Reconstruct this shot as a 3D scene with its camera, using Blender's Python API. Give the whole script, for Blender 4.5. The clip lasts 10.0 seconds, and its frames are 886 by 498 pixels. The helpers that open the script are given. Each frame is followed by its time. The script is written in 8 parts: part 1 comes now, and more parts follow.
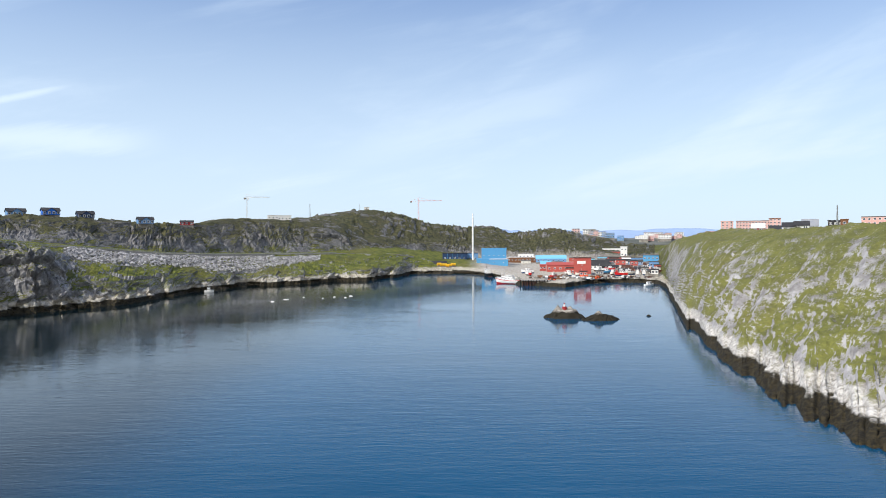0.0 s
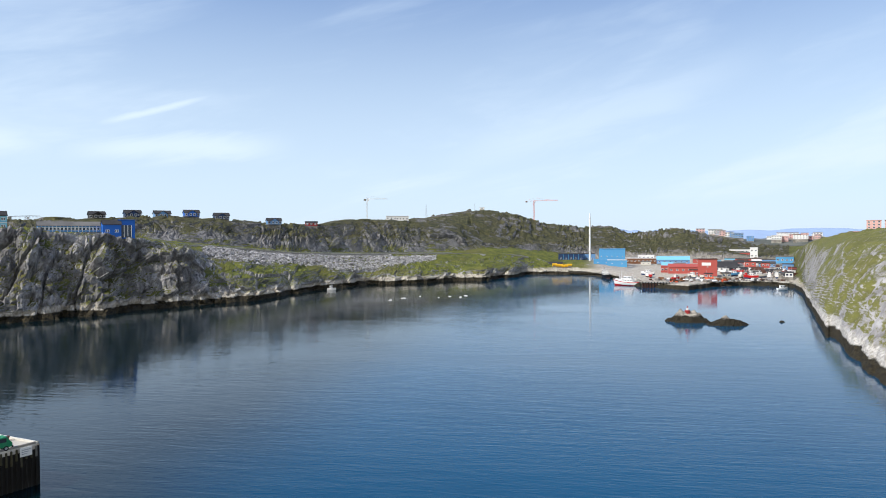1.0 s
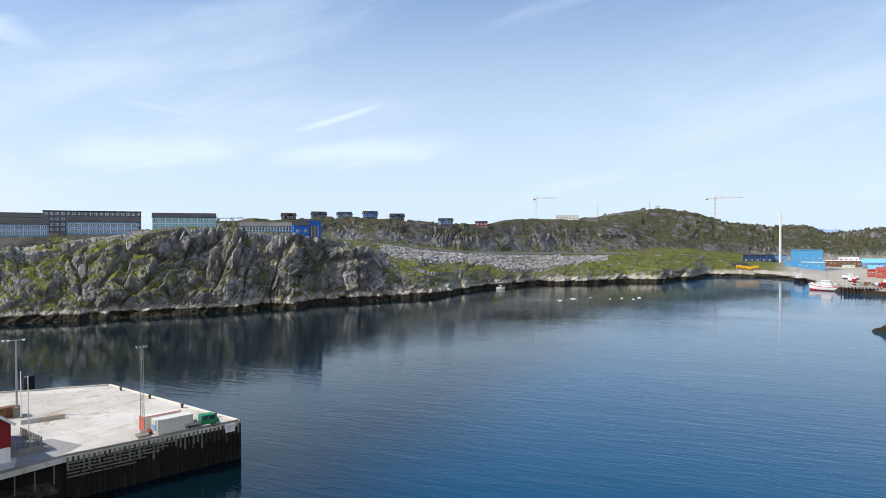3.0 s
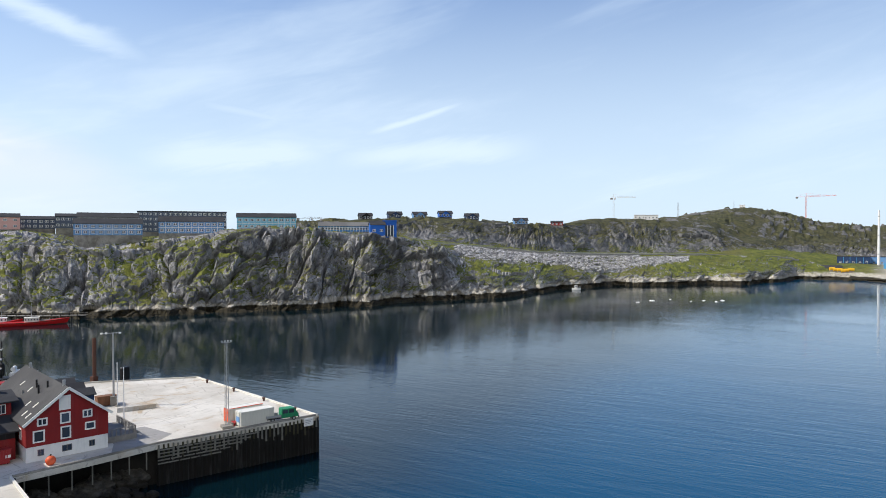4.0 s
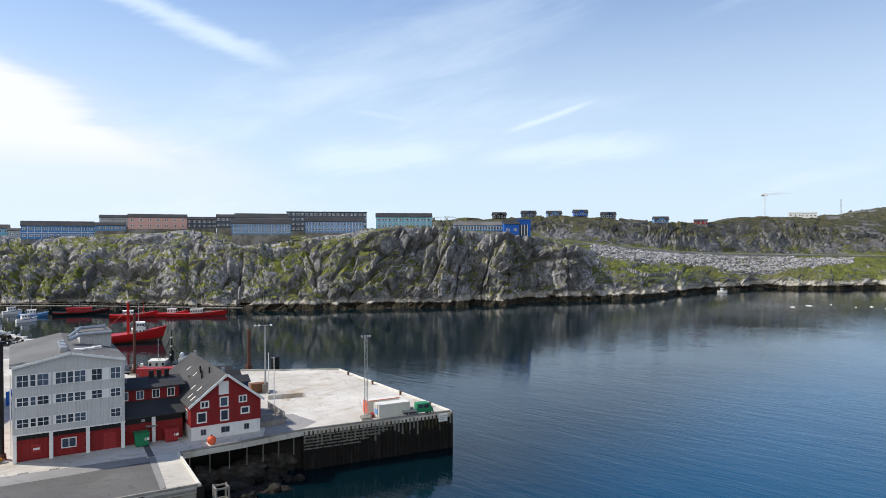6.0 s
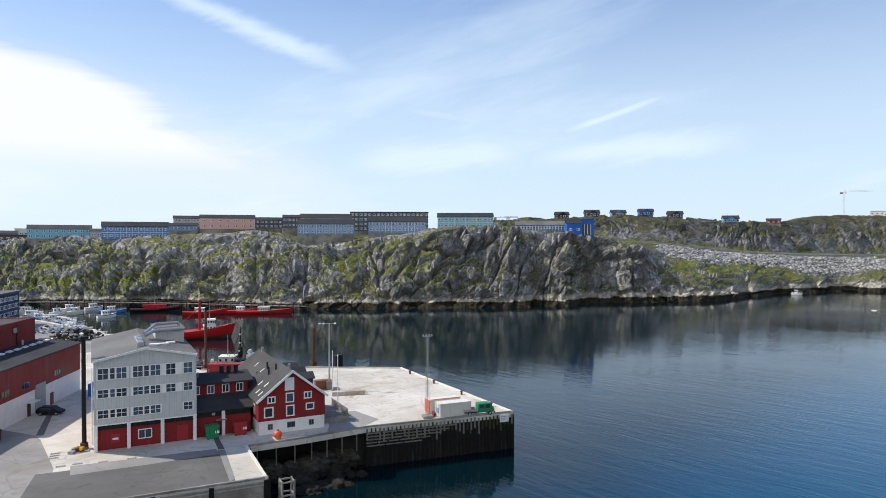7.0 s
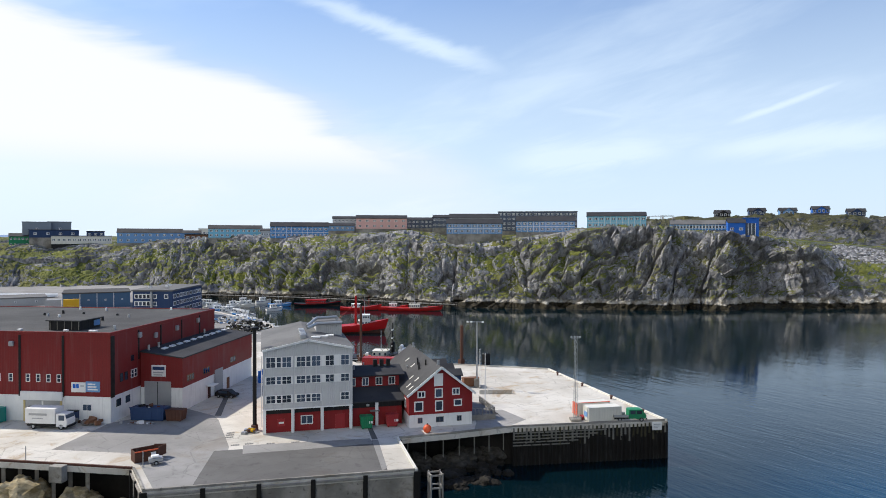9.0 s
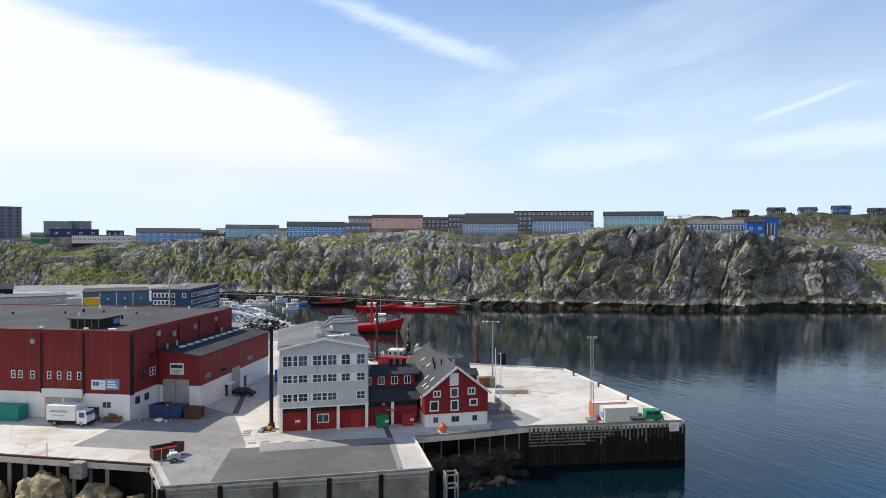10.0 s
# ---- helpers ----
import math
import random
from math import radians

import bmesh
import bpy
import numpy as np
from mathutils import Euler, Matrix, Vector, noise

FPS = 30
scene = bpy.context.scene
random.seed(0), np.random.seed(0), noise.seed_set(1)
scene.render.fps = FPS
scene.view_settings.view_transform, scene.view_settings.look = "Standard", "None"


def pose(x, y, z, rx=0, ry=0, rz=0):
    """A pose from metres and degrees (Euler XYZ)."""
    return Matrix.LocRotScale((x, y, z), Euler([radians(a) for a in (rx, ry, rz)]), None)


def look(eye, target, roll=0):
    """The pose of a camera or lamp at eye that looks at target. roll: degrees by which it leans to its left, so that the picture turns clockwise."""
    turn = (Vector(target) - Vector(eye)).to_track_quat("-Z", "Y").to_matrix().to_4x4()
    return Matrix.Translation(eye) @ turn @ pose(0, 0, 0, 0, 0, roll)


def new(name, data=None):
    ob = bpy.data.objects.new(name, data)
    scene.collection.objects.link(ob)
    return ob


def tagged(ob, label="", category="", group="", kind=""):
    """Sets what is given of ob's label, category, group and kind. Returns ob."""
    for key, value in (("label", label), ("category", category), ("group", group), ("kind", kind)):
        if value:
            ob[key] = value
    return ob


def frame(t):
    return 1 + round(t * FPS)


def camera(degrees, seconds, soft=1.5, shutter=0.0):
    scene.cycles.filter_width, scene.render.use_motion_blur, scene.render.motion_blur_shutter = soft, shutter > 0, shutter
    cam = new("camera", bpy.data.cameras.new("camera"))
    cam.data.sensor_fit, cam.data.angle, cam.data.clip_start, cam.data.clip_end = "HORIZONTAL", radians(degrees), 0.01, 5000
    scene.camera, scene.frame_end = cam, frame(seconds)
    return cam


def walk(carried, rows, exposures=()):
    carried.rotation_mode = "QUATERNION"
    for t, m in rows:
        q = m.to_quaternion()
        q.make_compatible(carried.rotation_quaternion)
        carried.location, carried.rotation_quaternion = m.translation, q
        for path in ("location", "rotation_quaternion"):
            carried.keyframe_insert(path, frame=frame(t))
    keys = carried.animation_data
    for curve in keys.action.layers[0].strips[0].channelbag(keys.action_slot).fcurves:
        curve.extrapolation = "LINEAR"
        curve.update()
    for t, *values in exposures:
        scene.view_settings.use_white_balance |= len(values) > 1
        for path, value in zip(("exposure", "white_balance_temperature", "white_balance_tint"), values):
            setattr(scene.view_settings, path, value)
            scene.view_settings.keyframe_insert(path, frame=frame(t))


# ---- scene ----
# camera: hovers 38 m above the water and pans to its left
cam = camera(66.37, 10.0, soft=0.9)
EYE = (0.0, 0.0, 38.0)
TURNS = [
    (0.0, 0.00, -0.88, 0.47), (0.5, 4.89, -0.83, 0.43), (1.0, 9.71, -0.79, 0.40), (1.5, 14.18, -0.76, 0.42),
    (2.0, 17.74, -0.74, 0.37), (2.5, 20.05, -0.74, 0.32), (3.0, 23.95, -0.73, 0.29), (3.2, 25.50, -0.73, 0.26),
    (4.3, 32.15, -0.73, 0.11), (4.5, 33.66, -0.73, 0.09), (5.0, 37.56, -0.73, -0.03), (5.2, 39.00, -0.74, -0.02),
    (6.3, 41.85, -0.78, 0.03), (6.5, 42.33, -0.78, 0.04), (7.0, 46.70, -0.79, 0.02), (7.5, 50.05, -0.79, -0.05),
    (8.0, 52.32, -0.80, -0.08), (8.5, 56.63, -0.81, -0.04), (9.0, 59.15, -0.83, -0.12), (9.5, 59.97, -0.85, -0.18),
    (10.0, 60.48, -0.87, -0.16)]
walk(cam, [(t, pose(*EYE, 90 + tilt, lean, yaw)) for t, yaw, tilt, lean in TURNS])

# sun and sky
SUN_AZ, SUN_EL = 124.0, 44.5            # azimuth counted to the left of +y
scene.view_settings.exposure = 0.12


def heading(az, el=0.0):
    a, e = radians(az), radians(el)
    return Vector((-math.sin(a) * math.cos(e), math.cos(a) * math.cos(e), math.sin(e)))


class Nodes:
    """Short hand for building a node tree."""

    def __init__(self, tree):
        self.tree = tree
        tree.nodes.clear()

    def add(self, kind, ins=(), **props):
        n = self.tree.nodes.new(kind)
        for k, v in props.items():
            setattr(n, k, v)
        for k, v in dict(ins).items():
            self.put(n.inputs[k], v)
        return n

    def put(self, socket, v):
        if isinstance(v, bpy.types.NodeSocket):
            self.tree.links.new(v, socket)
        elif isinstance(v, bpy.types.Node):
            self.tree.links.new(v.outputs[0], socket)
        else:
            socket.default_value = v

    def math(self, op, a, b=0.0, c=0.0, clamp=False):
        return self.add("ShaderNodeMath", {0: a, 1: b, 2: c}, operation=op, use_clamp=clamp).outputs[0]

    def ramp(self, v, lo, hi, out0=0.0, out1=1.0, smooth=True):
        return self.add("ShaderNodeMapRange", {0: v, 1: lo, 2: hi, 3: out0, 4: out1},
                        interpolation_type="SMOOTHSTEP" if smooth else "LINEAR").outputs[0]

    def mix(self, f, a, b, blend="MIX"):
        n = self.add("ShaderNodeMix", data_type="RGBA", blend_type=blend)
        self.put(n.inputs[0], f), self.put(n.inputs[6], a), self.put(n.inputs[7], b)
        return n.outputs[2]

    def noise(self, vec, scale, detail=4.0, rough=0.55, **kw):
        return self.add("ShaderNodeTexNoise", {"Vector": vec, "Scale": scale, "Detail": detail, "Roughness": rough, **kw}).outputs[0]

    def scaled(self, vec, s):
        return self.add("ShaderNodeVectorMath", {0: vec, 1: s}, operation="MULTIPLY").outputs[0]


def rgb(r, g, b):
    return (r, g, b, 1.0)


world = bpy.data.worlds.new("sky")
scene.world = world
world.use_nodes = True
w = Nodes(world.node_tree)
sky = w.add("ShaderNodeTexSky", sky_type="NISHITA", sun_disc=False, sun_elevation=radians(SUN_EL),
            sun_rotation=radians(-SUN_AZ), altitude=0.0, air_density=1.0, dust_density=0.6, ozone_density=2.0)
ray = w.add("ShaderNodeTexCoord").outputs["Generated"]
sep = w.add("ShaderNodeSeparateXYZ", {0: ray})
az = w.math("DEGREES", w.math("ARCTAN2", w.math("MULTIPLY", sep.outputs[0], -1.0), sep.outputs[1]))
el = w.math("DEGREES", w.math("ARCSINE", sep.outputs[2]))
dome = w.add("ShaderNodeCombineXYZ", {0: az, 1: el}).outputs[0]
# the veils lie along a line that climbs to the right
slant = w.add("ShaderNodeCombineXYZ", {0: az, 1: w.math("ADD", el, w.math("MULTIPLY", az, 0.22))}).outputs[0]
wisp = w.noise(w.scaled(slant, (0.034, 0.125, 0.0)), 1.0, 5.0, 0.55, Distortion=0.5)
fine = w.noise(w.scaled(slant, (0.10, 0.46, 0.0)), 1.0, 6.0, 0.62, Distortion=0.8)
feather = w.noise(w.scaled(dome, (0.045, 0.20, 0.0)), 1.0, 5.0, 0.6, Distortion=0.7)
# the white cloud sheet that rises towards the sun
# its unseen part behind the camera is added as fill for shaded fronts
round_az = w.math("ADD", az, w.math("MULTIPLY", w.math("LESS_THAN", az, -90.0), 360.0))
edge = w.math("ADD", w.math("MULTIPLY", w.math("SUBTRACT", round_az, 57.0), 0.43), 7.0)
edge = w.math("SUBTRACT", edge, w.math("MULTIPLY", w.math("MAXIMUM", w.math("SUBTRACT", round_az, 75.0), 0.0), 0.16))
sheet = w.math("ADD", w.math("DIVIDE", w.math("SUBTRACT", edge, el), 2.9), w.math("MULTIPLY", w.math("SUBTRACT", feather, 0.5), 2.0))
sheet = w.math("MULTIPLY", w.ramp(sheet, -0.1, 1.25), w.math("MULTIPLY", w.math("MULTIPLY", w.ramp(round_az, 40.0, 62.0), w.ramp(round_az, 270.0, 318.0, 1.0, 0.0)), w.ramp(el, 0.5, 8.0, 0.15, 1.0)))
# thin cirrus, thicker towards the horizon
low = w.ramp(el, 1.0, 31.0, 0.80, 0.0)
cirrus = w.math("MULTIPLY", w.ramp(w.math("ADD", w.math("MULTIPLY", wisp, 0.85), w.math("MULTIPLY", fine, 0.2)), 0.49, 0.76), w.ramp(el, 2.0, 30.0, 0.85, 0.45))


def streak(az0, el0, slope, half_len, half_thick, power):
    """A long thin cloud: a line in azimuth and elevation with soft ends."""
    da = w.math("SUBTRACT", az, az0)
    line = w.math("SUBTRACT", w.math("SUBTRACT", el, el0), w.math("MULTIPLY", da, slope))
    line = w.math("ADD", line, w.math("MULTIPLY", w.math("SUBTRACT", fine, 0.5), half_thick * 1.6))
    a = w.ramp(w.math("ABSOLUTE", line), 0.0, half_thick, 1.0, 0.0)
    b = w.ramp(w.math("ABSOLUTE", da), half_len * 0.3, half_len, 1.0, 0.0)
    return w.math("MULTIPLY", w.math("MULTIPLY", a, b), power)


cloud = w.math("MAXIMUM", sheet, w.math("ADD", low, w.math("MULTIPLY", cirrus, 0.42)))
for s in ((32.5, 10.2, -0.33, 5.2, 0.45, 0.36), (46.0, 10.2, 0.16, 5.0, 0.5, 0.14), (63.5, 17.0, 0.33, 11.5, 1.3, 0.50), (47.0, 6.9, -0.06, 9.0, 1.9, 0.34), (31.0, 7.4, -0.05, 10.0, 1.6, 0.30), (-3.0, 10.0, -0.28, 15.0, 2.6, 0.16)):
    cloud = w.math("MAXIMUM", cloud, w.math("ADD", low, streak(*s)), clamp=True)
SKY, CLOUD = 0.110, 0.96
lit = w.add("ShaderNodeVectorMath", {0: sky.outputs[0], "Scale": SKY}, operation="SCALE").outputs[0]
tint = w.mix(1.0, lit, w.mix(w.ramp(el, 6.0, 34.0), rgb(0.78, 0.96, 1.15), rgb(0.50, 0.86, 1.36)), "MULTIPLY")
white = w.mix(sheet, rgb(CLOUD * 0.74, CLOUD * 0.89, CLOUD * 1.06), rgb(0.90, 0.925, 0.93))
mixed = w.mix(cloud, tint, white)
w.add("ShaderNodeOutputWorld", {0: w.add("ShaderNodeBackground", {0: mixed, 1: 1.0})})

sun_data = bpy.data.lights.new("sun", "SUN")
sun_data.energy, sun_data.angle, sun_data.color = 4.9, radians(0.5), (1.0, 0.94, 0.84)
sun = new("sun", sun_data)
sun.matrix_world = look(heading(SUN_AZ, SUN_EL) * 900, (0, 0, 0))

# ---- materials ----
def material(name):
    m = bpy.data.materials.new(name)
    m.use_nodes = True
    n = Nodes(m.node_tree)
    return m, n


def finish(n, color, rough=0.7, normal=None, metal=0.0, **more):
    ins = {"Base Color": color, "Roughness": rough, "Metallic": metal, "Specular IOR Level": 0.25, **more}
    if normal is not None:
        ins["Normal"] = normal
    n.add("ShaderNodeOutputMaterial", {0: n.add("ShaderNodeBsdfPrincipled", ins)})


def bump(n, height, distance, strength=1.0, normal=None):
    ins = {"Height": height, "Distance": distance, "Strength": strength}
    if normal is not None:
        ins["Normal"] = normal
    return n.add("ShaderNodeBump", ins).outputs[0]


def painted(name, color, rough=0.6, vary=0.18, scale=0.8, dirt=0.25, metal=0.0, ribs=None, relief=0.01):
    """A painted or plain surface: patchy tone, weathered streaks, grain; ribs=(axis, pitch, depth) adds cladding profile."""
    m, n = material(name)
    p = n.add("ShaderNodeTexCoord").outputs["Object"]
    big = n.noise(p, scale, 3.0)
    grain = n.noise(p, scale * 14, 3.0, 0.6)
    streaks = n.noise(n.scaled(p, (scale * 3.5, scale * 3.5, scale * 0.35)), 1.0, 4.0, 0.6)
    rnd = n.add("ShaderNodeObjectInfo").outputs["Random"]
    k = n.math("ADD", n.math("MULTIPLY", n.math("SUBTRACT", big, 0.5), vary * 2), n.math("MULTIPLY", n.math("SUBTRACT", grain, 0.5), vary))
    k = n.math("ADD", k, n.math("MULTIPLY", n.math("SUBTRACT", rnd, 0.5), vary * 0.5))
    gain = n.math("ADD", 1.0, k)
    base = n.add("ShaderNodeVectorMath", {0: rgb(*color)[:3], "Scale": gain}, operation="SCALE").outputs[0]
    dull = tuple(0.55 * c + 0.10 for c in color)
    col = n.mix(n.math("MULTIPLY", n.ramp(streaks, 0.52, 0.75), dirt), base, rgb(*dull))
    h = grain
    if ribs:
        axis, pitch, depth = ribs
        s = n.add("ShaderNodeSeparateXYZ", {0: p}).outputs[axis]
        wave = n.math("PINGPONG", n.math("DIVIDE", s, pitch), 0.5)
        wave = n.ramp(wave, 0.12, 0.30)
        nb = bump(n, wave, depth)
        finish(n, col, n.ramp(big, 0.3, 0.7, rough - 0.08, rough + 0.1), bump(n, h, relief, 0.5, nb), metal)
    else:
        finish(n, col, n.ramp(big, 0.3, 0.7, rough - 0.08, rough + 0.1), bump(n, h, relief, 0.5), metal)
    return m


def glass_mat(name, color=(0.02, 0.028, 0.035)):
    m, n = material(name)
    p = n.add("ShaderNodeTexCoord").outputs["Object"]
    k = n.noise(p, 0.7, 2.0)
    rnd = n.add("ShaderNodeObjectInfo").outputs["Random"]
    tone = n.ramp(rnd, 0.0, 1.0, 0.5, 1.9)
    col = n.add("ShaderNodeVectorMath", {0: color, "Scale": tone}, operation="SCALE").outputs[0]
    finish(n, col, n.ramp(k, 0.3, 0.7, 0.03, 0.09), None, 0.0, IOR=1.5, **{"Specular IOR Level": 0.5})
    return m


def terrain_mat():
    m, n = material("rock_and_grass")
    g = n.add("ShaderNodeNewGeometry")
    p, nrm = g.outputs["Position"], g.outputs["Normal"]
    z = n.add("ShaderNodeSeparateXYZ", {0: p}).outputs[2]
    up = n.add("ShaderNodeSeparateXYZ", {0: nrm}).outputs[2]
    veg = n.add("ShaderNodeAttribute", attribute_name="veg").outputs["Fac"]
    bare = n.add("ShaderNodeAttribute", attribute_name="bare").outputs["Fac"]
    pale = n.add("ShaderNodeAttribute", attribute_name="pale").outputs["Fac"]
    big, mid, fine = n.noise(p, 0.022, 4.0), n.noise(p, 0.13, 5.0, 0.6), n.noise(p, 0.9, 5.0, 0.65)
    strata = n.noise(n.scaled(p, (0.42, 0.42, 0.26)), 1.0, 5.0, 0.6, Distortion=0.8)
    crack = n.add("ShaderNodeTexVoronoi", {"Vector": n.scaled(p, (0.45, 0.45, 0.30)), "Scale": 1.0, "Randomness": 1.0}, feature="DISTANCE_TO_EDGE").outputs[0]
    # rock
    rock = n.mix(n.ramp(strata, 0.34, 0.66), rgb(0.135, 0.132, 0.138), rgb(0.36, 0.352, 0.355))
    rock = n.mix(n.ramp(mid, 0.48, 0.70, 0.0, 0.6), rock, rgb(0.49, 0.48, 0.478))
    rock = n.mix(n.ramp(fine, 0.55, 0.75, 0.0, 0.45), rock, rgb(0.075, 0.072, 0.066))
    rock = n.mix(n.ramp(crack, 0.0, 0.05, 0.25, 0.0), rock, rgb(0.030, 0.028, 0.026))
    # grass, moss and heath
    green = n.mix(n.ramp(mid, 0.32, 0.66), rgb(0.056, 0.072, 0.012), rgb(0.170, 0.180, 0.028))
    green = n.mix(n.ramp(big, 0.45, 0.66, 0.0, 0.6), green, rgb(0.125, 0.108, 0.038))
    green = n.mix(n.ramp(fine, 0.42, 0.72, 0.0, 0.7), green, rgb(0.045, 0.050, 0.016))
    patch = n.noise(n.scaled(p, (0.040, 0.040, 0.085)), 1.0, 4.0, 0.6, Distortion=0.5)
    # on the open hill the patches run along the grain of the rock
    along_grain = n.add("ShaderNodeVectorMath", {0: p, 1: (0.67, 0.74, 0.0)}, operation="DOT_PRODUCT").outputs["Value"]
    cross_grain = n.add("ShaderNodeVectorMath", {0: p, 1: (0.74, -0.67, 0.0)}, operation="DOT_PRODUCT").outputs["Value"]
    grain = n.add("ShaderNodeCombineXYZ", {0: n.math("MULTIPLY", along_grain, 0.045), 1: n.math("MULTIPLY", cross_grain, 0.17), 2: n.math("MULTIPLY", z, 0.05)}).outputs[0]
    ribbed = n.noise(grain, 1.0, 5.0, 0.62, Distortion=0.45)
    patch = n.mix(n.ramp(pale, 0.5, 1.0), patch, ribbed)
    k = n.math("ADD", n.math("MULTIPLY_ADD", up, 1.45, -0.45), n.math("MULTIPLY", n.math("SUBTRACT", patch, 0.5), n.ramp(pale, 0.5, 1.0, 2.5, 1.7)))
    k = n.math("ADD", k, n.math("MULTIPLY", n.math("SUBTRACT", mid, 0.5), 0.9))
    k = n.math("ADD", k, n.math("MULTIPLY", n.math("SUBTRACT", fine, 0.5), 0.55))
    speck = n.noise(p, 2.6, 4.0, 0.7)
    k = n.math("ADD", k, n.math("MULTIPLY", n.math("SUBTRACT", speck, 0.5), n.ramp(pale, 0.5, 1.0, 0.28, 1.3)))
    k = n.math("ADD", k, n.math("SUBTRACT", veg, 0.5))
    rock = n.mix(n.ramp(speck, 0.50, 0.68, 0.0, 0.2), rock, rgb(0.40, 0.39, 0.378))
    # old dark lichen in broad stains
    stain = n.noise(n.scaled(p, (0.062, 0.062, 0.05)), 1.0, 4.0, 0.62, Distortion=0.7)
    rock = n.mix(n.math("MULTIPLY", n.ramp(stain, 0.46, 0.60, 0.0, 0.62), n.ramp(pale, 0.5, 1.0, 1.0, 0.3)), rock, rgb(0.062, 0.062, 0.060))
    # open hill: bleached stones among the heath
    rock = n.mix(n.ramp(pale, 0.5, 1.0, 0.0, 0.7), rock, n.mix(n.ramp(mid, 0.35, 0.62), rgb(0.21, 0.195, 0.185), rgb(0.47, 0.455, 0.45)))
    lump = n.add("ShaderNodeTexVoronoi", {"Vector": n.scaled(p, (0.62, 0.62, 0.62)), "Scale": 1.0, "Randomness": 1.0})
    stone = n.math("MULTIPLY", n.ramp(n.math("ADD", lump.outputs["Distance"], n.math("MULTIPLY", speck, 0.35)), 0.34, 0.52, 1.0, 0.0), n.ramp(n.add("ShaderNodeSeparateColor", {0: lump.outputs["Color"]}).outputs[0], 0.42, 0.50))
    heath = n.add("ShaderNodeAttribute", attribute_name="heath").outputs["Fac"]
    brown = n.mix(n.ramp(mid, 0.35, 0.65), rgb(0.030, 0.031, 0.016), rgb(0.082, 0.076, 0.036))
    brown = n.mix(n.ramp(fine, 0.45, 0.7, 0.0, 0.7), brown, rgb(0.036, 0.036, 0.025))
    green = n.mix(n.ramp(pale, 0.5, 1.0, 0.0, 0.45), green, rgb(0.205, 0.200, 0.060))
    green = n.mix(n.math("MULTIPLY", heath, n.ramp(patch, 0.36, 0.62, 1.0, 0.86)), green, brown)
    rock = n.mix(n.math("MULTIPLY", heath, 0.62), rock, rgb(0.090, 0.088, 0.084))
    col = n.mix(n.ramp(k, 0.54, 0.70), rock, green)
    col = n.mix(n.math("MULTIPLY", stone, n.ramp(pale, 0.5, 1.0, 0.0, 0.45)), col, rgb(0.36, 0.35, 0.335))
    # gravel and trodden ground
    grit = n.mix(n.ramp(mid, 0.3, 0.7), rgb(0.30, 0.275, 0.245), rgb(0.50, 0.465, 0.42))
    col = n.mix(bare, col, n.mix(n.ramp(fine, 0.4, 0.7), grit, rgb(0.21, 0.19, 0.17)))
    # tide marks: wrack below, bleached stone above
    zz = n.math("ADD", z, n.math("MULTIPLY", n.math("SUBTRACT", mid, 0.5), n.math("MULTIPLY_ADD", pale, 2.0, 4.4)))
    zw = n.math("ADD", z, n.math("MULTIPLY", n.math("SUBTRACT", mid, 0.5), 2.4))
    top = n.math("ADD", n.math("MULTIPLY_ADD", pale, 0.4, 4.3), n.ramp(pale, 0.0, 0.22, 0.0, 1.0))
    bleach = n.math("MULTIPLY", n.ramp(n.math("SUBTRACT", zz, top), -0.6, 1.2, 1.0, 0.0), n.ramp(fine, 0.25, 0.6, 0.55, 1.0))
    tan = n.mix(n.ramp(strata, 0.3, 0.7), rgb(0.28, 0.25, 0.20), rgb(0.54, 0.50, 0.43))
    white = n.mix(n.ramp(n.math("ADD", n.math("MULTIPLY", strata, 0.5), n.math("MULTIPLY", fine, 0.5)), 0.36, 0.62), rgb(0.27, 0.25, 0.215), rgb(0.60, 0.575, 0.53))
    white = n.mix(n.ramp(pale, 0.3, 0.9), tan, white)
    col = n.mix(bleach, col, white)
    wrack = n.mix(n.ramp(fine, 0.35, 0.7), rgb(0.010, 0.009, 0.006), rgb(0.050, 0.039, 0.018))
    col = n.mix(n.ramp(n.math("ADD", zw, n.math("MULTIPLY", n.math("SUBTRACT", strata, 0.5), 1.0)), 2.7, 3.5, 1.0, 0.0), col, wrack)
    h = n.math("ADD", n.math("MULTIPLY", strata, 1.0), n.math("MULTIPLY", fine, 0.6))
    h = n.math("ADD", h, n.ramp(crack, 0.0, 0.10, -0.10, 0.0))
    h = n.math("MULTIPLY", h, n.ramp(pale, 0.5, 1.0, 1.0, 0.65))
    finish(n, col, 0.9, bump(n, h, 0.9, 1.0))
    return m


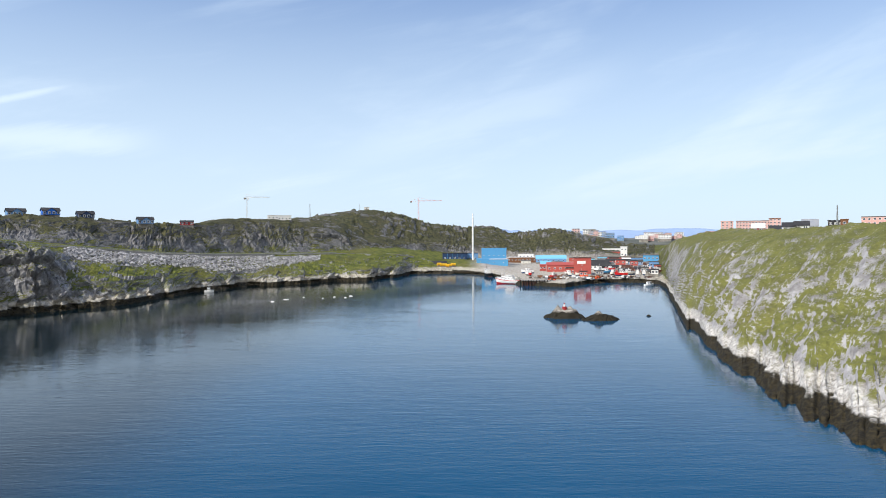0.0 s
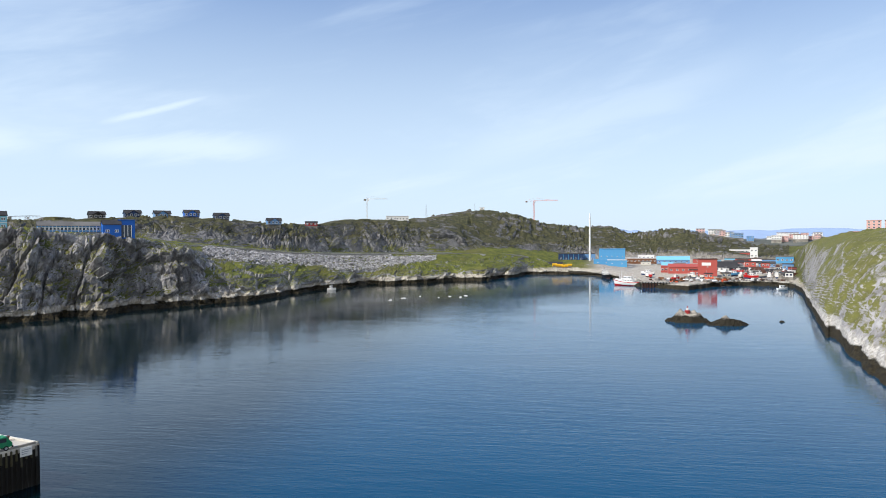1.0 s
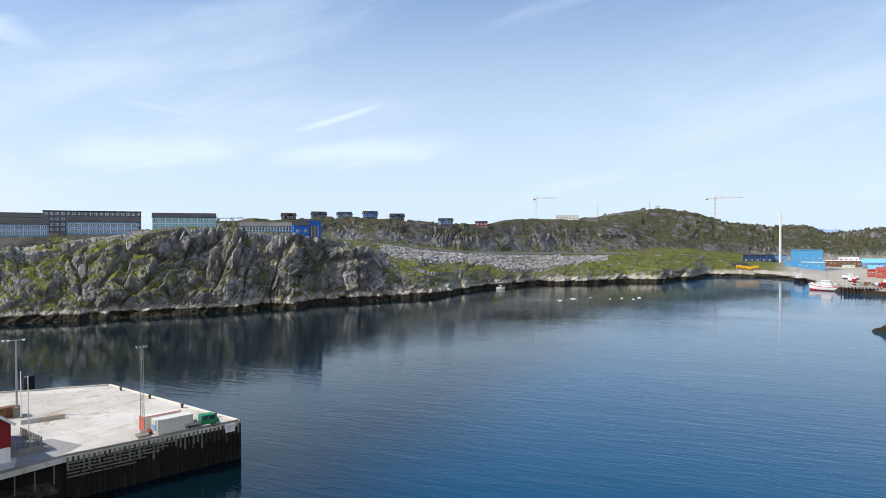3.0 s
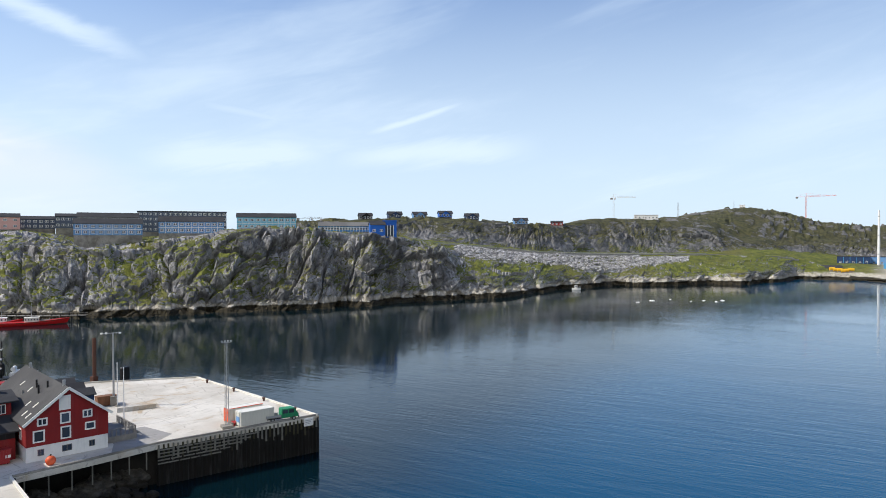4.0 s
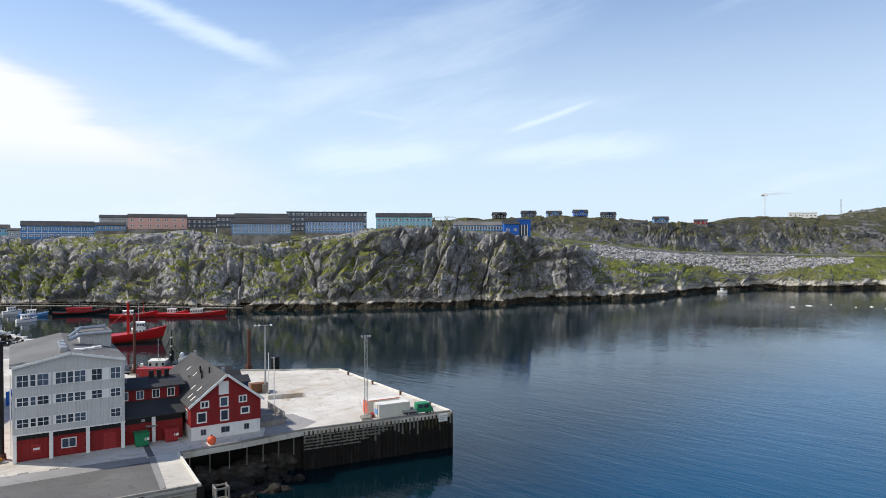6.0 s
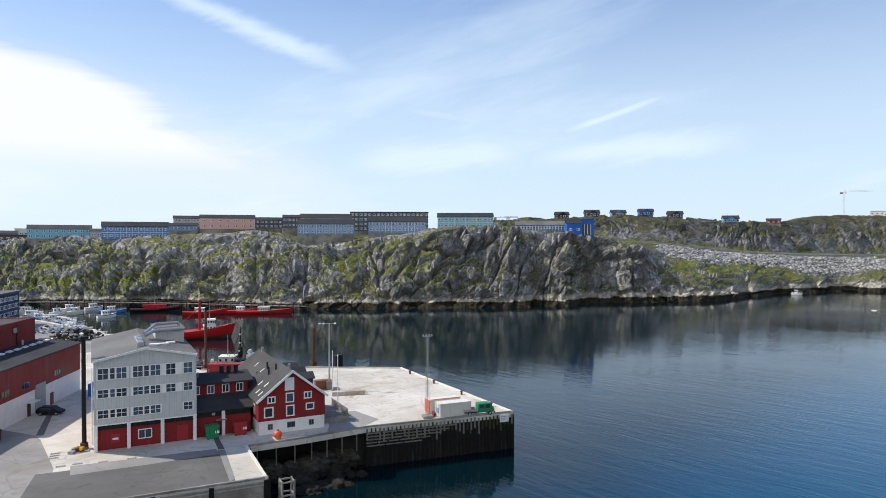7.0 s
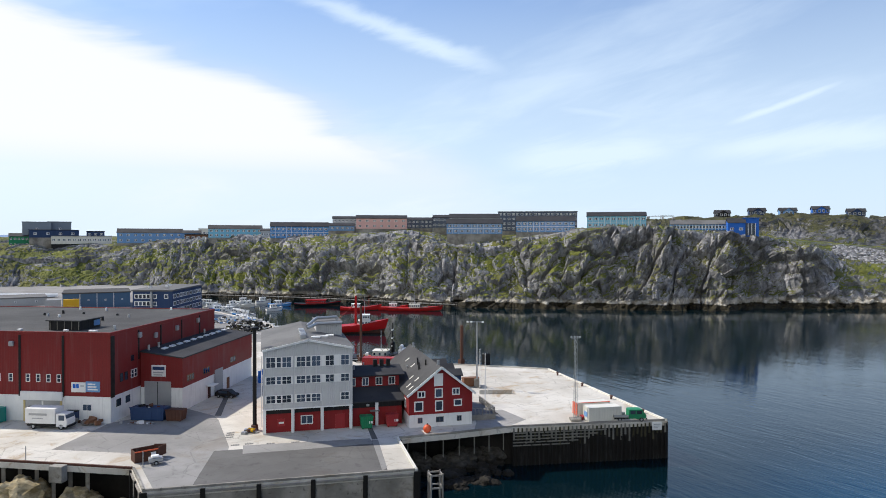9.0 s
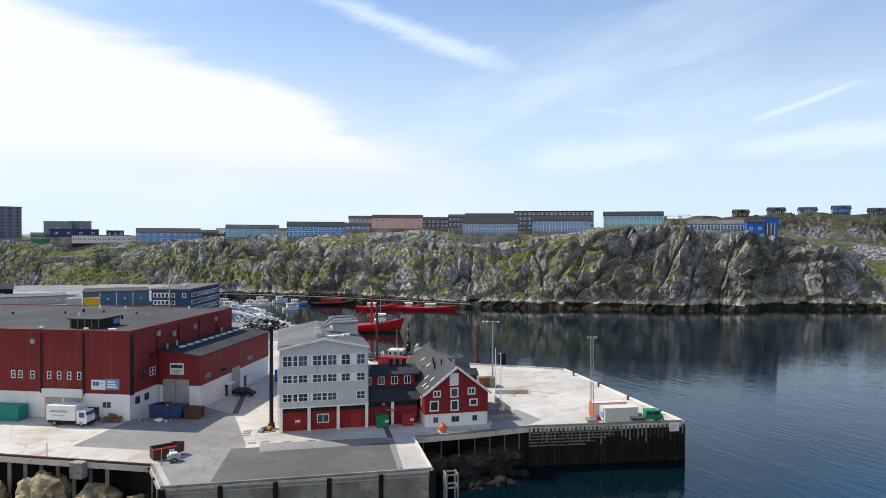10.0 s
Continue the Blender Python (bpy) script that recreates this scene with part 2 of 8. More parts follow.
def water_mat():
    m, n = material("sea_water")
    p = n.add("ShaderNodeNewGeometry").outputs["Position"]
    a = n.noise(n.scaled(p, (0.55, 1.5, 1.0)), 1.0, 3.0, 0.5, Distortion=0.3)
    c = n.noise(n.scaled(p, (0.11, 0.50, 1.0)), 1.0, 3.0, 0.5, Distortion=0.5)
    b = n.noise(n.scaled(p, (0.035, 0.085, 1.0)), 1.0, 2.0, 0.5)
    calm = n.noise(n.scaled(p, (0.006, 0.011, 1.0)), 1.0, 4.0, 0.55, Distortion=0.5)
    # the lee below the far shore lies calmer than the open bay
    away = n.add("ShaderNodeVectorMath", {0: p}, operation="LENGTH").outputs["Value"]
    amp = n.math("ADD", n.ramp(calm, 0.36, 0.62, -0.07, 0.08), n.ramp(away, 110.0, 320.0, 0.25, 0.135))
    amp = n.math("MAXIMUM", amp, 0.05)
    h = n.math("ADD", n.math("ADD", n.math("MULTIPLY", a, 0.10), n.math("MULTIPLY", c, 0.22)), n.math("MULTIPLY", b, 0.25))
    h = n.math("MULTIPLY", h, amp)
    col = n.mix(n.ramp(calm, 0.35, 0.65), rgb(0.0006, 0.046, 0.102), rgb(0.0008, 0.057, 0.126))
    # the greener, darker body colour towards -x paints in pier shade and cliff reflections
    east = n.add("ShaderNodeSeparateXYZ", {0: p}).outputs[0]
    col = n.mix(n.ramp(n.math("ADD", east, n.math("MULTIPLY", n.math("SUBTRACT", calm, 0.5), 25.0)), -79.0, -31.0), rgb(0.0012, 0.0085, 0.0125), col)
    finish(n, col, 0.04, bump(n, h, 1.0, 1.0), 0.0, IOR=1.333, **{"Specular IOR Level": 0.41, "Specular Tint": rgb(0.35, 0.75, 1.0)})
    return m


def concrete_mat(name, lo, hi, scale=0.25, stain=0.5, rusty=0.0, cracks=0.0, spec=0.12):
    """Mineral surfaces: broad tone, blotches, grit; rusty adds warm stains, cracks a broken network of joints."""
    m, n = material(name)
    p = n.add("ShaderNodeNewGeometry").outputs["Position"]
    a, b, c = n.noise(p, scale * 0.35, 4.0, 0.6), n.noise(p, scale * 3, 5.0, 0.65, Distortion=0.6), n.noise(p, scale * 40, 2.0)
    col = n.mix(n.ramp(a, 0.3, 0.7), rgb(*lo), rgb(*hi))
    spots = n.math("MULTIPLY", n.ramp(b, 0.56, 0.72), stain)
    col = n.mix(spots, col, rgb(*(x * 0.55 for x in lo)))
    col = n.mix(n.ramp(c, 0.4, 0.75, 0.0, 0.25), col, rgb(*(x * 0.7 for x in lo)))
    if rusty:
        wash = n.noise(p, scale * 0.6, 6.0, 0.68, Distortion=1.2)
        col = n.mix(n.math("MULTIPLY", n.ramp(wash, 0.52, 0.72), rusty), col, rgb(lo[0] * 0.80, lo[1] * 0.62, lo[2] * 0.42))
        dust = n.noise(n.scaled(p, (0.9, 0.25, 1.0)), scale * 1.4, 5.0, 0.65, Distortion=0.8)
        col = n.mix(n.ramp(dust, 0.55, 0.72, 0.0, 0.4), col, rgb(*(x * 0.72 for x in lo)))
    if cracks:
        line = n.add("ShaderNodeTexVoronoi", {"Vector": p, "Scale": 0.13}, feature="DISTANCE_TO_EDGE").outputs[0]
        line = n.math("ADD", line, n.math("MULTIPLY", n.math("SUBTRACT", b, 0.5), 0.10))
        col = n.mix(n.math("MULTIPLY", n.ramp(n.math("ABSOLUTE", line), 0.0, 0.012, 1.0, 0.0), cracks), col, rgb(*(x * 0.45 for x in lo)))
    finish(n, col, 0.9, bump(n, c, 0.02, 0.6), **{"Specular IOR Level": spec})
    return m


def rubble_mat():
    """Broken stones, each with a tone of its own."""
    m, n = material("broken_grey_stone")
    g = n.add("ShaderNodeNewGeometry")
    p = g.outputs["Position"]
    k = n.ramp(n.noise(p, 1.5, 4.0, 0.6), 0.3, 0.7, 0.75, 1.2)
    tone = n.math("MULTIPLY", n.ramp(g.outputs["Random Per Island"], 0.0, 1.0, 0.10, 0.46, False), k)
    finish(n, n.add("ShaderNodeCombineColor", {0: tone, 1: n.math("MULTIPLY", tone, 0.985), 2: tone}), 0.9, bump(n, n.noise(p, 3.0, 4.0), 0.1, 0.6))
    return m


M = {}
M["terrain"] = terrain_mat()
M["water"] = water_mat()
M["deck"] = concrete_mat("pale_concrete_deck", (0.43, 0.40, 0.35), (0.60, 0.57, 0.515), 0.25, 0.45, 0.75, 0.5)
M["asphalt"] = concrete_mat("worn_asphalt", (0.105, 0.101, 0.097), (0.155, 0.150, 0.144), 0.2, 0.55, 0.35, 0.25)
M["asphalt2"] = concrete_mat("grey_yard_paving", (0.215, 0.208, 0.199), (0.30, 0.291, 0.279), 0.2, 0.5, 0.35, 0.35)
M["wallconc"] = concrete_mat("stained_quay_concrete", (0.155, 0.145, 0.128), (0.36, 0.338, 0.30), 0.5, 0.9, 0.5)
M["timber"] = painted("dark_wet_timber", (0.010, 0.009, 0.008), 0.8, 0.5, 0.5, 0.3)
M["timber2"] = painted("greyed_timber", (0.22, 0.205, 0.185), 0.85, 0.5, 0.6, 0.5)
M["wale"] = painted("bleached_weedy_timber", (0.165, 0.160, 0.140), 0.85, 0.5, 0.9, 0.6)
M["weedy"] = painted("weed_stained_timber", (0.050, 0.046, 0.026), 0.85, 0.5, 0.9, 0.6)
M["rust"] = painted("rusted_steel", (0.080, 0.036, 0.025), 0.8, 0.5, 0.6, 0.4)
M["red"] = painted("oxblood_cladding", (0.185, 0.020, 0.019), 0.55, 0.20, 0.22, 0.30, ribs=(0, 0.30, 0.018))
M["redwood"] = painted("red_boarding", (0.215, 0.016, 0.017), 0.65, 0.2, 0.4, 0.18, ribs=(0, 0.16, 0.012))
M["reddoor"] = painted("red_door_paint", (0.30, 0.028, 0.030), 0.5, 0.15, 0.5, 0.2)
M["grey"] = painted("light_grey_ribbed_cladding", (0.50, 0.50, 0.50), 0.6, 0.20, 0.3, 0.6, ribs=(0, 0.35, 0.03))
M["white"] = painted("white_paint", (0.72, 0.715, 0.70), 0.6, 0.14, 0.5, 0.45)
M["cream"] = painted("off_white_container_paint", (0.62, 0.60, 0.54), 0.55, 0.12, 0.6, 0.35)
M["roof"] = concrete_mat("grey_roofing_felt", (0.056, 0.055, 0.056), (0.088, 0.087, 0.086), 0.3, 0.35)
M["roofdark"] = concrete_mat("dark_roofing", (0.036, 0.037, 0.041), (0.056, 0.056, 0.060), 0.3, 0.3)
M["rooflight"] = concrete_mat("pale_grey_roofing", (0.120, 0.119, 0.118), (0.175, 0.173, 0.170), 0.3, 0.3)
M["black"] = painted("black_paint", (0.008, 0.008, 0.009), 0.5, 0.3, 0.8, 0.2)
M["glass"] = glass_mat("window_glass", (0.030, 0.044, 0.068))
M["blue"] = painted("mid_blue_paint", (0.06, 0.22, 0.50), 0.55, 0.12, 0.4, 0.2)
M["steelblue"] = painted("steel_blue_cladding", (0.055, 0.11, 0.19), 0.55, 0.12, 0.4, 0.2)
M["navy"] = painted("dark_blue_cladding", (0.020, 0.045, 0.115), 0.55, 0.15, 0.4, 0.15)
M["slate"] = painted("blue_grey_cladding", (0.135, 0.275, 0.50), 0.6, 0.12, 0.4, 0.2)
M["sky"] = painted("light_blue_cladding", (0.175, 0.45, 0.62), 0.6, 0.12, 0.4, 0.2)
M["vivid"] = painted("vivid_blue_paint", (0.018, 0.125, 0.50), 0.55, 0.12, 0.4, 0.15)
M["azure"] = painted("azure_blue_cladding", (0.09, 0.31, 0.56), 0.5, 0.1, 0.3, 0.15)
M["pink"] = painted("faded_pink_render", (0.62, 0.37, 0.34), 0.7, 0.12, 0.3, 0.25)
M["greenp"] = painted("green_paint", (0.015, 0.19, 0.085), 0.5, 0.15, 0.6, 0.25)
M["sand"] = painted("faded_yellow_paint", (0.55, 0.44, 0.20), 0.6, 0.12, 0.5, 0.3)
# the far sheds' red is paled to put distance haze into its colour
M["farred"] = painted("hazed_red_sheeting", (0.40, 0.085, 0.070), 0.6, 0.15, 0.4, 0.3)
M["teal"] = painted("teal_container_paint", (0.02, 0.24, 0.20), 0.5, 0.15, 0.5, 0.25)
M["orange"] = painted("orange_paint", (0.62, 0.10, 0.035), 0.5, 0.12, 0.6, 0.2)
M["yellow"] = painted("yellow_paint", (0.62, 0.36, 0.02), 0.5, 0.12, 0.6, 0.2)
M["boatred"] = painted("red_hull_paint", (0.42, 0.012, 0.012), 0.4, 0.12, 0.4, 0.2)
M["steel"] = painted("galvanised_steel", (0.36, 0.37, 0.38), 0.45, 0.15, 1.0, 0.2, metal=0.6)
M["rubber"] = painted("black_rubber", (0.02, 0.02, 0.02), 0.8, 0.2, 2.0, 0.2)
M["brown"] = painted("brown_wood", (0.16, 0.075, 0.040), 0.8, 0.4, 0.8, 0.3)
M["plum"] = painted("violet_grey_render", (0.17, 0.165, 0.24), 0.7, 0.15, 0.3, 0.25)
M["mist"] = painted("blue_grey_sheeting", (0.20, 0.235, 0.275), 0.7, 0.12, 0.3, 0.2)
M["ink"] = painted("dark_slate_cladding", (0.085, 0.105, 0.15), 0.6, 0.12, 0.4, 0.2)
M["haze"] = painted("hazy_far_mountain", (0.24, 0.33, 0.50), 1.0, 0.10, 0.002, 0.0)
M["stone"] = rubble_mat()


# ---- mesh helpers ----
def part(name, bm, mat, parent=None, label="", m=None):
    """Links a bmesh as one mesh object under a thing or a part."""
    me = bpy.data.meshes.new(name)
    bmesh.ops.recalc_face_normals(bm, faces=bm.faces)
    bm.to_mesh(me)
    bm.free()
    me.materials.append(M[mat] if isinstance(mat, str) else mat)
    ob = new(name, me)
    if parent is not None:
        ob.parent = parent
    if m is not None:
        ob.matrix_basis = m
    if label:
        ob["label"] = label
    return ob


def thing(name, label, category, m=None, group="", kind=""):
    ob = new(name)
    if m is not None:
        ob.matrix_basis = m
    return tagged(ob, label, category, group, kind)


def box(x0, x1, y0, y1, z0, z1, bm=None, bevel=0.0):
    """An upright box, its edges eased by bevel."""
    own = bm is None
    b = bmesh.new()
    vs = [b.verts.new((x, y, z)) for z in (z0, z1) for x, y in ((x0, y0), (x1, y0), (x1, y1), (x0, y1))]
    for f in ((3, 2, 1, 0), (4, 5, 6, 7), (0, 1, 5, 4), (1, 2, 6, 5), (2, 3, 7, 6), (3, 0, 4, 7)):
        b.faces.new([vs[i] for i in f])
    if bevel > 0:
        bmesh.ops.bevel(b, geom=list(b.edges), offset=bevel, segments=1, affect="EDGES")
    if own:
        return b
    tmp = bpy.data.meshes.new("tmp")
    b.to_mesh(tmp)
    b.free()
    bm.from_mesh(tmp)
    bpy.data.meshes.remove(tmp)
    return bm


def prism(points, z0, z1, bm=None):
    """An upright slab over a plan polygon."""
    bm = bm or bmesh.new()
    lo = [bm.verts.new((x, y, z0)) for x, y in points]
    hi = [bm.verts.new((x, y, z1)) for x, y in points]
    bm.faces.new(lo[::-1])
    bm.faces.new(hi)
    for i in range(len(points)):
        j = (i + 1) % len(points)
        bm.faces.new((lo[i], lo[j], hi[j], hi[i]))
    return bm


def extrude_profile(profile, x0, x1, bm=None):
    """A profile of (y, z) swept along x."""
    bm = bm or bmesh.new()
    a = [bm.verts.new((x0, y, z)) for y, z in profile]
    b = [bm.verts.new((x1, y, z)) for y, z in profile]
    bm.faces.new(a[::-1])
    bm.faces.new(b)
    for i in range(len(profile)):
        j = (i + 1) % len(profile)
        bm.faces.new((a[i], a[j], b[j], b[i]))
    return bm


def rod(a, b, r0, r1=None, sides=8, bm=None):
    """A tapered round bar from a to b."""
    bm = bm or bmesh.new()
    a, b = Vector(a), Vector(b)
    q = (b - a).to_track_quat("Z", "Y").to_matrix()
    r1 = r0 if r1 is None else r1
    rings = []
    for c, r in ((a, r0), (b, r1)):
        rings.append([bm.verts.new(c + q @ Vector((r * math.cos(2 * math.pi * i / sides), r * math.sin(2 * math.pi * i / sides), 0))) for i in range(sides)])
    bm.faces.new(rings[0][::-1])
    bm.faces.new(rings[1])
    for i in range(sides):
        j = (i + 1) % sides
        bm.faces.new((rings[0][i], rings[0][j], rings[1][j], rings[1][i]))
    return bm


def turn_at(x, y, z, az):
    """Pose whose local x runs to the right along a front, local y goes away from the viewer at azimuth az."""
    return pose(x, y, z, 0, 0, az)

# ---- terrain: one sheet of land, rising out of the water ----
GRAD = np.random.RandomState(5).normal(size=(256, 3))
GRAD /= np.linalg.norm(GRAD, axis=1)[:, None]


def lattice(ix, iy, iz, seed):
    h = (ix.astype(np.int64) * 73856093) ^ (iy.astype(np.int64) * 19349663) ^ (iz.astype(np.int64) * 83492791) ^ (seed * 2654435)
    h = (h ^ (h >> 13)) * 1274126177
    return (h ^ (h >> 16)) & 255


def perlin(p, seed=0):
    i = np.floor(p).astype(np.int64)
    f = p - i
    u = f * f * f * (f * (f * 6 - 15) + 10)
    out = 0
    for dx in (0, 1):
        for dy in (0, 1):
            for dz in (0, 1):
                g = GRAD[lattice(i[:, 0] + dx, i[:, 1] + dy, i[:, 2] + dz, seed)]
                d = g[:, 0] * (f[:, 0] - dx) + g[:, 1] * (f[:, 1] - dy) + g[:, 2] * (f[:, 2] - dz)
                k = (u[:, 0] if dx else 1 - u[:, 0]) * (u[:, 1] if dy else 1 - u[:, 1]) * (u[:, 2] if dz else 1 - u[:, 2])
                out = out + d * k
    return out * 1.6


def fbm(p, octaves, seed=0, gain=0.5, ridged=False):
    out, amp = 0, 1.0
    for o in range(octaves):
        v = perlin(p, seed + o)
        out = out + amp * ((1 - 2 * np.abs(v)) if ridged else v)
        p, amp = p * 2.07 + 11.3, amp * gain
    return out


def blocks(p, seed=0):
    """Cell noise: a random level for each cell and the distance to its edge, for jointed rock."""
    i = np.floor(p).astype(np.int64)
    best = np.full(len(p), 9.0)
    second = np.full(len(p), 9.0)
    level = np.zeros(len(p))
    for dx in (-1, 0, 1):
        for dy in (-1, 0, 1):
            for dz in (-1, 0, 1):
                c = i + (dx, dy, dz)
                h = lattice(c[:, 0], c[:, 1], c[:, 2], seed)
                site = c + 0.5 + GRAD[h] * 0.42
                d = np.linalg.norm(site - p, axis=1)
                near = d < best
                second = np.where(near, best, np.minimum(second, d))
                level = np.where(near, h / 255.0, level)
                best = np.where(near, d, best)
    return level, second - best


def slabs(p, seed=0, bend=0.9, tilt=0.7):
    """Creased rock: the highest of many tilted, slightly domed slabs."""
    i = np.floor(p).astype(np.int64)
    out = np.full(len(p), -9.0)
    for dx in (-1, 0, 1):
        for dy in (-1, 0, 1):
            for dz in (-1, 0, 1):
                c = i + (dx, dy, dz)
                h = lattice(c[:, 0], c[:, 1], c[:, 2], seed)
                q = p - (c + 0.5 + GRAD[h] * 0.42)
                g = GRAD[(h * 7 + 31) & 255]
                v = h / 255.0 * 0.5 + tilt * np.einsum("ij,ij->i", g, q) - bend * np.einsum("ij,ij->i", q, q)
                out = np.maximum(out, v)
    return out - 0.25


def facets(s, w, a, b, seed, slope=0.3):
    """Jointed rock on a slope: cells a metres wide and b metres long, each a tilted face. Gives the face's level and the edge's nearness."""
    p = np.stack([s / a, w / b], 1)
    i = np.floor(p).astype(np.int64)
    best, second = np.full(len(p), 9.0), np.full(len(p), 9.0)
    level = np.zeros(len(p))
    for dx in (-1, 0, 1):
        for dy in (-1, 0, 1):
            c = i + (dx, dy)
            h = lattice(c[:, 0], c[:, 1], c[:, 0] * 0, seed)
            q = p - (c + 0.5 + GRAD[h][:, :2] * 0.42)
            d = np.hypot(q[:, 0], q[:, 1])
            g = GRAD[(h * 7 + 31) & 255]
            near = d < best
            second = np.where(near, best, np.minimum(second, d))
            level = np.where(near, h / 255.0 - 0.5 + slope * (g[:, 0] * q[:, 0] + g[:, 1] * q[:, 1]), level)
            best = np.where(near, d, best)
    return level, np.clip(1 - (second - best) / 0.22, 0, 1) ** 2


def blurred(v, n):
    """A box blur of a grid, n cells to each side."""
    for ax in (0, 1):
        pad = [(n + 1, n) if k == ax else (0, 0) for k in (0, 1)]
        c = np.cumsum(np.pad(v, pad, mode="edge"), axis=ax)
        m = v.shape[ax]
        v = (np.take(c, np.arange(2 * n + 1, 2 * n + 1 + m), ax) - np.take(c, np.arange(0, m), ax)) / (2 * n + 1)
    return v


def table(text):
    rows = [tuple(float(v) for v in item.split(":")) for item in text.split()]
    rows.sort()
    return np.array(rows)


def along(az, text):
    """Smooth interpolation of a line given as azimuth:value pairs."""
    t = table(text)
    lin = np.interp(az, t[:, 0], t[:, 1])
    k = 0.5
    return 0.5 * lin + 0.25 * (np.interp(az - k, t[:, 0], t[:, 1]) + np.interp(az + k, t[:, 0], t[:, 1]))


def sloped(az, text, r):
    """Height at distance r for a line given as azimuth:slope of sight."""
    return EYE[2] + r * along(az, text)


# lines of the land by azimuth
SHORE = "112:560 95:520 85:490 76:452 66:405 60:382 56:372 50:372 43:378 37:388 33:418 31:419 28:433 26:442 24:466 22:493 20:527 18:547 16.5:573 13.4:584 11:598 8.8:622 6.4:616 4:664 2.6:732 -0.7:727 -2.9:704 -4.6:655 -6:552 -8.3:535 -10.2:520 -12.5:571 -14.8:588 -17:578 -18.2:566 -18.6:410 -19.3:326 -21.2:255 -22.5:222 -25.3:184 -27.9:162 -30.9:150 -33.2:141 -38:130 -48:120 -62:115"
BROW_BACK = "112:95 95:90 85:82 76:74 66:62 56:54 50:50 43:46 37:44 33:42 30:36 28:30 24:34 20:30 14:26 8:26 4:24 0:20 -6:10 -17.6:10 -18.2:20 -18.6:60 -19.3:70 -21:90 -25:95 -30:85 -34:78 -62:75"
BROW = "112:-.004 95:-.0035 91.6:-.0067 89:-.0103 84.5:-.0082 81:-.0028 77.4:.003 69:.0035 65.4:.005 60.7:.000 58.3:-.0125 54:-.0090 50.3:.0020 48:.0145 45.7:.0170 42.2:.0145 39.2:.0105 36.4:.0088 34:.004 32.5:-.0010 30.7:-.0125 29.6:-.025 28.6:-.041 27.3:-.050 24:-.050 20:-.046 16:-.0470 12:-.044 8:-.044 4:-.040 2:-.0435 0:-.0465 -6:-.062 -10:-.064 -14:-.057 -17.6:-.059 -18.2:-.060 -18.6:-.062 -19.3:-.055 -21:-.042 -25:-.052 -30:-.066 -34:-.075 -62:-.08"
ROAD_R = "112:740 95:700 76:600 60:520 50:500 43:500 37:500 33:515 31.5:525 28:552 22:600 17.8:650 13.3:700 8.7:745 4:800 0:840 -6:700 -10:680 -17.4:700 -18.2:640 -18.6:560 -19.3:480 -20.4:430 -21:400 -25:330 -30:280 -34:255 -62:240"
ROAD = "112:.002 95:.001 90:.000 84:-.002 78:.004 69:.006 62:.0155 58:-.001 54:.003 50:.009 45:.0165 40:.013 36:.0085 34:.0050 31.5:-.0042 29.7:-.0064 26:-.0117 22:-.0181 17.8:-.0201 13.3:-.0204 8.7:-.0206 4:-.0223 0:-.034 -3:-.037 -6:-.048 -10:-.049 -17.4:-.047 -18.2:-.044 -18.6:-.035 -19.3:-.022 -20.4:-.010 -21:-.006 -25:-.012 -30:-.012 -34:-.010 -62:-.01"
FOOT_R = "112:790 95:740 60:600 50:560 43:555 37:550 33:560 28:585 22:628 17.8:680 13.3:728 8.7:775 4:850 0:940 -4:980 -10:960 -17.0:900 -18.2:780 -18.6:700 -19.3:600 -20.4:520 -21:480 -25:380 -30:320 -34:290 -62:280"
FOOT = "112:.000 95:.000 60:.008 50:.012 43:.014 37:.012 33:.0040 29.7:-.0027 26:-.0080 22:-.0158 17.8:-.0177 13.3:-.0188 8.7:-.0173 6.4:-.0135 4:-.0130 0:-.0200 -3:-.028 -6:-.0335 -16.8:-.034 -17.5:-.026 -18.2:-.012 -18.6:-.007 -19.3:-.0028 -20.4:.0030 -21.5:.0068 -22.9:.0095 -27.2:.0100 -29.4:.0109 -31.5:.0124 -33.2:.0147 -40:.018 -62:.02"
CREST_R = "112:900 95:850 60:700 48:690 41:640 37:620 33:630 28:650 22:690 17.8:770 13.3:820 8.7:850 5:900 0:1000 -4:1060 -10:1040 -18.2:1050 -19.3:760 -21:640 -34:420 -62:400"
CREST = "112:-.004 95:-.004 60:-.002 48:.012 44:.020 41.4:.0280 37.2:.0292 33.3:.0315 31.1:.0340 29.7:.0325 26.7:.0285 24:.0242 20.7:.0214 17.7:.0300 14.2:.0280 11.5:.0240 8.7:.0150 6.6:-.004 4:-.006 0:-.006 -4:-.006 -6:-.016 -10:-.010 -14.8:-.021 -17:-.021 -18.2:-.014 -19.3:-.004 -34:-.01 -62:0"
HILL_R = "112:1300 60:1100 41:1000 24:1000 14:1050 8.7:1120 2:1150 -4:1250 -10:1200 -18.2:1250 -62:1200"
HILL = "112:-.012 60:-.010 41:.006 24:.010 17:.024 13.5:.0280 11.5:.0312 10:.0350 8.7:.0398 7.6:.0435 6.4:.0450 5.2:.0425 4:.0372 3:.0320 2.1:.0284 .7:.0210 -2.2:.0182 -4.6:.0145 -5.5:.0058 -6.5:.0080 -7.9:.0107 -9.3:.0128 -11.1:.0068 -13:.0002 -14.8:-.0115 -18.2:-.0120 -62:-.01"

az_cols = np.concatenate([np.arange(112, 96, -0.4), np.arange(96, -34.5, -0.075), np.arange(-34.5, -62, -0.5)])
counts = [10, 26, 84, 34, 14, 52, 26, 10]


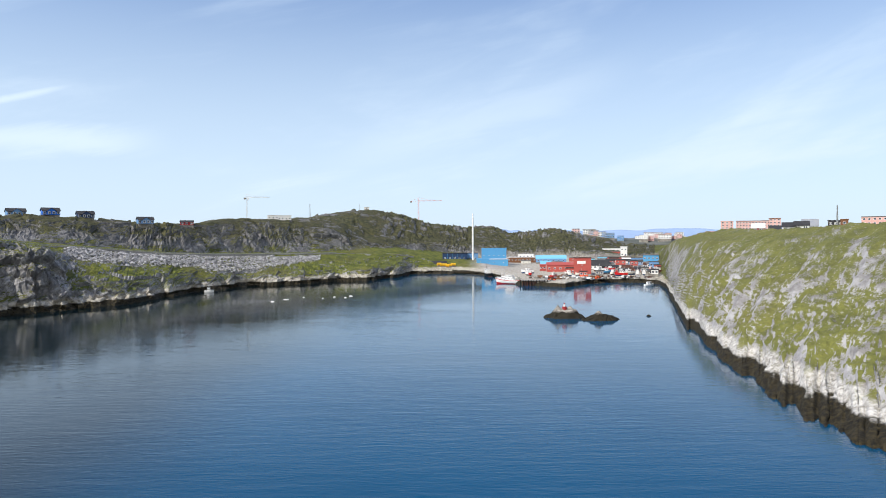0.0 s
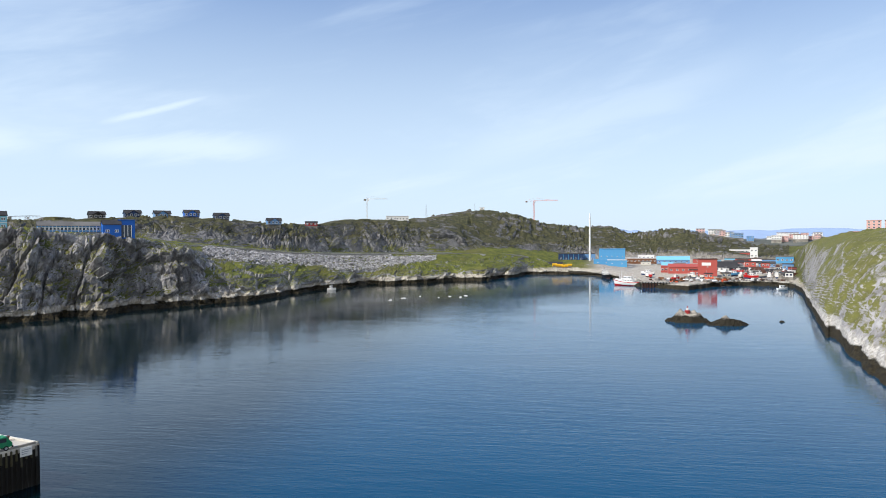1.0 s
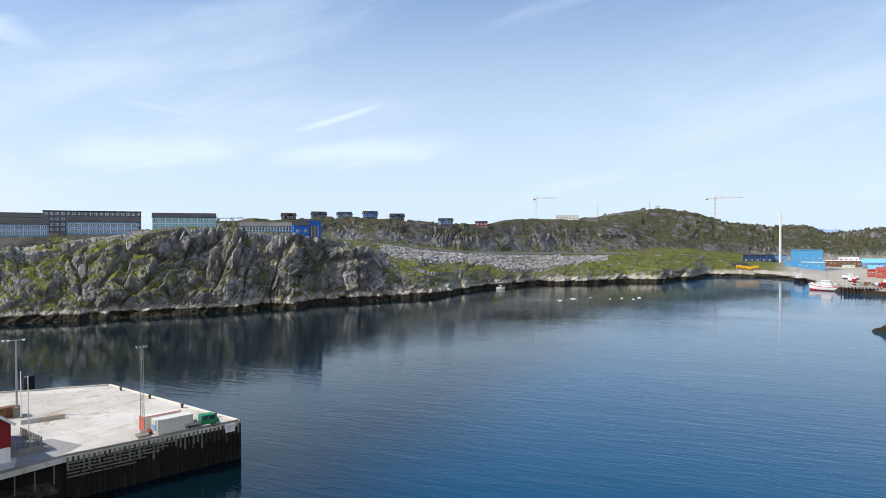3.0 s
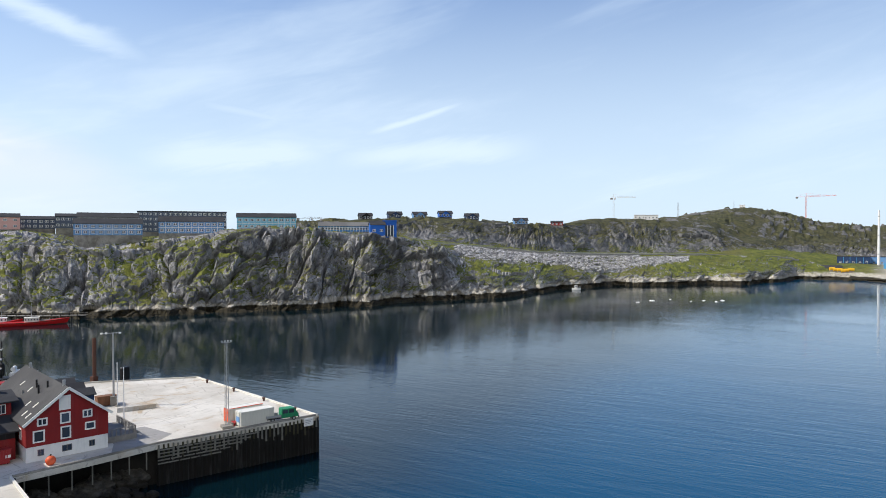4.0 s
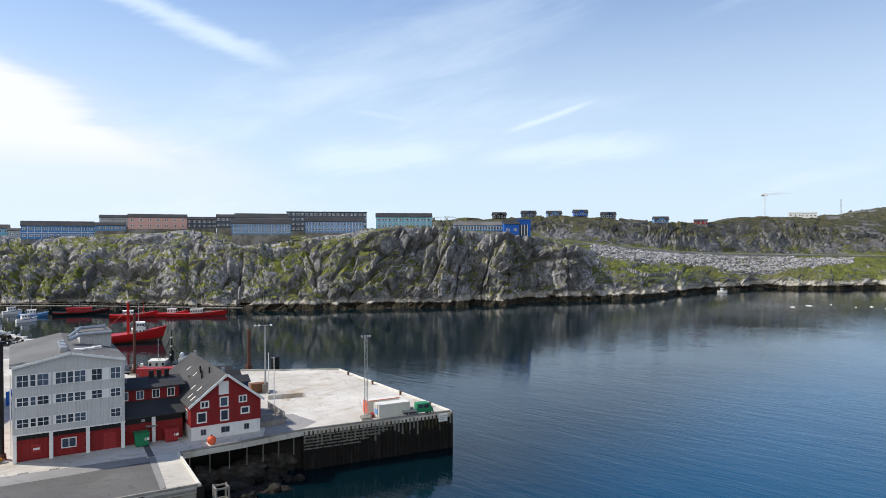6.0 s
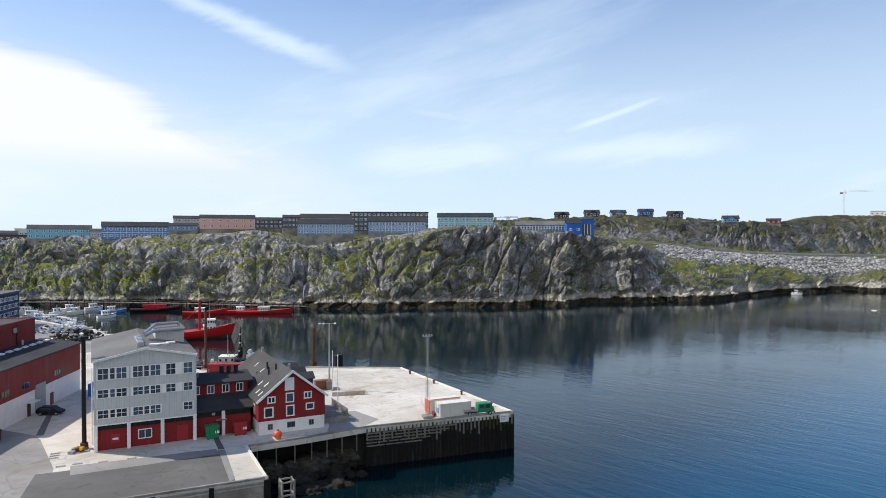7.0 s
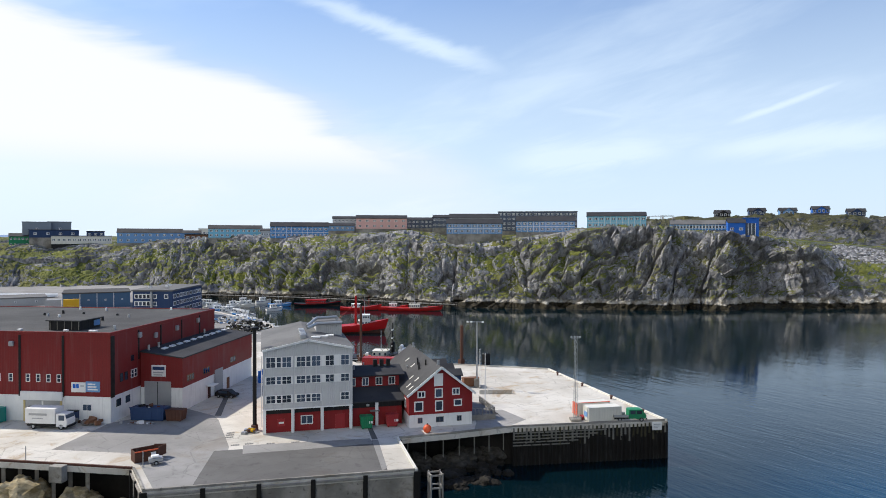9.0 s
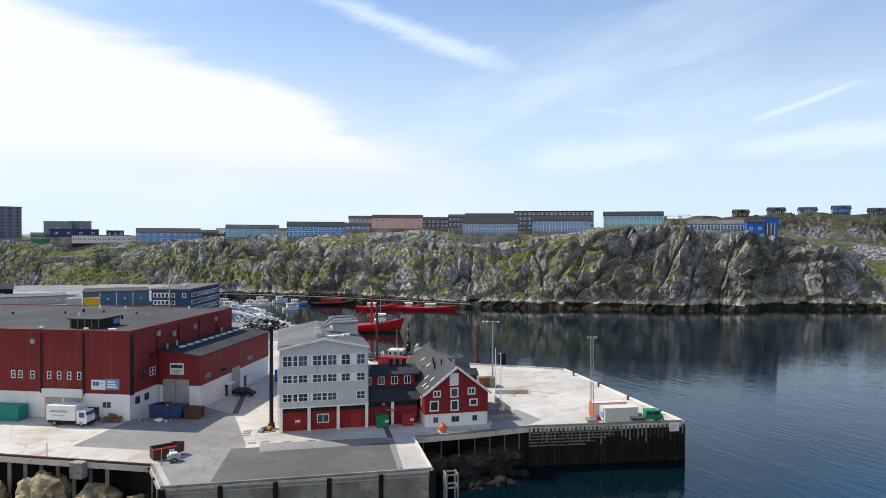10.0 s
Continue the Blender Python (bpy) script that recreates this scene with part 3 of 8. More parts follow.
def rough_(q, size, seed):
    return fbm(q / size, 2, seed)


def build_land():
    a = az_cols
    r0 = along(a, SHORE)
    wob = np.stack([a * 1.3, a * 0 + 2.5, a * 0], 1)
    rb = r0 + along(a, BROW_BACK)
    wobble = r0 * np.where(a < -18.6, 0.055, 0.007) * fbm(wob * 0.8, 3, 70)
    rr, rf, rc, rh = (np.maximum(along(a, t), rb + d) for t, d in ((ROAD_R, 12), (FOOT_R, 30), (CREST_R, 60), (HILL_R, 160)))
    zb, zr, zf, zc, zh = (sloped(a, t, r) for t, r in ((BROW, rb), (ROAD, rr), (FOOT, rf), (CREST, rc), (HILL, rh)))
    zb = np.maximum(zb, 3.2)
    lip = np.minimum(3.4, zb * 0.8)
    # each column: distance and height at the ends of its bands
    R = [r0 - 14, r0, r0 + np.where(a < -18.6, 14.0, 5.0), rb, rr, rf, rc, rh, rh + 420]
    Z = [r0 * 0 - 7, r0 * 0, lip, zb, zr, zf, zc, zh, np.maximum(2, zh - 70)]
    rows_r, rows_z, band = [], [], []
    flat = np.clip((-2.0 - a) / 1.5, 0, 1) * np.clip((a + 17.7) / 0.7, 0, 1)       # the low harbour front
    hill_side = a < -17.4
    for k, n in enumerate(counts):
        last = k == len(counts) - 1
        for j in range(n + (1 if last else 0)):
            s = j / n
            e = s
            if k == 2:                                        # cliffs bulge, the open slope is rounder
                steep = np.clip((a - 30) / 6, 0, 1)
                e = (1 - (1 - s) ** 1.5) * (1 - steep) + (1 - (1 - s) ** (1.22 + 0.2 * np.sin(a * 0.55))) * steep
                e = np.where(hill_side, 1 - (1 - s) ** 1.25, e)
            elif k == 5:
                e = 1 - (1 - s) ** 2.2
            elif k == 6:
                e = s * s * (3 - 2 * s)
            fade = 1.0 if k < 2 else (max(0.0, 1 - s * 2.2) ** 2 if k == 2 else 0.0)
            rows_r.append(R[k] + (R[k + 1] - R[k]) * s + wobble * fade)
            rows_z.append(Z[k] + (Z[k + 1] - Z[k]) * e)
            band.append(k + s)
    r, z = np.array(rows_r), np.array(rows_z)
    nr, nc = r.shape
    band = np.repeat(np.array(band), nc).reshape(nr, nc)
    ang = np.radians(a)[None, :]
    P = np.stack([-np.sin(ang) * r, np.cos(ang) * r, z], -1)
    du = np.gradient(P, axis=1)
    dv = np.gradient(P, axis=0)
    N = np.cross(dv, du)
    N /= np.linalg.norm(N, axis=-1, keepdims=True) + 1e-9
    N[N[..., 2] < 0] *= -1
    steep = np.clip((0.985 - N[..., 2]) / 0.25, 0, 1)
    q = P.reshape(-1, 3)
    # jointed rock faces in three sizes: the joints stand upright on the headland and lean along the rest of the shore
    step = np.radians(np.abs(np.gradient(a)))
    run_near, run_far = np.cumsum(step * (r0 + 30)), np.cumsum(step * (rf + 40))
    sh = (nr, nc)
    run = np.where(band < 4.5, run_near[None, :], run_far[None, :]).reshape(-1)
    climb = np.concatenate([np.zeros((1, nc)), np.cumsum(np.linalg.norm(np.diff(P, axis=0), axis=-1), axis=0)]).reshape(-1)
    flatq = np.stack([run / 85, run * 0 + 4.5, run * 0], 1)
    shear = 0.75 * perlin(flatq, 90) + np.interp(np.tile(a, nr), [28, 47, 54, 80], [0.0, 0.0, -0.35, -0.35])
    bend = fbm(q / 22.0 + 5, 3, 80)
    s1 = run + shear * climb + 2.6 * bend
    w1 = climb + 2.5 * fbm(q / 22.0 + 35, 3, 84)
    big, e_big = facets(s1, w1, 22, 26, 3, 0.9)
    mid, e_mid = facets(s1 + 1.2 * rough_(q, 5.0, 41), w1, 7.0, 10.5, 9, 0.9)
    small, e_small = facets(s1 + 0.8 * rough_(q, 3.0, 43), w1, 2.6, 3.9, 15, 0.9)
    # narrow clefts between the ribs
    cleft = np.clip((1 - 2.2 * np.abs(perlin(np.stack([s1 / 19, w1 / 70, s1 * 0], 1), 51)) - 0.70) / 0.30, 0, 1)
    gully = fbm(q / np.array([34, 34, 50]), 3, 20, 0.5)
    rough = fbm(q / 6.0, 4, 40, 0.5)
    knoll = fbm(q / np.array([60, 60, 400]), 3, 60)
    far = np.clip((band.reshape(-1) - 5.2) / 0.6, 0, 1)
    mid, small, e_mid, e_small, rough = mid * (1 - 0.45 * far), small * (1 - 0.85 * far), e_mid * (1 - 0.6 * far), e_small * (1 - far), rough * (1 - 0.5 * far)
    d_rock = 6.5 * big + 3.6 * mid + 1.35 * small + 4.5 * gully + 0.7 * rough - 1.6 * e_big - 1.0 * e_mid - 0.35 * e_small - 4.5 * cleft + 0.6
    d_rock = d_rock - np.where(band.reshape(-1) > 4.5, 0.5, 0.0) * (6.5 * big + 3.0 * mid - 5.5 * cleft)
    d_soft = 2.3 * knoll + 0.6 * rough + 3.0 * big + 1.9 * mid + 0.7 * small - 0.6 * e_mid + 1.0 * gully
    d_rock, d_soft = d_rock.reshape(sh), d_soft.reshape(sh)
    amt = np.interp(band, [0, 1.0, 1.6, 2.0, 2.3, 3.0, 3.4, 4.0, 4.6, 5.0, 5.3, 6, 7, 9], [0.1, 0.30, 0.55, 0.75, 1.0, 0.8, 0.7, 0.4, 0.05, 0.2, 0.9, 0.8, 1.5, 1.5])
    shelf = np.clip((29.0 - a) / 2, 0, 1) * (a > -18.4)
    calm = np.where((band > 2) & (band < 5), 1 - 0.30 * shelf[None, :], 1.0) * (1 - 0.85 * flat[None, :] * (band < 5.0))
    # the open hill is ribbed along its grain
    grain, cross = q[:, 0] * 0.67 + q[:, 1] * 0.74 + 5 * bend, q[:, 0] * 0.74 - q[:, 1] * 0.67 + 2.0 * bend
    ribs = fbm(np.stack([cross / 8.0, grain / 27.0, q[:, 2] / 30.0], 1), 4, 21, 0.55)
    knobs = fbm(np.stack([cross / 2.4, grain / 5.5, q[:, 2] / 4.0], 1), 3, 25, 0.55, ridged=True)
    d_hill = (2.0 * ribs + 0.42 * knobs + 0.5 * fbm(q / 6.0, 3, 40, 0.5) + 1.6 * gully).reshape(sh)
    d_hill = d_hill * np.interp(band, [0, 2.0, 2.3, 2.8, 3.2, 9], [0.8, 0.8, 1.1, 1.0, 0.9, 0.9]) * np.where(a > -21.0, 0.6, 1.0)[None, :]
    disp = (d_rock * steep + d_soft * (1 - steep) * 0.9) * amt * calm
    disp = np.where(hill_side[None, :], d_hill * np.maximum(amt, 0.45), disp)
    P = P + N * disp[..., None]
    hollow = np.clip((blurred(disp, 7) - disp) / 2.2, -1, 1)
    # vegetation, bare ground and bleached shore
    veg = np.interp(band, [0, 2.0, 2.5, 3.0, 4, 5, 5.12, 5.3, 6, 7, 9], [-0.6, 0.40, 0.52, 0.42, 0.50, 0.55, 0.26, 0.58, 0.60, 0.34, 0.34])
    veg = veg + shelf[None, :] * np.where((band > 2.3) & (band < 5), 0.14, 0)
    veg = veg + np.clip((a - 52) / 8, 0, 1)[None, :] * np.interp(band, [0, 2.0, 2.3, 2.55, 3.2, 4, 9], [0, 0.16, 0.12, -0.12, -0.12, 0.0, 0])
    veg = veg + np.where(hill_side, 0.04, 0.0)[None, :] + np.where(hill_side[None, :] & (band > 2.5), -0.10, 0.0)
    veg = veg + (np.clip((-17.0 - a) / 0.4, 0, 1) * np.clip((a + 23.0) / 2.5, 0, 1))[None, :] * np.where(band > 2.15, 0.5, 0)
    veg = veg + np.clip((a - 33) / 3, 0, 1)[None, :] * np.where((band > 2.05) & (band < 2.9), 0.27, 0)
    veg = veg + 0.17 * hollow
    heath = np.interp(band, [0, 4.9, 5.2, 9], [0, 0, 1, 1]) * np.ones(sh) * (~hill_side)[None, :]
    heath = np.maximum(heath, 0.30 * np.clip((50 - a) / 4, 0, 1)[None, :] * ((a > 30)[None, :] & (band > 2.0) & (band < 3.0)))
    heath = np.maximum(heath, 0.30 * hill_side[None, :] * np.interp(band, [0, 2.4, 3.4, 9], [0.5, 0.5, 1, 1]))
    bare = flat[None, :] * np.clip((5.5 - band) / 0.5, 0, 1) * np.clip((band - 1.5) / 0.4, 0, 1)
    pale = np.where(a < -18.4, 1.0, 0.0)[None, :] * np.ones(sh)
    pale = np.maximum(pale, 0.22 * np.clip((46 - a) / 8, 0, 1)[None, :] * np.ones(sh))
    idx = np.arange(nr * nc).reshape(nr, nc)
    quads = np.stack([idx[:-1, :-1], idx[:-1, 1:], idx[1:, 1:], idx[1:, :-1]], -1).reshape(-1, 4)
    me = bpy.data.meshes.new("ground")
    me.vertices.add(nr * nc)
    me.vertices.foreach_set("co", P.reshape(-1).astype(np.float32))
    me.loops.add(quads.size)
    me.loops.foreach_set("vertex_index", quads.reshape(-1).astype(np.int32))
    me.polygons.add(len(quads))
    me.polygons.foreach_set("loop_start", (np.arange(len(quads)) * 4).astype(np.int32))
    me.polygons.foreach_set("loop_total", np.full(len(quads), 4, np.int32))
    me.update(calc_edges=True)
    me.validate()
    for name, v in (("veg", veg), ("bare", bare), ("pale", pale), ("heath", heath)):
        at = me.attributes.new(name, "FLOAT", "POINT")
        at.data.foreach_set("value", np.asarray(v, np.float32).reshape(-1))
    soft = (hill_side[None, :-1] | (band[:-1, :-1] > 5.6)) & np.ones((nr - 1, nc - 1), bool)
    me.polygons.foreach_set("use_smooth", soft.reshape(-1))
    me.materials.append(M["terrain"])
    ob = new("ground", me)
    tagged(ob, "rugged grey rock shore with grass, moss and bleached tide line", "ground", kind="structure")
    return P, r


LAND, LAND_R = build_land()


def land_z(az, r):
    """Height of the land at an azimuth and distance."""
    c = int(np.argmin(np.abs(az_cols - az)))
    p = LAND[:, c]
    d = np.hypot(p[:, 0], p[:, 1])
    return float(np.interp(r, np.maximum.accumulate(d), p[:, 2]))


def at(az, r, z=None):
    a = radians(az)
    return (-math.sin(a) * r, math.cos(a) * r, land_z(az, r) if z is None else z)


# water to the horizon
bm = bmesh.new()
ring = [bm.verts.new((4800 * math.cos(2 * math.pi * i / 64), 4800 * math.sin(2 * math.pi * i / 64), 0)) for i in range(64)]
bm.faces.new(ring)
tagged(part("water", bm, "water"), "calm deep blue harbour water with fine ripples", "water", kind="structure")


# far mountains in the haze
def far_range(az0, az1, r, peak, seed):
    bm = bmesh.new()
    n = 90
    lo, hi, back = [], [], []
    for i in range(n + 1):
        s = i / n
        az_i = az0 + (az1 - az0) * s
        h = 38 + r * peak * (0.35 + 0.65 * math.sin(math.pi * s) ** 0.6) * (0.72 + 0.28 * noise.noise((s * 5 + seed, seed, 0)) + 0.12 * noise.noise((s * 17, seed, 3)))
        lo.append(bm.verts.new(at(az_i, r - 160, -2)))
        hi.append(bm.verts.new(at(az_i, r, max(h, 3))))
        back.append(bm.verts.new(at(az_i, r + 120, -2)))
    for i in range(n):
        bm.faces.new((lo[i], lo[i + 1], hi[i + 1], hi[i]))
        bm.faces.new((hi[i], hi[i + 1], back[i + 1], back[i]))
    ob = part("far_mountains", bm, "haze")
    return tagged(ob, "low blue mountain range in distant haze", "mountain", kind="structure")


far_range(-1, -13, 4300, 0.0165, 3)
far_range(-9, -36, 4550, 0.0165, 8)
far_range(104, 70, 4500, 0.0055, 5)
far_range(112, 84, 4200, 0.0070, 12)


def town_hill():
    """The far rocky rise that carries the town."""
    bm = bmesh.new()
    rows = []
    for j, (r, k) in enumerate(((1480, 0.0), (1540, 0.55), (1600, 0.85), (1680, 1.0), (1800, 0.9), (1950, 0.2))):
        row = []
        for i in range(121):
            az_i = -9.5 - 17.0 * i / 120
            top = 38 + 1680 * (-0.0005 + 0.0032 * noise.noise((i * 0.06, 1.5, 0)) + 0.0012 * noise.noise((i * 0.3, j * 0.5, 4)))
            row.append(bm.verts.new(at(az_i, r, -2 + (top + 2) * k * min(1, i / 12))))
        rows.append(row)
    for a, b in zip(rows, rows[1:]):
        for i in range(120):
            bm.faces.new((a[i], a[i + 1], b[i + 1], b[i]))
    return tagged(part("far_hill", bm, "farhill"), "far rocky rise carrying the edge of the town", "hill", kind="structure")


M["farhill"] = concrete_mat("far_heath_and_rock", (0.075, 0.085, 0.075), (0.16, 0.165, 0.16), 0.05, 0.6)
town_hill()

# ---- quay ----
DECK = 6.5
FRONT = [(-80.7, 93.8), (-91.0, 68.0), (-92.7, 57.4), (-94.7, 48.7), (-80.4, 44.2), (-90.9, 10.8), (-100.6, 10.7), (-115.8, -7.6), (-150.0, -48.5)]
BACK = [(-260, -190), (-560, -190), (-560, 108), (-452, 86), (-338, 58), (-300, 67), (-250, 74), (-200, 67), (-159.0, 69.5), (-143.0, 91.0), (-127.5, 106.2)]
tagged(part("quay", prism((FRONT + BACK)[::-1], DECK - 0.8, DECK), "deck"), "pale worn concrete quay deck of a harbour", "quay", kind="structure")
CORE = [(-82.2, 93.0), (-92.2, 68.0), (-101.5, 60.0), (-103.5, 50.2), (-96, 47.0), (-82.2, 42.9), (-92.2, 12.2), (-104.0, 14.5), (-121.5, -6.0), (-156.0, -46.0)]
CORE_B = [(-258, -188), (-558, -188), (-558, 106), (-452, 84), (-338, 56), (-300, 65), (-250, 72.4), (-200, 65.4), (-157.6, 69.2), (-142.0, 89.6), (-127.2, 104.6)]
# near black fill puts the shade of the void under the deck into colour
M["underdeck"] = concrete_mat("shaded_quay_core", (0.016, 0.015, 0.014), (0.030, 0.028, 0.025), 0.6, 0.5)
tagged(part("quay_core", prism((CORE + CORE_B)[::-1], -6.0, DECK - 0.8), "underdeck"), "near black fill for the shade below the quay deck", "quay", kind="structure")


def flat_patch(name, points, mat, lift, label, cat="paving"):
    n = Vector((0, 0, 1))
    bm = bmesh.new()
    f = bm.faces.new([bm.verts.new((x, y, DECK + lift)) for x, y in points])
    f.normal_update()
    if f.normal.dot(n) < 0:
        f.normal_flip()
    me = bpy.data.meshes.new(name)
    bm.to_mesh(me)
    bm.free()
    me.materials.append(M[mat])
    return tagged(new(name, me), label, cat, kind="structure")


flat_patch("yard_paving", [(-126.2, 9.0), (-116.2, 1.5), (-108.6, 11.3), (-101.2, 12.0), (-91.4, 12.2), (-89.6, 18.0), (-102.4, 24.0), (-104.2, 24.6), (-120.6, 26.7), (-124.0, 26.7), (-131.8, 23.4), (-127.8, 10.0)],
           "asphalt2", 0.004, "grey worn asphalt of the harbour yard")
flat_patch("ramp_paving", [(-90.0, 16.6), (-103.3, 22.2), (-95.9, 44.9), (-82.4, 40.6)], "asphalt", 0.008, "darker asphalt apron with tyre marks")
flat_patch("drain_strip", [(-137.8, 31.6), (-137.3, 32.4), (-123.2, 27.7), (-123.9, 26.75)], "asphalt", 0.012, "narrow dark strip of patched asphalt")
flat_patch("drain_strip", [(-103.5, 47.1), (-102.8, 47.7), (-96.4, 45.7), (-96.9, 44.9)], "asphalt", 0.012, "dark strip of patched asphalt by the link building")
flat_patch("worn_strip", [(-96.7, 44.8), (-96.1, 45.6), (-83.7, 41.1), (-82.7, 39.9)], "asphalt2", 0.012, "brownish worn strip beside the apron")
flat_patch("worn_strip", [(-103.8, 26.6), (-99.8, 37.9), (-97.4, 44.8), (-94.7, 44.1), (-97.1, 34.7), (-99.8, 25.5)], "asphalt2", 0.014, "paler worn band along the apron")
flat_patch("north_yard", [(-205, 65), (-250, 72), (-300, 65.4), (-338, 56.6), (-452, 84.6), (-550, 100), (-550, -150), (-215, -60)], "asphalt2", 0.004, "grey harbour yard behind the warehouse")
# grey patch puts the gabled house's shade onto the pale deck
flat_patch("house_apron", [(-96.8, 64.6), (-92.2, 61.0), (-91.7, 67.2), (-93.8, 73.0), (-101.6, 73.5), (-104, 68.0)], "asphalt2", 0.004, "grey patch for the gabled house's shade on the deck")


def beam(name, a, b, width, z0, z1, mat, label="", kind="structure", cat="kerb"):
    a, b = Vector((*a, 0)), Vector((*b, 0))
    d = (b - a).normalized() * 0.002
    side = Vector((-(b - a).y, (b - a).x, 0)).normalized() * width / 2
    pts = [a + side + d, b + side - d, b - side - d, a - side + d]
    ob = part(name, prism([(p.x, p.y) for p in pts], z0, z1), mat)
    return tagged(ob, label, cat, kind=kind)


def inset(a, b, off):
    """The line a-b moved off metres to its left."""
    a, b = Vector(a), Vector(b)
    s = Vector((-(b - a).y, (b - a).x)).normalized() * off
    return tuple(a + s), tuple(b + s)


edges = [(FRONT[1], FRONT[0], "timber2"), (FRONT[0], BACK[-1], "cream"), (BACK[-1], BACK[-2], "deck"), (BACK[-2], BACK[-3], "deck"),
         (FRONT[2], FRONT[1], "wallconc"), (FRONT[3], FRONT[2], "wallconc"), (FRONT[4], FRONT[3], "cream"), (FRONT[5], FRONT[4], "wallconc"), (FRONT[6], FRONT[5], "wallconc"), (FRONT[7], FRONT[6], "rust"), (FRONT[8], FRONT[7], "rust")]
for a, b, mat in edges:
    a2, b2 = inset(a, b, 0.28)
    beam("kerb", a2, b2, 0.32, DECK + 0.006, DECK + 0.30, mat, "low timber and concrete kerb along the quay edge")

# pier front: timber face with piles, walings and pale cross timbers
pier = thing("pier_face", "dark tarred timber pier face with piles and pale walings", "pier", pose(0, 0, 0), kind="structure")


def wall_run(a, b, z0, z1, mat, name, parent, thick=0.35, out=0.0):
    a2, b2 = inset(a, b, -out + thick / 2)
    a2, b2 = Vector((*a2, 0)), Vector((*b2, 0))
    side = Vector((-(b2 - a2).y, (b2 - a2).x, 0)).normalized() * thick / 2
    return part(name, prism([((a2 + side).x, (a2 + side).y), ((b2 + side).x, (b2 + side).y), ((b2 - side).x, (b2 - side).y), ((a2 - side).x, (a2 - side).y)], z0, z1), mat, parent)


E0, A0 = FRONT[1], FRONT[0]
face_dir = (Vector(A0) - Vector(E0)).normalized()
face_len = (Vector(A0) - Vector(E0)).length
face_out = Vector((face_dir.y, -face_dir.x))
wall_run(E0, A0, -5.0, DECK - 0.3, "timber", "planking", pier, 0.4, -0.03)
rng = random.Random(4)
n_pile = 38
for i in range(n_pile):
    s = (i + 0.3) / n_pile
    p = Vector(E0) + face_dir * face_len * s + face_out * 0.12
    top = DECK - 0.1 - rng.random() * 0.2
    mat = "wale" if (s < 0.5 and i % 3 == 0) or rng.random() < 0.3 else "weedy"
    part("pile", rod((p.x, p.y, -5), (p.x + rng.uniform(-.05, .05), p.y, 4.3), 0.16, 0.15, 8), "timber", pier)
    part("pile_head", rod((p.x, p.y, 4.6 - 1.4 * rng.random() ** 2), (p.x + rng.uniform(-.05, .05), p.y, top), 0.17, 0.14, 8), mat, pier)
for k in range(5):
    z = DECK - 0.95 - 0.52 * k
    ln = face_len * (0.60 - 0.06 * k)
    for j in range(6):
        s0, s1 = ln * j / 6 + 0.05, ln * (j + 1) / 6 - 0.04 - 0.25 * rng.random()
        a = Vector(E0) + face_dir * s0 + face_out * 0.0
        b = Vector(E0) + face_dir * s1 + face_out * 0.0
        wall_run(tuple(a), tuple(b), z - 0.085, z + 0.085, "wale", "waling", pier, 0.2, 0.36)
side_a, side_b = FRONT[0], BACK[-1]
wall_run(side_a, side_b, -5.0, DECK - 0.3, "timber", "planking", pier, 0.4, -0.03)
sd = (Vector(side_b) - Vector(side_a))
so = Vector((sd.y, -sd.x)).normalized()
for i in range(26):
    p = Vector(side_a) + sd * ((i + 0.2) / 26) + so * 0.1
    part("pile", rod((p.x, p.y, -5), (p.x, p.y, DECK - 0.15), 0.2, 0.18, 8), "timber", pier)
# white notice board at the pier corner
board = thing("notice_board", "white notice board with faded lines on the pier corner", "sign", turn_at(-81.6, 91.3, DECK, -68 + 90))
board.matrix_basis = Matrix.Translation((*(Vector(E0) + face_dir * (face_len - 2.2) + face_out * 0.45), DECK - 1.5)) @ Matrix.Rotation(math.atan2(face_dir.y, face_dir.x), 4, "Z")
part("panel", box(-0.9, 0.9, -0.05, 0.05, 0.1, 1.5, bevel=0.02), "white", board)
for k in range(3):
    part("line_bar", box(-0.65, 0.65 - 0.25 * k, -0.062, -0.052, 1.05 - 0.3 * k, 1.17 - 0.3 * k), "steel", board)

# thin legs below the bridge deck and the far left deck
bridge = thing("quay_legs", "slim steel legs carrying the quay deck over rocks", "quay", pose(0, 0, 0), kind="structure")
for a, b, n in ((FRONT[3], FRONT[2], 3), (FRONT[2], FRONT[1], 4)):
    for i in range(n):
        p = Vector(a).lerp(Vector(b), (i + 0.5) / n)
        d = (Vector(b) - Vector(a)).normalized()
        p = p + Vector((-d.y, d.x)) * 0.7
        part("leg", rod((p.x, p.y, 2.7), (p.x, p.y, DECK - 0.8), 0.10), "wale", bridge)
for i in range(9):
    p = Vector(FRONT[7]).lerp(Vector(FRONT[6]), i / 9 * 1.0 + 0.02) if i < 7 else Vector(FRONT[8]).lerp(Vector(FRONT[7]), 0.97 - 0.12 * (i - 7))
    q = p + Vector((-0.9, 0.75))
    part("leg", box(q.x - 0.25, q.x + 0.25, q.y - 0.25, q.y + 0.25, -3, DECK - 0.8, bevel=0.03), "wallconc", bridge)

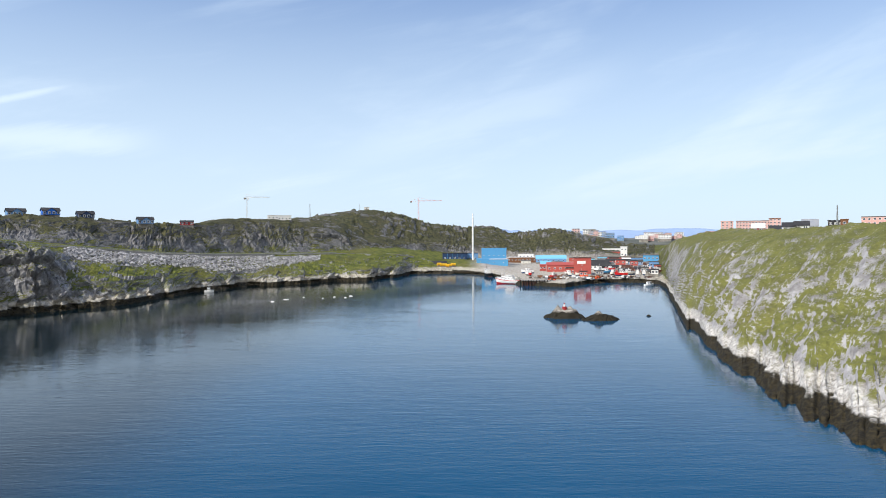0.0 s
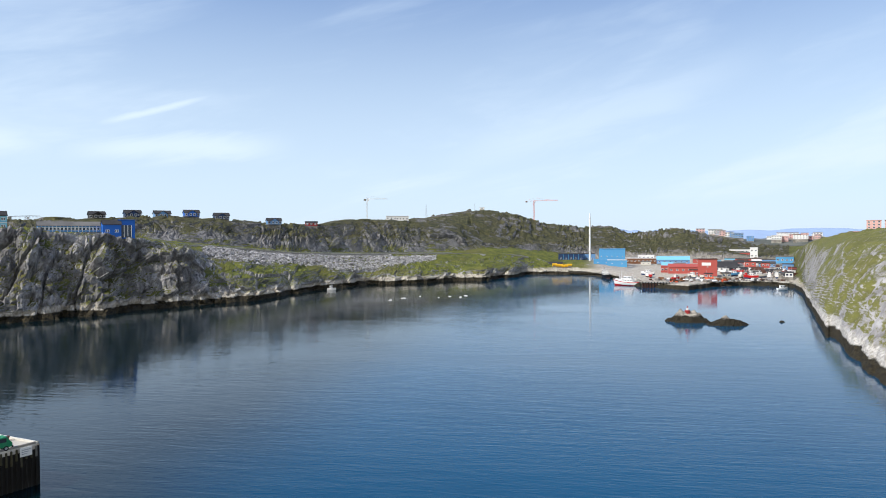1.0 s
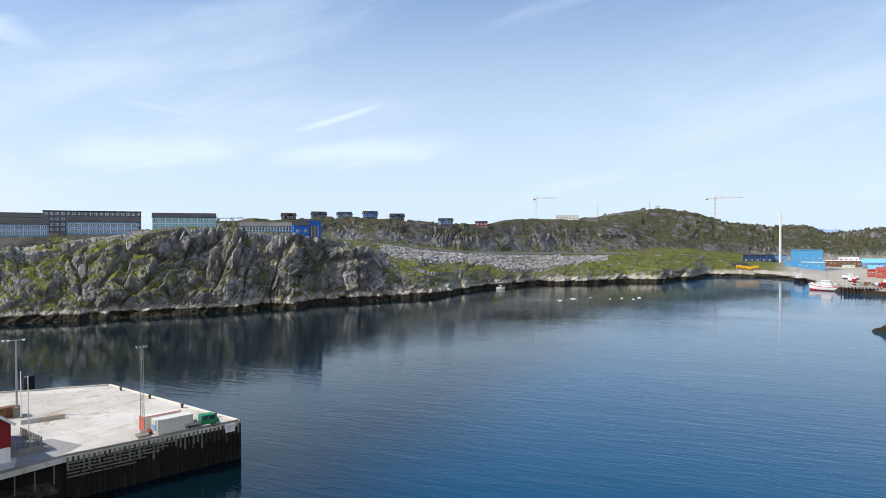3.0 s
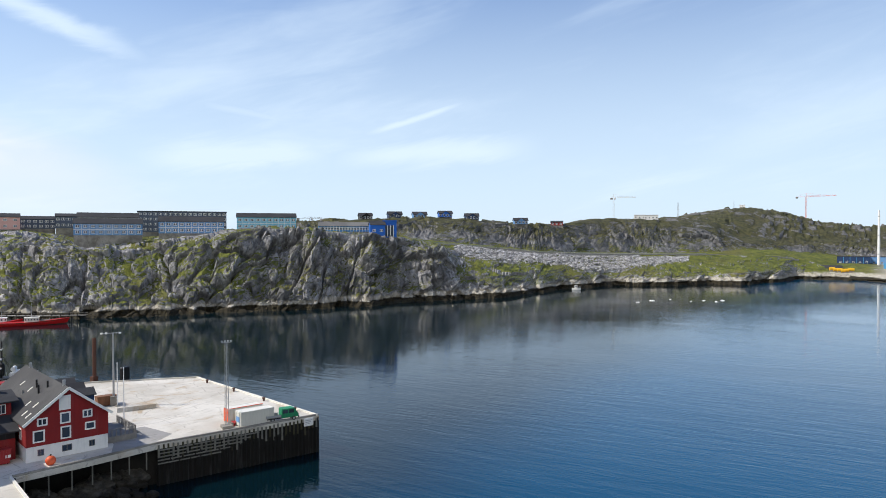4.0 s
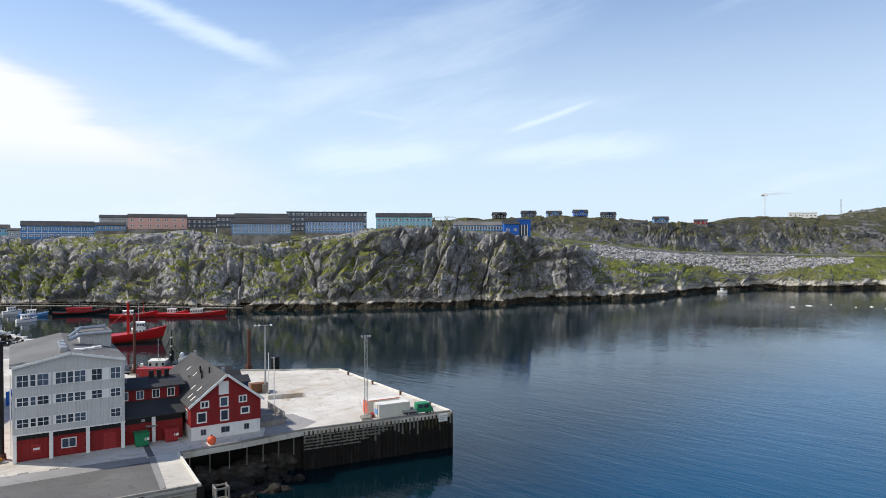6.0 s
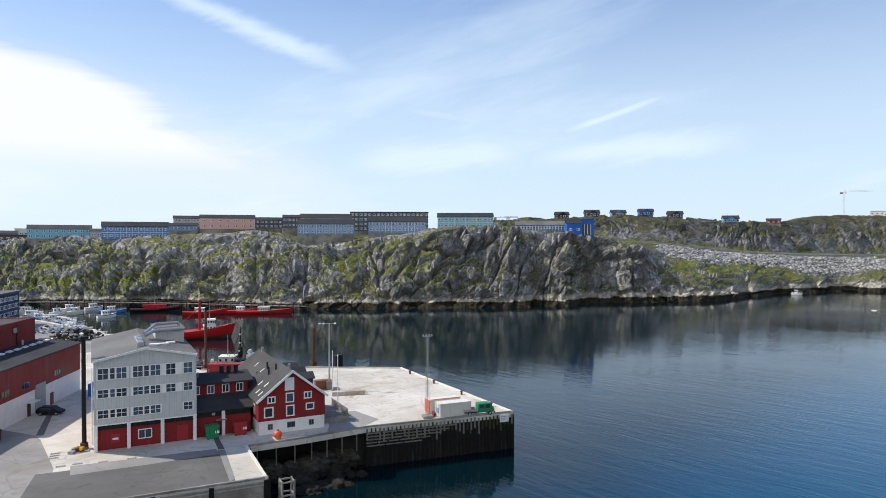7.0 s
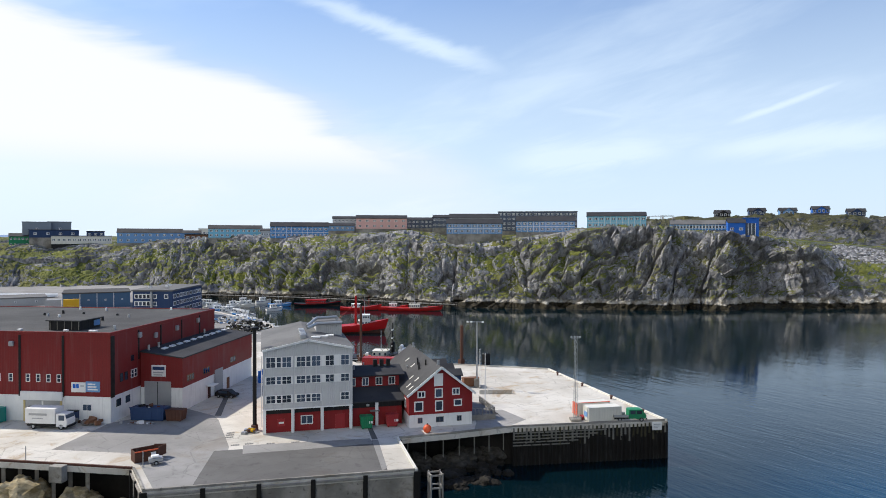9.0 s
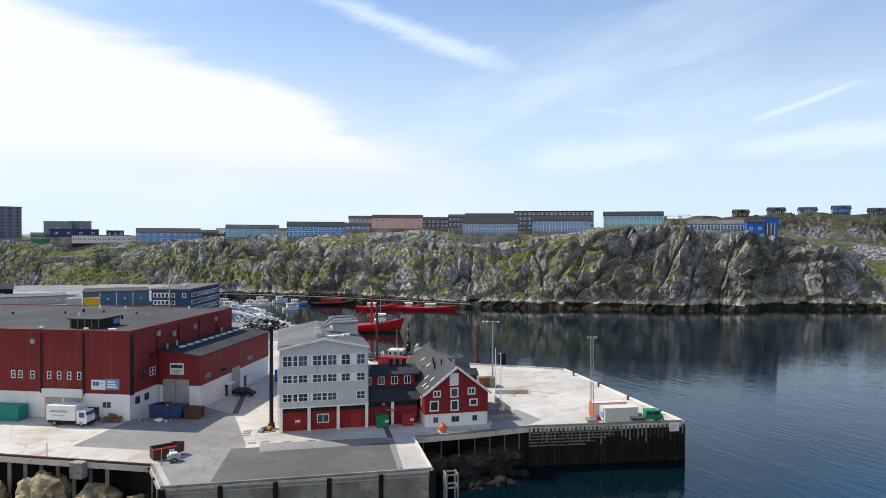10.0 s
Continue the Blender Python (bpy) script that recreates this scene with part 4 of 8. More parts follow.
# concrete wall of the apron with pilasters
apron = thing("apron_wall", "stained concrete retaining wall with pilasters", "wall", pose(0, 0, 0), kind="structure")
for a, b in ((FRONT[5], FRONT[4]), (FRONT[4], FRONT[3]), (FRONT[6], FRONT[5])):
    wall_run(a, b, -5, DECK - 0.82, "wallconc", "panel", apron, 0.5, -0.12)
    d = Vector(b) - Vector(a)
    out = Vector((d.y, -d.x)).normalized()
    n = max(2, int(d.length / 6.6))
    for i in range(n + 1):
        p = Vector(a).lerp(Vector(b), 0.01 + 0.98 * i / n) + out * 0.05
        part("pilaster", box(-0.3, 0.3, -0.22, 0.22, -5, DECK - 0.05, bevel=0.03), "timber", apron,
             m=Matrix.Translation((p.x, p.y, 0)) @ Matrix.Rotation(math.atan2(d.y, d.x), 4, "Z"))
    for i in range(n):
        p = Vector(a).lerp(Vector(b), 0.01 + 0.98 * (i + 0.5) / n) + out * 0.10
        part("coping", box(-d.length / n / 2 + 0.35, d.length / n / 2 - 0.35, -0.1, 0.1, DECK - 0.55, DECK - 0.25, bevel=0.03), "timber2", apron,
             m=Matrix.Translation((p.x, p.y, 0)) @ Matrix.Rotation(math.atan2(d.y, d.x), 4, "Z"))
# cage at the apron corner
cage = thing("fender_cage", "weathered timber fender cage at the apron corner", "fender", pose(-79.2, 46.2, 0, 0, 0, -17))
for x in (-0.8, 0.8):
    for y in (-0.8, 0.8):
        part("post", rod((x, y, -4), (x, y, DECK - 0.2), 0.14), "timber2", cage)
for z in (DECK - 0.5, DECK - 2.2):
    for x in (-0.8, 0.8):
        part("rail", box(x - 0.08, x + 0.08, -0.9, 0.9, z, z + 0.2), "timber2", cage)
        part("rail", box(-0.9, 0.9, x - 0.08, x + 0.08, z, z + 0.2), "timber2", cage)
for i in range(6):
    part("slat", box(-0.82 + 0.3 * i, -0.72 + 0.3 * i, -0.93, -0.86, 0, DECK - 0.6), "timber2", cage)


# rocks under the deck
def boulder(name, loc, size, seed, mat, label, cat="rock"):
    """A weathered boulder, broken by joints."""
    bm = bmesh.new()
    bmesh.ops.create_icosphere(bm, subdivisions=4, radius=1.0)
    co = np.array([v.co[:] for v in bm.verts])
    lev, ed = blocks(co * 1.7 + seed * 3.1, seed)
    n = fbm(co * 2.2 + seed, 4, seed)
    k = 1 + 0.42 * slabs(co * 1.5 + seed * 3.1, seed) + 0.16 * slabs(co * 4.0 + seed, seed + 5) + 0.12 * n
    for v, c, kk in zip(bm.verts, co, k):
        v.co = Vector(c * kk) * Vector((1, 1, 1)).x
        v.co.x *= size[0]
        v.co.y *= size[1]
        v.co.z *= size[2]
    ob = part(name, bm, mat)
    ob.matrix_basis = Matrix.Translation(loc)
    return tagged(ob, label, cat)


def shore_rock_mat(name, a, b, dark, lo=1.2, hi=3.0):
    m, n = material(name)
    p = n.add("ShaderNodeNewGeometry").outputs["Position"]
    z = n.add("ShaderNodeSeparateXYZ", {0: p}).outputs[2]
    s1, s2 = n.noise(n.scaled(p, (0.5, 0.5, 1.6)), 1.0, 5.0, 0.6), n.noise(p, 2.5, 5.0, 0.65)
    col = n.mix(n.ramp(s1, 0.3, 0.7), rgb(*a), rgb(*b))
    col = n.mix(n.ramp(s2, 0.5, 0.75, 0, 0.6), col, rgb(*dark))
    col = n.mix(n.ramp(n.math("ADD", z, n.math("MULTIPLY", s1, 1.6)), lo, hi, 1.0, 0.0), col, rgb(*dark))
    finish(n, col, 0.9, bump(n, n.math("ADD", s1, n.math("MULTIPLY", s2, 0.5)), 0.25, 0.9))
    return m


M["quayrock"] = shore_rock_mat("ochre_shore_rock", (0.20, 0.150, 0.070), (0.44, 0.365, 0.235), (0.055, 0.058, 0.020), 0.4, 2.2)
M["darkrock"] = shore_rock_mat("dark_wet_rock", (0.030, 0.027, 0.022), (0.080, 0.073, 0.062), (0.014, 0.012, 0.009))
rk = random.Random(11)
for i, (x, y, s) in enumerate(((-106.2, 4.6, 3.6), (-110.8, -2.2, 4.6), (-101.5, 9.0, 2.2), (-113.5, -9.5, 4.0), (-104.0, 3.0, 2.4), (-119, -13.5, 4.0), (-108.0, -4.5, 2.6))):
    boulder("shore_boulder", (x, y, 0.6), (s, s * 0.8, s * (0.75 + 0.25 * rk.random())), i + 2, "quayrock", "ochre and green stained shore boulder below the quay")
for i in range(13):
    t = i / 12
    p = Vector((-95.8, 49.8)).lerp(Vector((-93.2, 67.0)), t) + Vector((rk.uniform(-2.6, 1.4), rk.uniform(-1, 1)))
    s = rk.uniform(1.6, 3.0)
    boulder("wet_boulder", (p.x, p.y, rk.uniform(-0.4, 1.3)), (s, s, s * 0.7), i + 20, "darkrock", "dark wet boulder under the quay bridge")

for i in range(34):
    u, v = rk.random(), rk.random()
    p = Vector((-99, 60)).lerp(Vector((-88.5, 66)), u).lerp(Vector((-88.0, 53.0)).lerp(Vector((-85.5, 61)), u), v)
    s = rk.uniform(0.8, 2.0)
    boulder("wet_boulder", (p.x, p.y, rk.uniform(-0.6, 1.0) * (1 - v) - 0.3), (s, s * rk.uniform(0.7, 1), s * 0.6), i + 60, "darkrock", "dark wet boulder at the waterline below the quay")

# drain grates and inspection covers in the yard
for x, y in ((-104.6, 25.6), (-104.2, 27.6), (-102.6, 30.5), (-101.4, 34.0), (-109.2, 25.8), (-110.4, 26.2), (-111.5, 26.6)):
    gr = thing("drain_grate", "dark iron drain grate set in concrete", "grate", turn_at(x, y, DECK, 74), group="yard grates")
    part("frame", box(-0.65, 0.65, -0.35, 0.35, 0.009, 0.02), "asphalt2", gr)
    for i in range(5):
        part("bar", box(-0.55 + 0.24 * i, -0.45 + 0.24 * i, -0.3, 0.3, 0.021, 0.03), "asphalt", gr)

# ---- windows and walls ----
MESHES = {}


def shared(key, make, mat):
    """A mesh made once and shared by alike pieces."""
    if key not in MESHES:
        bm = make()
        bmesh.ops.recalc_face_normals(bm, faces=bm.faces)
        me = bpy.data.meshes.new(key[0])
        bm.to_mesh(me)
        bm.free()
        me.materials.append(M[mat])
        MESHES[key] = me
    return MESHES[key]


def put(name, me, parent, m):
    ob = new(name, me)
    ob.parent = parent
    ob.matrix_basis = m
    return ob


def window(parent, x, y, z, w, h, cols=2, rows=1, frame_mat="white", turn=0.0, bar=0.08, proud=0.05, pane_mat="glass"):
    """A framed window in a wall whose outside looks along -y; (x, y, z) is the sill's middle."""
    def frame_mesh():
        """One connected lattice of bars round the panes."""
        t = bar
        xs, zs = [-w / 2 - t, -w / 2], [-t, 0.0]
        for i in range(1, cols):
            c = -w / 2 + w * i / cols
            xs += [c - t * 0.4, c + t * 0.4]
        for i in range(1, rows):
            c = h * i / rows
            zs += [c - t * 0.35, c + t * 0.35]
        xs, zs = xs + [w / 2, w / 2 + t], zs + [h, h + t]
        bm = bmesh.new()
        front = {(i, j): bm.verts.new((x, -proud, z)) for i, x in enumerate(xs) for j, z in enumerate(zs)}
        back = {(i, j): bm.verts.new((x, 0.12, z)) for i, x in enumerate(xs) for j, z in enumerate(zs)}
        solid = {(i, j) for i in range(len(xs) - 1) for j in range(len(zs) - 1) if i % 2 == 0 or j % 2 == 0}
        for i, j in solid:
            ring = ((i, j), (i + 1, j), (i + 1, j + 1), (i, j + 1))
            bm.faces.new([front[k] for k in ring])
            bm.faces.new([back[k] for k in ring[::-1]])
            for (di, dj), (p, q) in (((0, -1), (0, 1)), ((1, 0), (1, 2)), ((0, 1), (2, 3)), ((-1, 0), (3, 0))):
                if (i + di, j + dj) not in solid:
                    bm.faces.new((front[ring[q]], front[ring[p]], back[ring[p]], back[ring[q]]))
        return bm
    key = ("window_frame", round(w, 2), round(h, 2), cols, rows, frame_mat, bar, proud)
    f = put("window", shared(key, frame_mesh, frame_mat), parent, pose(x, y, z, 0, 0, turn))
    pk = ("pane", round(w, 2), round(h, 2), pane_mat)
    put("pane", shared(pk, lambda: box(-w / 2, w / 2, -0.012, 0.08, 0, h), pane_mat), f, Matrix.Identity(4))
    return f


def panel(name, x0, x1, y0, y1, z0, z1, mat, parent, label="", bevel=0.0):
    return part(name, box(x0, x1, y0, y1, z0, z1, bevel=bevel), mat, parent, label)


def gable_roof(x0, x1, y0, y1, z_eave, z_ridge, over, thick, along_y=True):
    """A pitched roof slab with its ridge along y (or x) and overhanging eaves."""
    if along_y:
        xm = (x0 + x1) / 2
        k = (z_ridge - z_eave) / (xm - x0)
        prof = [(x0 - over, z_eave - k * over), (xm, z_ridge), (x1 + over, z_eave - k * over),
                (x1 + over, z_eave - k * over + thick), (xm, z_ridge + thick), (x0 - over, z_eave - k * over + thick)]
        bm = bmesh.new()
        a = [bm.verts.new((x, y0 - over, z)) for x, z in prof]
        b = [bm.verts.new((x, y1 + over, z)) for x, z in prof]
    else:
        ym = (y0 + y1) / 2
        k = (z_ridge - z_eave) / (ym - y0)
        prof = [(y0 - over, z_eave - k * over), (ym, z_ridge), (y1 + over, z_eave - k * over),
                (y1 + over, z_eave - k * over + thick), (ym, z_ridge + thick), (y0 - over, z_eave - k * over + thick)]
        bm = bmesh.new()
        a = [bm.verts.new((x0 - over, y, z)) for y, z in prof]
        b = [bm.verts.new((x1 + over, y, z)) for y, z in prof]
    bm.faces.new((a[0], a[1], a[4], a[5]))
    bm.faces.new((a[1], a[2], a[3], a[4]))
    bm.faces.new((b[0], b[1], b[4], b[5]))
    bm.faces.new((b[1], b[2], b[3], b[4]))
    for i in range(6):
        j = (i + 1) % 6
        bm.faces.new((a[i], a[j], b[j], b[i]))
    return bm


def gable_wall(x0, x1, y0, y1, z0, z_eave, z_ridge):
    """A house body with gables on both y ends."""
    xm = (x0 + x1) / 2
    bm = bmesh.new()
    prof = [(x0, z0), (x1, z0), (x1, z_eave), (xm, z_ridge), (x0, z_eave)]
    a = [bm.verts.new((x, y0, z)) for x, z in prof]
    b = [bm.verts.new((x, y1, z)) for x, z in prof]
    bm.faces.new(a[::-1])
    bm.faces.new(b)
    for i in range(5):
        j = (i + 1) % 5
        bm.faces.new((a[i], a[j], b[j], b[i]))
    return bm


# ---- red warehouse ----
wh = thing("warehouse", "large oxblood clad warehouse with white plinth and flat grey roof", "warehouse", turn_at(-127.6, 10.4, DECK, 53))
HT, PL = 15.2, 4.5
part("wall", box(-64, 0, 0, 40, PL, HT), "red", wh)
part("plinth", box(-63.95, -0.05, 0.06, 39.95, 0, PL), "white", wh, "white painted plinth")
part("roof", box(-63.8, -0.2, 0.2, 39.8, HT - 0.1, HT + 0.12), "roof", wh, "grey felt roof")
for x0, x1, y0, y1 in ((-64.05, 0.05, -0.05, 0.22), (-64.05, 0.05, 39.8, 40.05), (-0.2, 0.06, 0.225, 39.795)):
    part("parapet", box(x0, x1, y0, y1, HT - 0.3, HT + 0.3, bevel=0.03), "red" if y1 - y0 < 1 else "red", wh)
for x in (-8.6, -16.6, -25.2, -33.5, -42):
    part("drain_strip", box(x - 0.22, x + 0.22, -0.12, 0.0, PL - 0.2, HT - 0.35, bevel=0.03), "black", wh, "black rainwater strip")
for y in (8.6, 16.4, 24.6, 32.6):
    part("drain_strip", box(0.0, 0.12, y - 0.2, y + 0.2, PL + 5, HT - 0.35, bevel=0.03), "black", wh, "black rainwater strip")
part("drain_strip", box(0.0, 0.12, 0.02, 1.1, PL - 0.2, HT - 0.35, bevel=0.03), "black", wh, "black rainwater strip")
for y, z in ((8.7, 13.4), (14.2, 12.6), (22.4, 12.9), (31.5, 13.4)):
    part("vent_hood", box(0.0, 0.5, y - 0.45, y + 0.45, z, z + 1.0, bevel=0.1), "steel", wh)
for x in (-9.4, -11.3, -13.2, -15.1, -18.3, -20.6, -22.0, -27, -29, -31):
    window(wh, x, -0.012, 6.9, 0.55, 1.15, 1, 2, bar=0.12)
for y in (3.2, 4.6, 6.6, 7.6):
    window(wh, 0.012, y, 6.6, 0.75, 1.3, 1, 2, turn=90, frame_mat="white" if y > 6 else "black", bar=0.1)
window(wh, 0.012, 6.6, 9.6, 0.8, 0.9, 1, 1, turn=90, frame_mat="black")
for y in (2.4, 5.2):
    window(wh, -0.04, y, 2.5, 1.2, 1.1, 2, 1, turn=90, bar=0.07, frame_mat="black")
window(wh, -4.3, 0.05, 2.1, 1.5, 1.0, 2, 1, bar=0.08)
# goods door with its canopy
door = part("sectional_door", box(-15.6, -9.2, -0.03, 0.055, 0, 3.6), "steel", wh, "grey sectional doors with small panes")
for i in range(2):
    for j in range(3):
        for k in range(2):
            part("pane", box(-15.0 + 3.2 * i + 0.75 * j, -14.5 + 3.2 * i + 0.75 * j, -0.045, -0.035, 1.7 + 0.6 * k, 2.05 + 0.6 * k), "glass", door)
part("door_frame", box(-12.55, -12.25, -0.09, -0.035, 0, 3.6), "white", wh)
part("door_frame", box(-9.2, -8.85, -0.09, 0.05, 0, 3.6), "sand", wh)
part("door_frame", box(-15.95, -15.6, -0.09, 0.05, 0, 3.6), "sand", wh)
part("canopy", box(-16.3, -8.6, -0.45, -0.02, 3.7, 5.2, bevel=0.06), "white", wh, "white door canopy with small lamps")
sign = part("company_sign", box(-7.1, -4.5, -0.08, -0.015, 5.2, 6.9), "white", wh, "white company sign with blue shapes")
part("mark", box(-6.8, -6.3, -0.10, -0.085, 5.9, 6.6), "vivid", sign)
part("mark", box(-6.2, -5.7, -0.10, -0.085, 5.9, 6.6), "vivid", sign)
part("mark", box(-5.4, -4.8, -0.10, -0.085, 6.2, 6.4), "steel", sign)
sign = part("company_sign", box(-4.45, -1.9, -0.08, -0.015, 5.3, 7.1), "slate", wh, "pale blue company sign with text bars")
for k in range(3):
    part("mark", box(-4.1, -2.3 - 0.2 * k, -0.10, -0.085, 5.6 + 0.45 * k, 5.85 + 0.45 * k), "white", sign)
# roof gear
box_cl = part("roof_monitor", box(-13.4, -7.6, 3.0, 9.0, HT + 0.12, HT + 1.75), "black", wh, "black louvred roof monitor")
part("monitor_roof", box(-13.8, -7.2, 2.6, 9.4, HT + 1.75, HT + 1.92), "roof", box_cl)
# pale blue panel paints the sunlit end of the black monitor
part("louvre_end", box(-7.59, -7.55, 7.0, 8.8, HT + 0.5, HT + 1.5), "slate", box_cl)
for i in range(5):
    part("louvre_post", box(-13.2 + 1.35 * i, -13.08 + 1.35 * i, 2.94, 2.998, HT + 0.2, HT + 1.7), "wallconc", box_cl)
rv = random.Random(3)
for i in range(20):
    x, y = rv.uniform(-52, -2), rv.uniform(2, 38)
    if -15 < x < -6 and 1 < y < 14:
        continue
    h = rv.uniform(0.35, 0.8)
    part("roof_vent", rod((x, y, HT + 0.1), (x, y, HT + 0.12 + h), 0.28, 0.2), rv.choice(["white", "steel", "black"]), wh)
for x in (-3.0, -3.7, -8.4, -16.9):
    part("edge_lamp", box(x - 0.5, x + 0.3, 0.3, 0.9, HT + 0.3, HT + 0.62, bevel=0.08), "white", wh)
part("wall_lamp", box(-18.4, -17.5, -0.6, -0.02, 12.9, 13.8, bevel=0.15), "steel", wh)

# ---- annex ----
an = thing("warehouse_annex", "red clad annex with white plinth and low pitched dark roof", "warehouse", turn_at(-127.6, 10.4, DECK, 53) @ pose(0, 9.06, 0))
W, D, H0, H1 = 8.2, 32.5, 10.7, 9.7
bm = extrude_profile([(0.15, 4.3), (W, 4.3), (W, H1), (0.15, H0)], 0, D)
bm.transform(Matrix(((0, 1, 0, 0), (1, 0, 0, 0), (0, 0, 1, 0), (0, 0, 0, 1))))
part("wall", bm, "red", an)
part("plinth", box(0.15, W - 0.06, 0.06, D - 0.06, 0, 4.3), "white", an, "white painted plinth")
bm = extrude_profile([(0.15, H0 + 0.01), (W + 0.25, H1 - 0.02), (W + 0.25, H1 + 0.2), (0.15, H0 + 0.25)], -0.25, D + 0.2)
bm.transform(Matrix(((0, 1, 0, 0), (1, 0, 0, 0), (0, 0, 1, 0), (0, 0, 0, 1))))
roof = part("roof", bm, "roofdark", an, "dark grey felt roof with a row of skylights")
for i in range(10):
    y = 3.6 + 2.9 * i
    bm = extrude_profile([(2.1, H0 - 0.03), (2.75, H0 - 0.11), (2.75, H0 + 0.14), (2.1, H0 + 0.22)], y, y + 1.6)
    bm.transform(Matrix(((0, 1, 0, 0), (1, 0, 0, 0), (0, 0, 1, 0), (0, 0, 0, 1))))
    part("skylight", bm, "white", roof)
for y in (1.5, 5.0, 24):
    part("flue", rod((0.9, y, H0), (0.9, y, H0 + 1.1), 0.22), "steel", roof)
part("roller_door", box(0.9, 6.0, -0.06, 0.05, 0, 5.4), "steel", an, "grey metal roller door")
part("gap", box(3.4, 3.5, -0.075, -0.062, 1, 5.3), "black", an)
sign = part("company_sign", box(2.3, 5.0, -0.10, -0.015, 6.3, 8.4), "white", an, "white company sign with blue bars")
part("mark", box(2.5, 4.8, -0.12, -0.105, 7.5, 8.1), "navy", sign)
part("mark", box(2.6, 4.6, -0.12, -0.105, 6.9, 7.15), "steel", sign)
part("mark", box(2.7, 4.4, -0.12, -0.105, 6.5, 6.7), "steel", sign)
for y in (3.0, 9.5, 22.0):
    window(an, W + 0.012, y, 5.2, 2.6, 1.0, 3, 1, turn=90, frame_mat="brown", bar=0.16)
part("roller_door", box(W - 0.04, W + 0.06, 13.2, 17.0, 0, 5.0), "steel", an, "grey metal roller door")
part("side_door", box(W - 0.05, W + 0.05, 10.3, 11.3, 0, 2.3), "rust", an)
part("side_door", box(W - 0.05, W + 0.05, 19.0, 20.2, 0, 2.3), "brown", an)
part("porch", box(W, W + 1.4, 9.6, 12.0, 2.5, 2.7), "white", an)

# ---- grey four-storey building ----
gb = thing("grey_building", "light grey ribbed four storey building over red ground floor bays", "building", turn_at(-107.9, 30.8, DECK, 74))
W, D, GE, GR = 14.4, 24.5, 13.5, 15.0
part("wall", gable_wall(0, W, 0, D, 4.0, GE, GR), "grey", gb)
part("ground_floor", box(0.2, W - 0.2, 0.8, D - 0.2, 0, 4.0), "redwood", gb, "red boarded ground floor")
for x in (0.25, 4.72, 9.44, 14.15):
    part("column", box(x - 0.25, x + 0.25, 0.02, 0.55, 0, 4.0, bevel=0.03), "white", gb)
part("fascia", box(0.52, W - 0.52, 0.55, 0.82, 3.1, 4.0), "black", gb, "dark board above the red bays")
part("band", box(-0.06, W + 0.06, -0.06, 0.06, 3.86, 4.05), "white", gb)
roof = part("roof", gable_roof(0, W, 0, D, GE, GR, 0.3, 0.16), "rooflight", gb, "pale grey low pitched roof")
for s in (0, 1):
    part("bargeboard", box(-0.1, 7.55, -0.40, -0.31, -0.16, 0.18), "white", gb,
         m=pose(0 if s == 0 else W, 0, GE, 0, -math.degrees(math.atan2(GR - GE, W / 2)) if s == 0 else math.degrees(math.atan2(GR - GE, W / 2)), 0) @ (Matrix.Identity(4) if s == 0 else Matrix.Scale(-1, 4, (1, 0, 0))))
for zc, h in ((5.0, 1.15), (8.05, 1.15), (10.75, 1.6)):
    last = zc < 6
    part("window_band", box(0.35, 4.75, -0.02, 0.02, zc - 0.1, zc + h + 0.1), "white", gb)
    part("window_band", box(5.0, 9.35 if last else 12.3, -0.02, 0.02, zc - 0.1, zc + h + 0.1), "white", gb)
    part("window_band", box(12.35, 13.95, -0.02, 0.02, zc - 0.1, zc + h + 0.1), "white", gb)
    for x, w_, c in ((1.25, 1.35, 2), (2.52, 0.6, 1), (3.75, 1.35, 2), (6.0, 1.3, 2), (7.2, 0.65, 1), (8.45, 1.35, 2), (10.65, 1.3, 2), (13.15, 1.25, 2)):
        if last and 10 < x < 12:
            continue
        window(gb, x, -0.035, zc, w_, h, c, 2, bar=0.09)
window(gb, 7.0, 0.78, 1.2, 1.7, 1.2, 2, 1, bar=0.14)
part("door", box(11.6, 13.2, 0.72, 0.79, 0, 2.4), "reddoor", gb, "bright red door leaf")
part("sign_plate", box(2.3, 3.5, 0.70, 0.78, 1.0, 2.2), "reddoor", gb)
part("mark", box(2.5, 3.3, 0.68, 0.695, 1.4, 1.7), "white", gb)
window(gb, -0.012, 10, 6.0, 1.2, 1.4, 2, 2, turn=-90)
for y in (3, 8, 13, 18):
    for z in (5.0, 8.05, 10.75):
        window(gb, W + 0.012, y, z, 1.3, 1.2, 2, 2, turn=90, bar=0.06)
# ducts and plant on the roof
for i in range(5):
    part("roof_fan", box(6.0, 7.0, 1.6 + 1.7 * i, 2.6 + 1.7 * i, GR - 0.1, GR + 0.75, bevel=0.08), "steel", roof)
plant = part("plant_room", box(9.4, 14.0, 12.5, 21.0, GE - 0.1, GE + 2.6), "grey", roof, "grey clad plant room")
part("plant_roof", box(9.2, 14.2, 12.3, 21.2, GE + 2.6, GE + 2.8), "rooflight", plant)
duct = bmesh.new()
for a, b in (((7.6, 10.5, GR + 1.0), (9.6, 14.5, GR + 1.9)), ((9.6, 14.5, GR + 1.9), (13.4, 15.5, GR + 1.9)), ((7.6, 9.0, GR + 0.8), (9.4, 11.6, GR + 1.2)), ((9.4, 11.6, GR + 1.2), (14.0, 12.3, GR + 1.2)), ((13.4, 15.5, GR + 1.9), (13.4, 15.5, GR + 0.6))):
    rod(a, b, 0.27, 0.27, 10, duct)
part("air_duct", duct, "steel", roof, "bright metal ventilation duct")
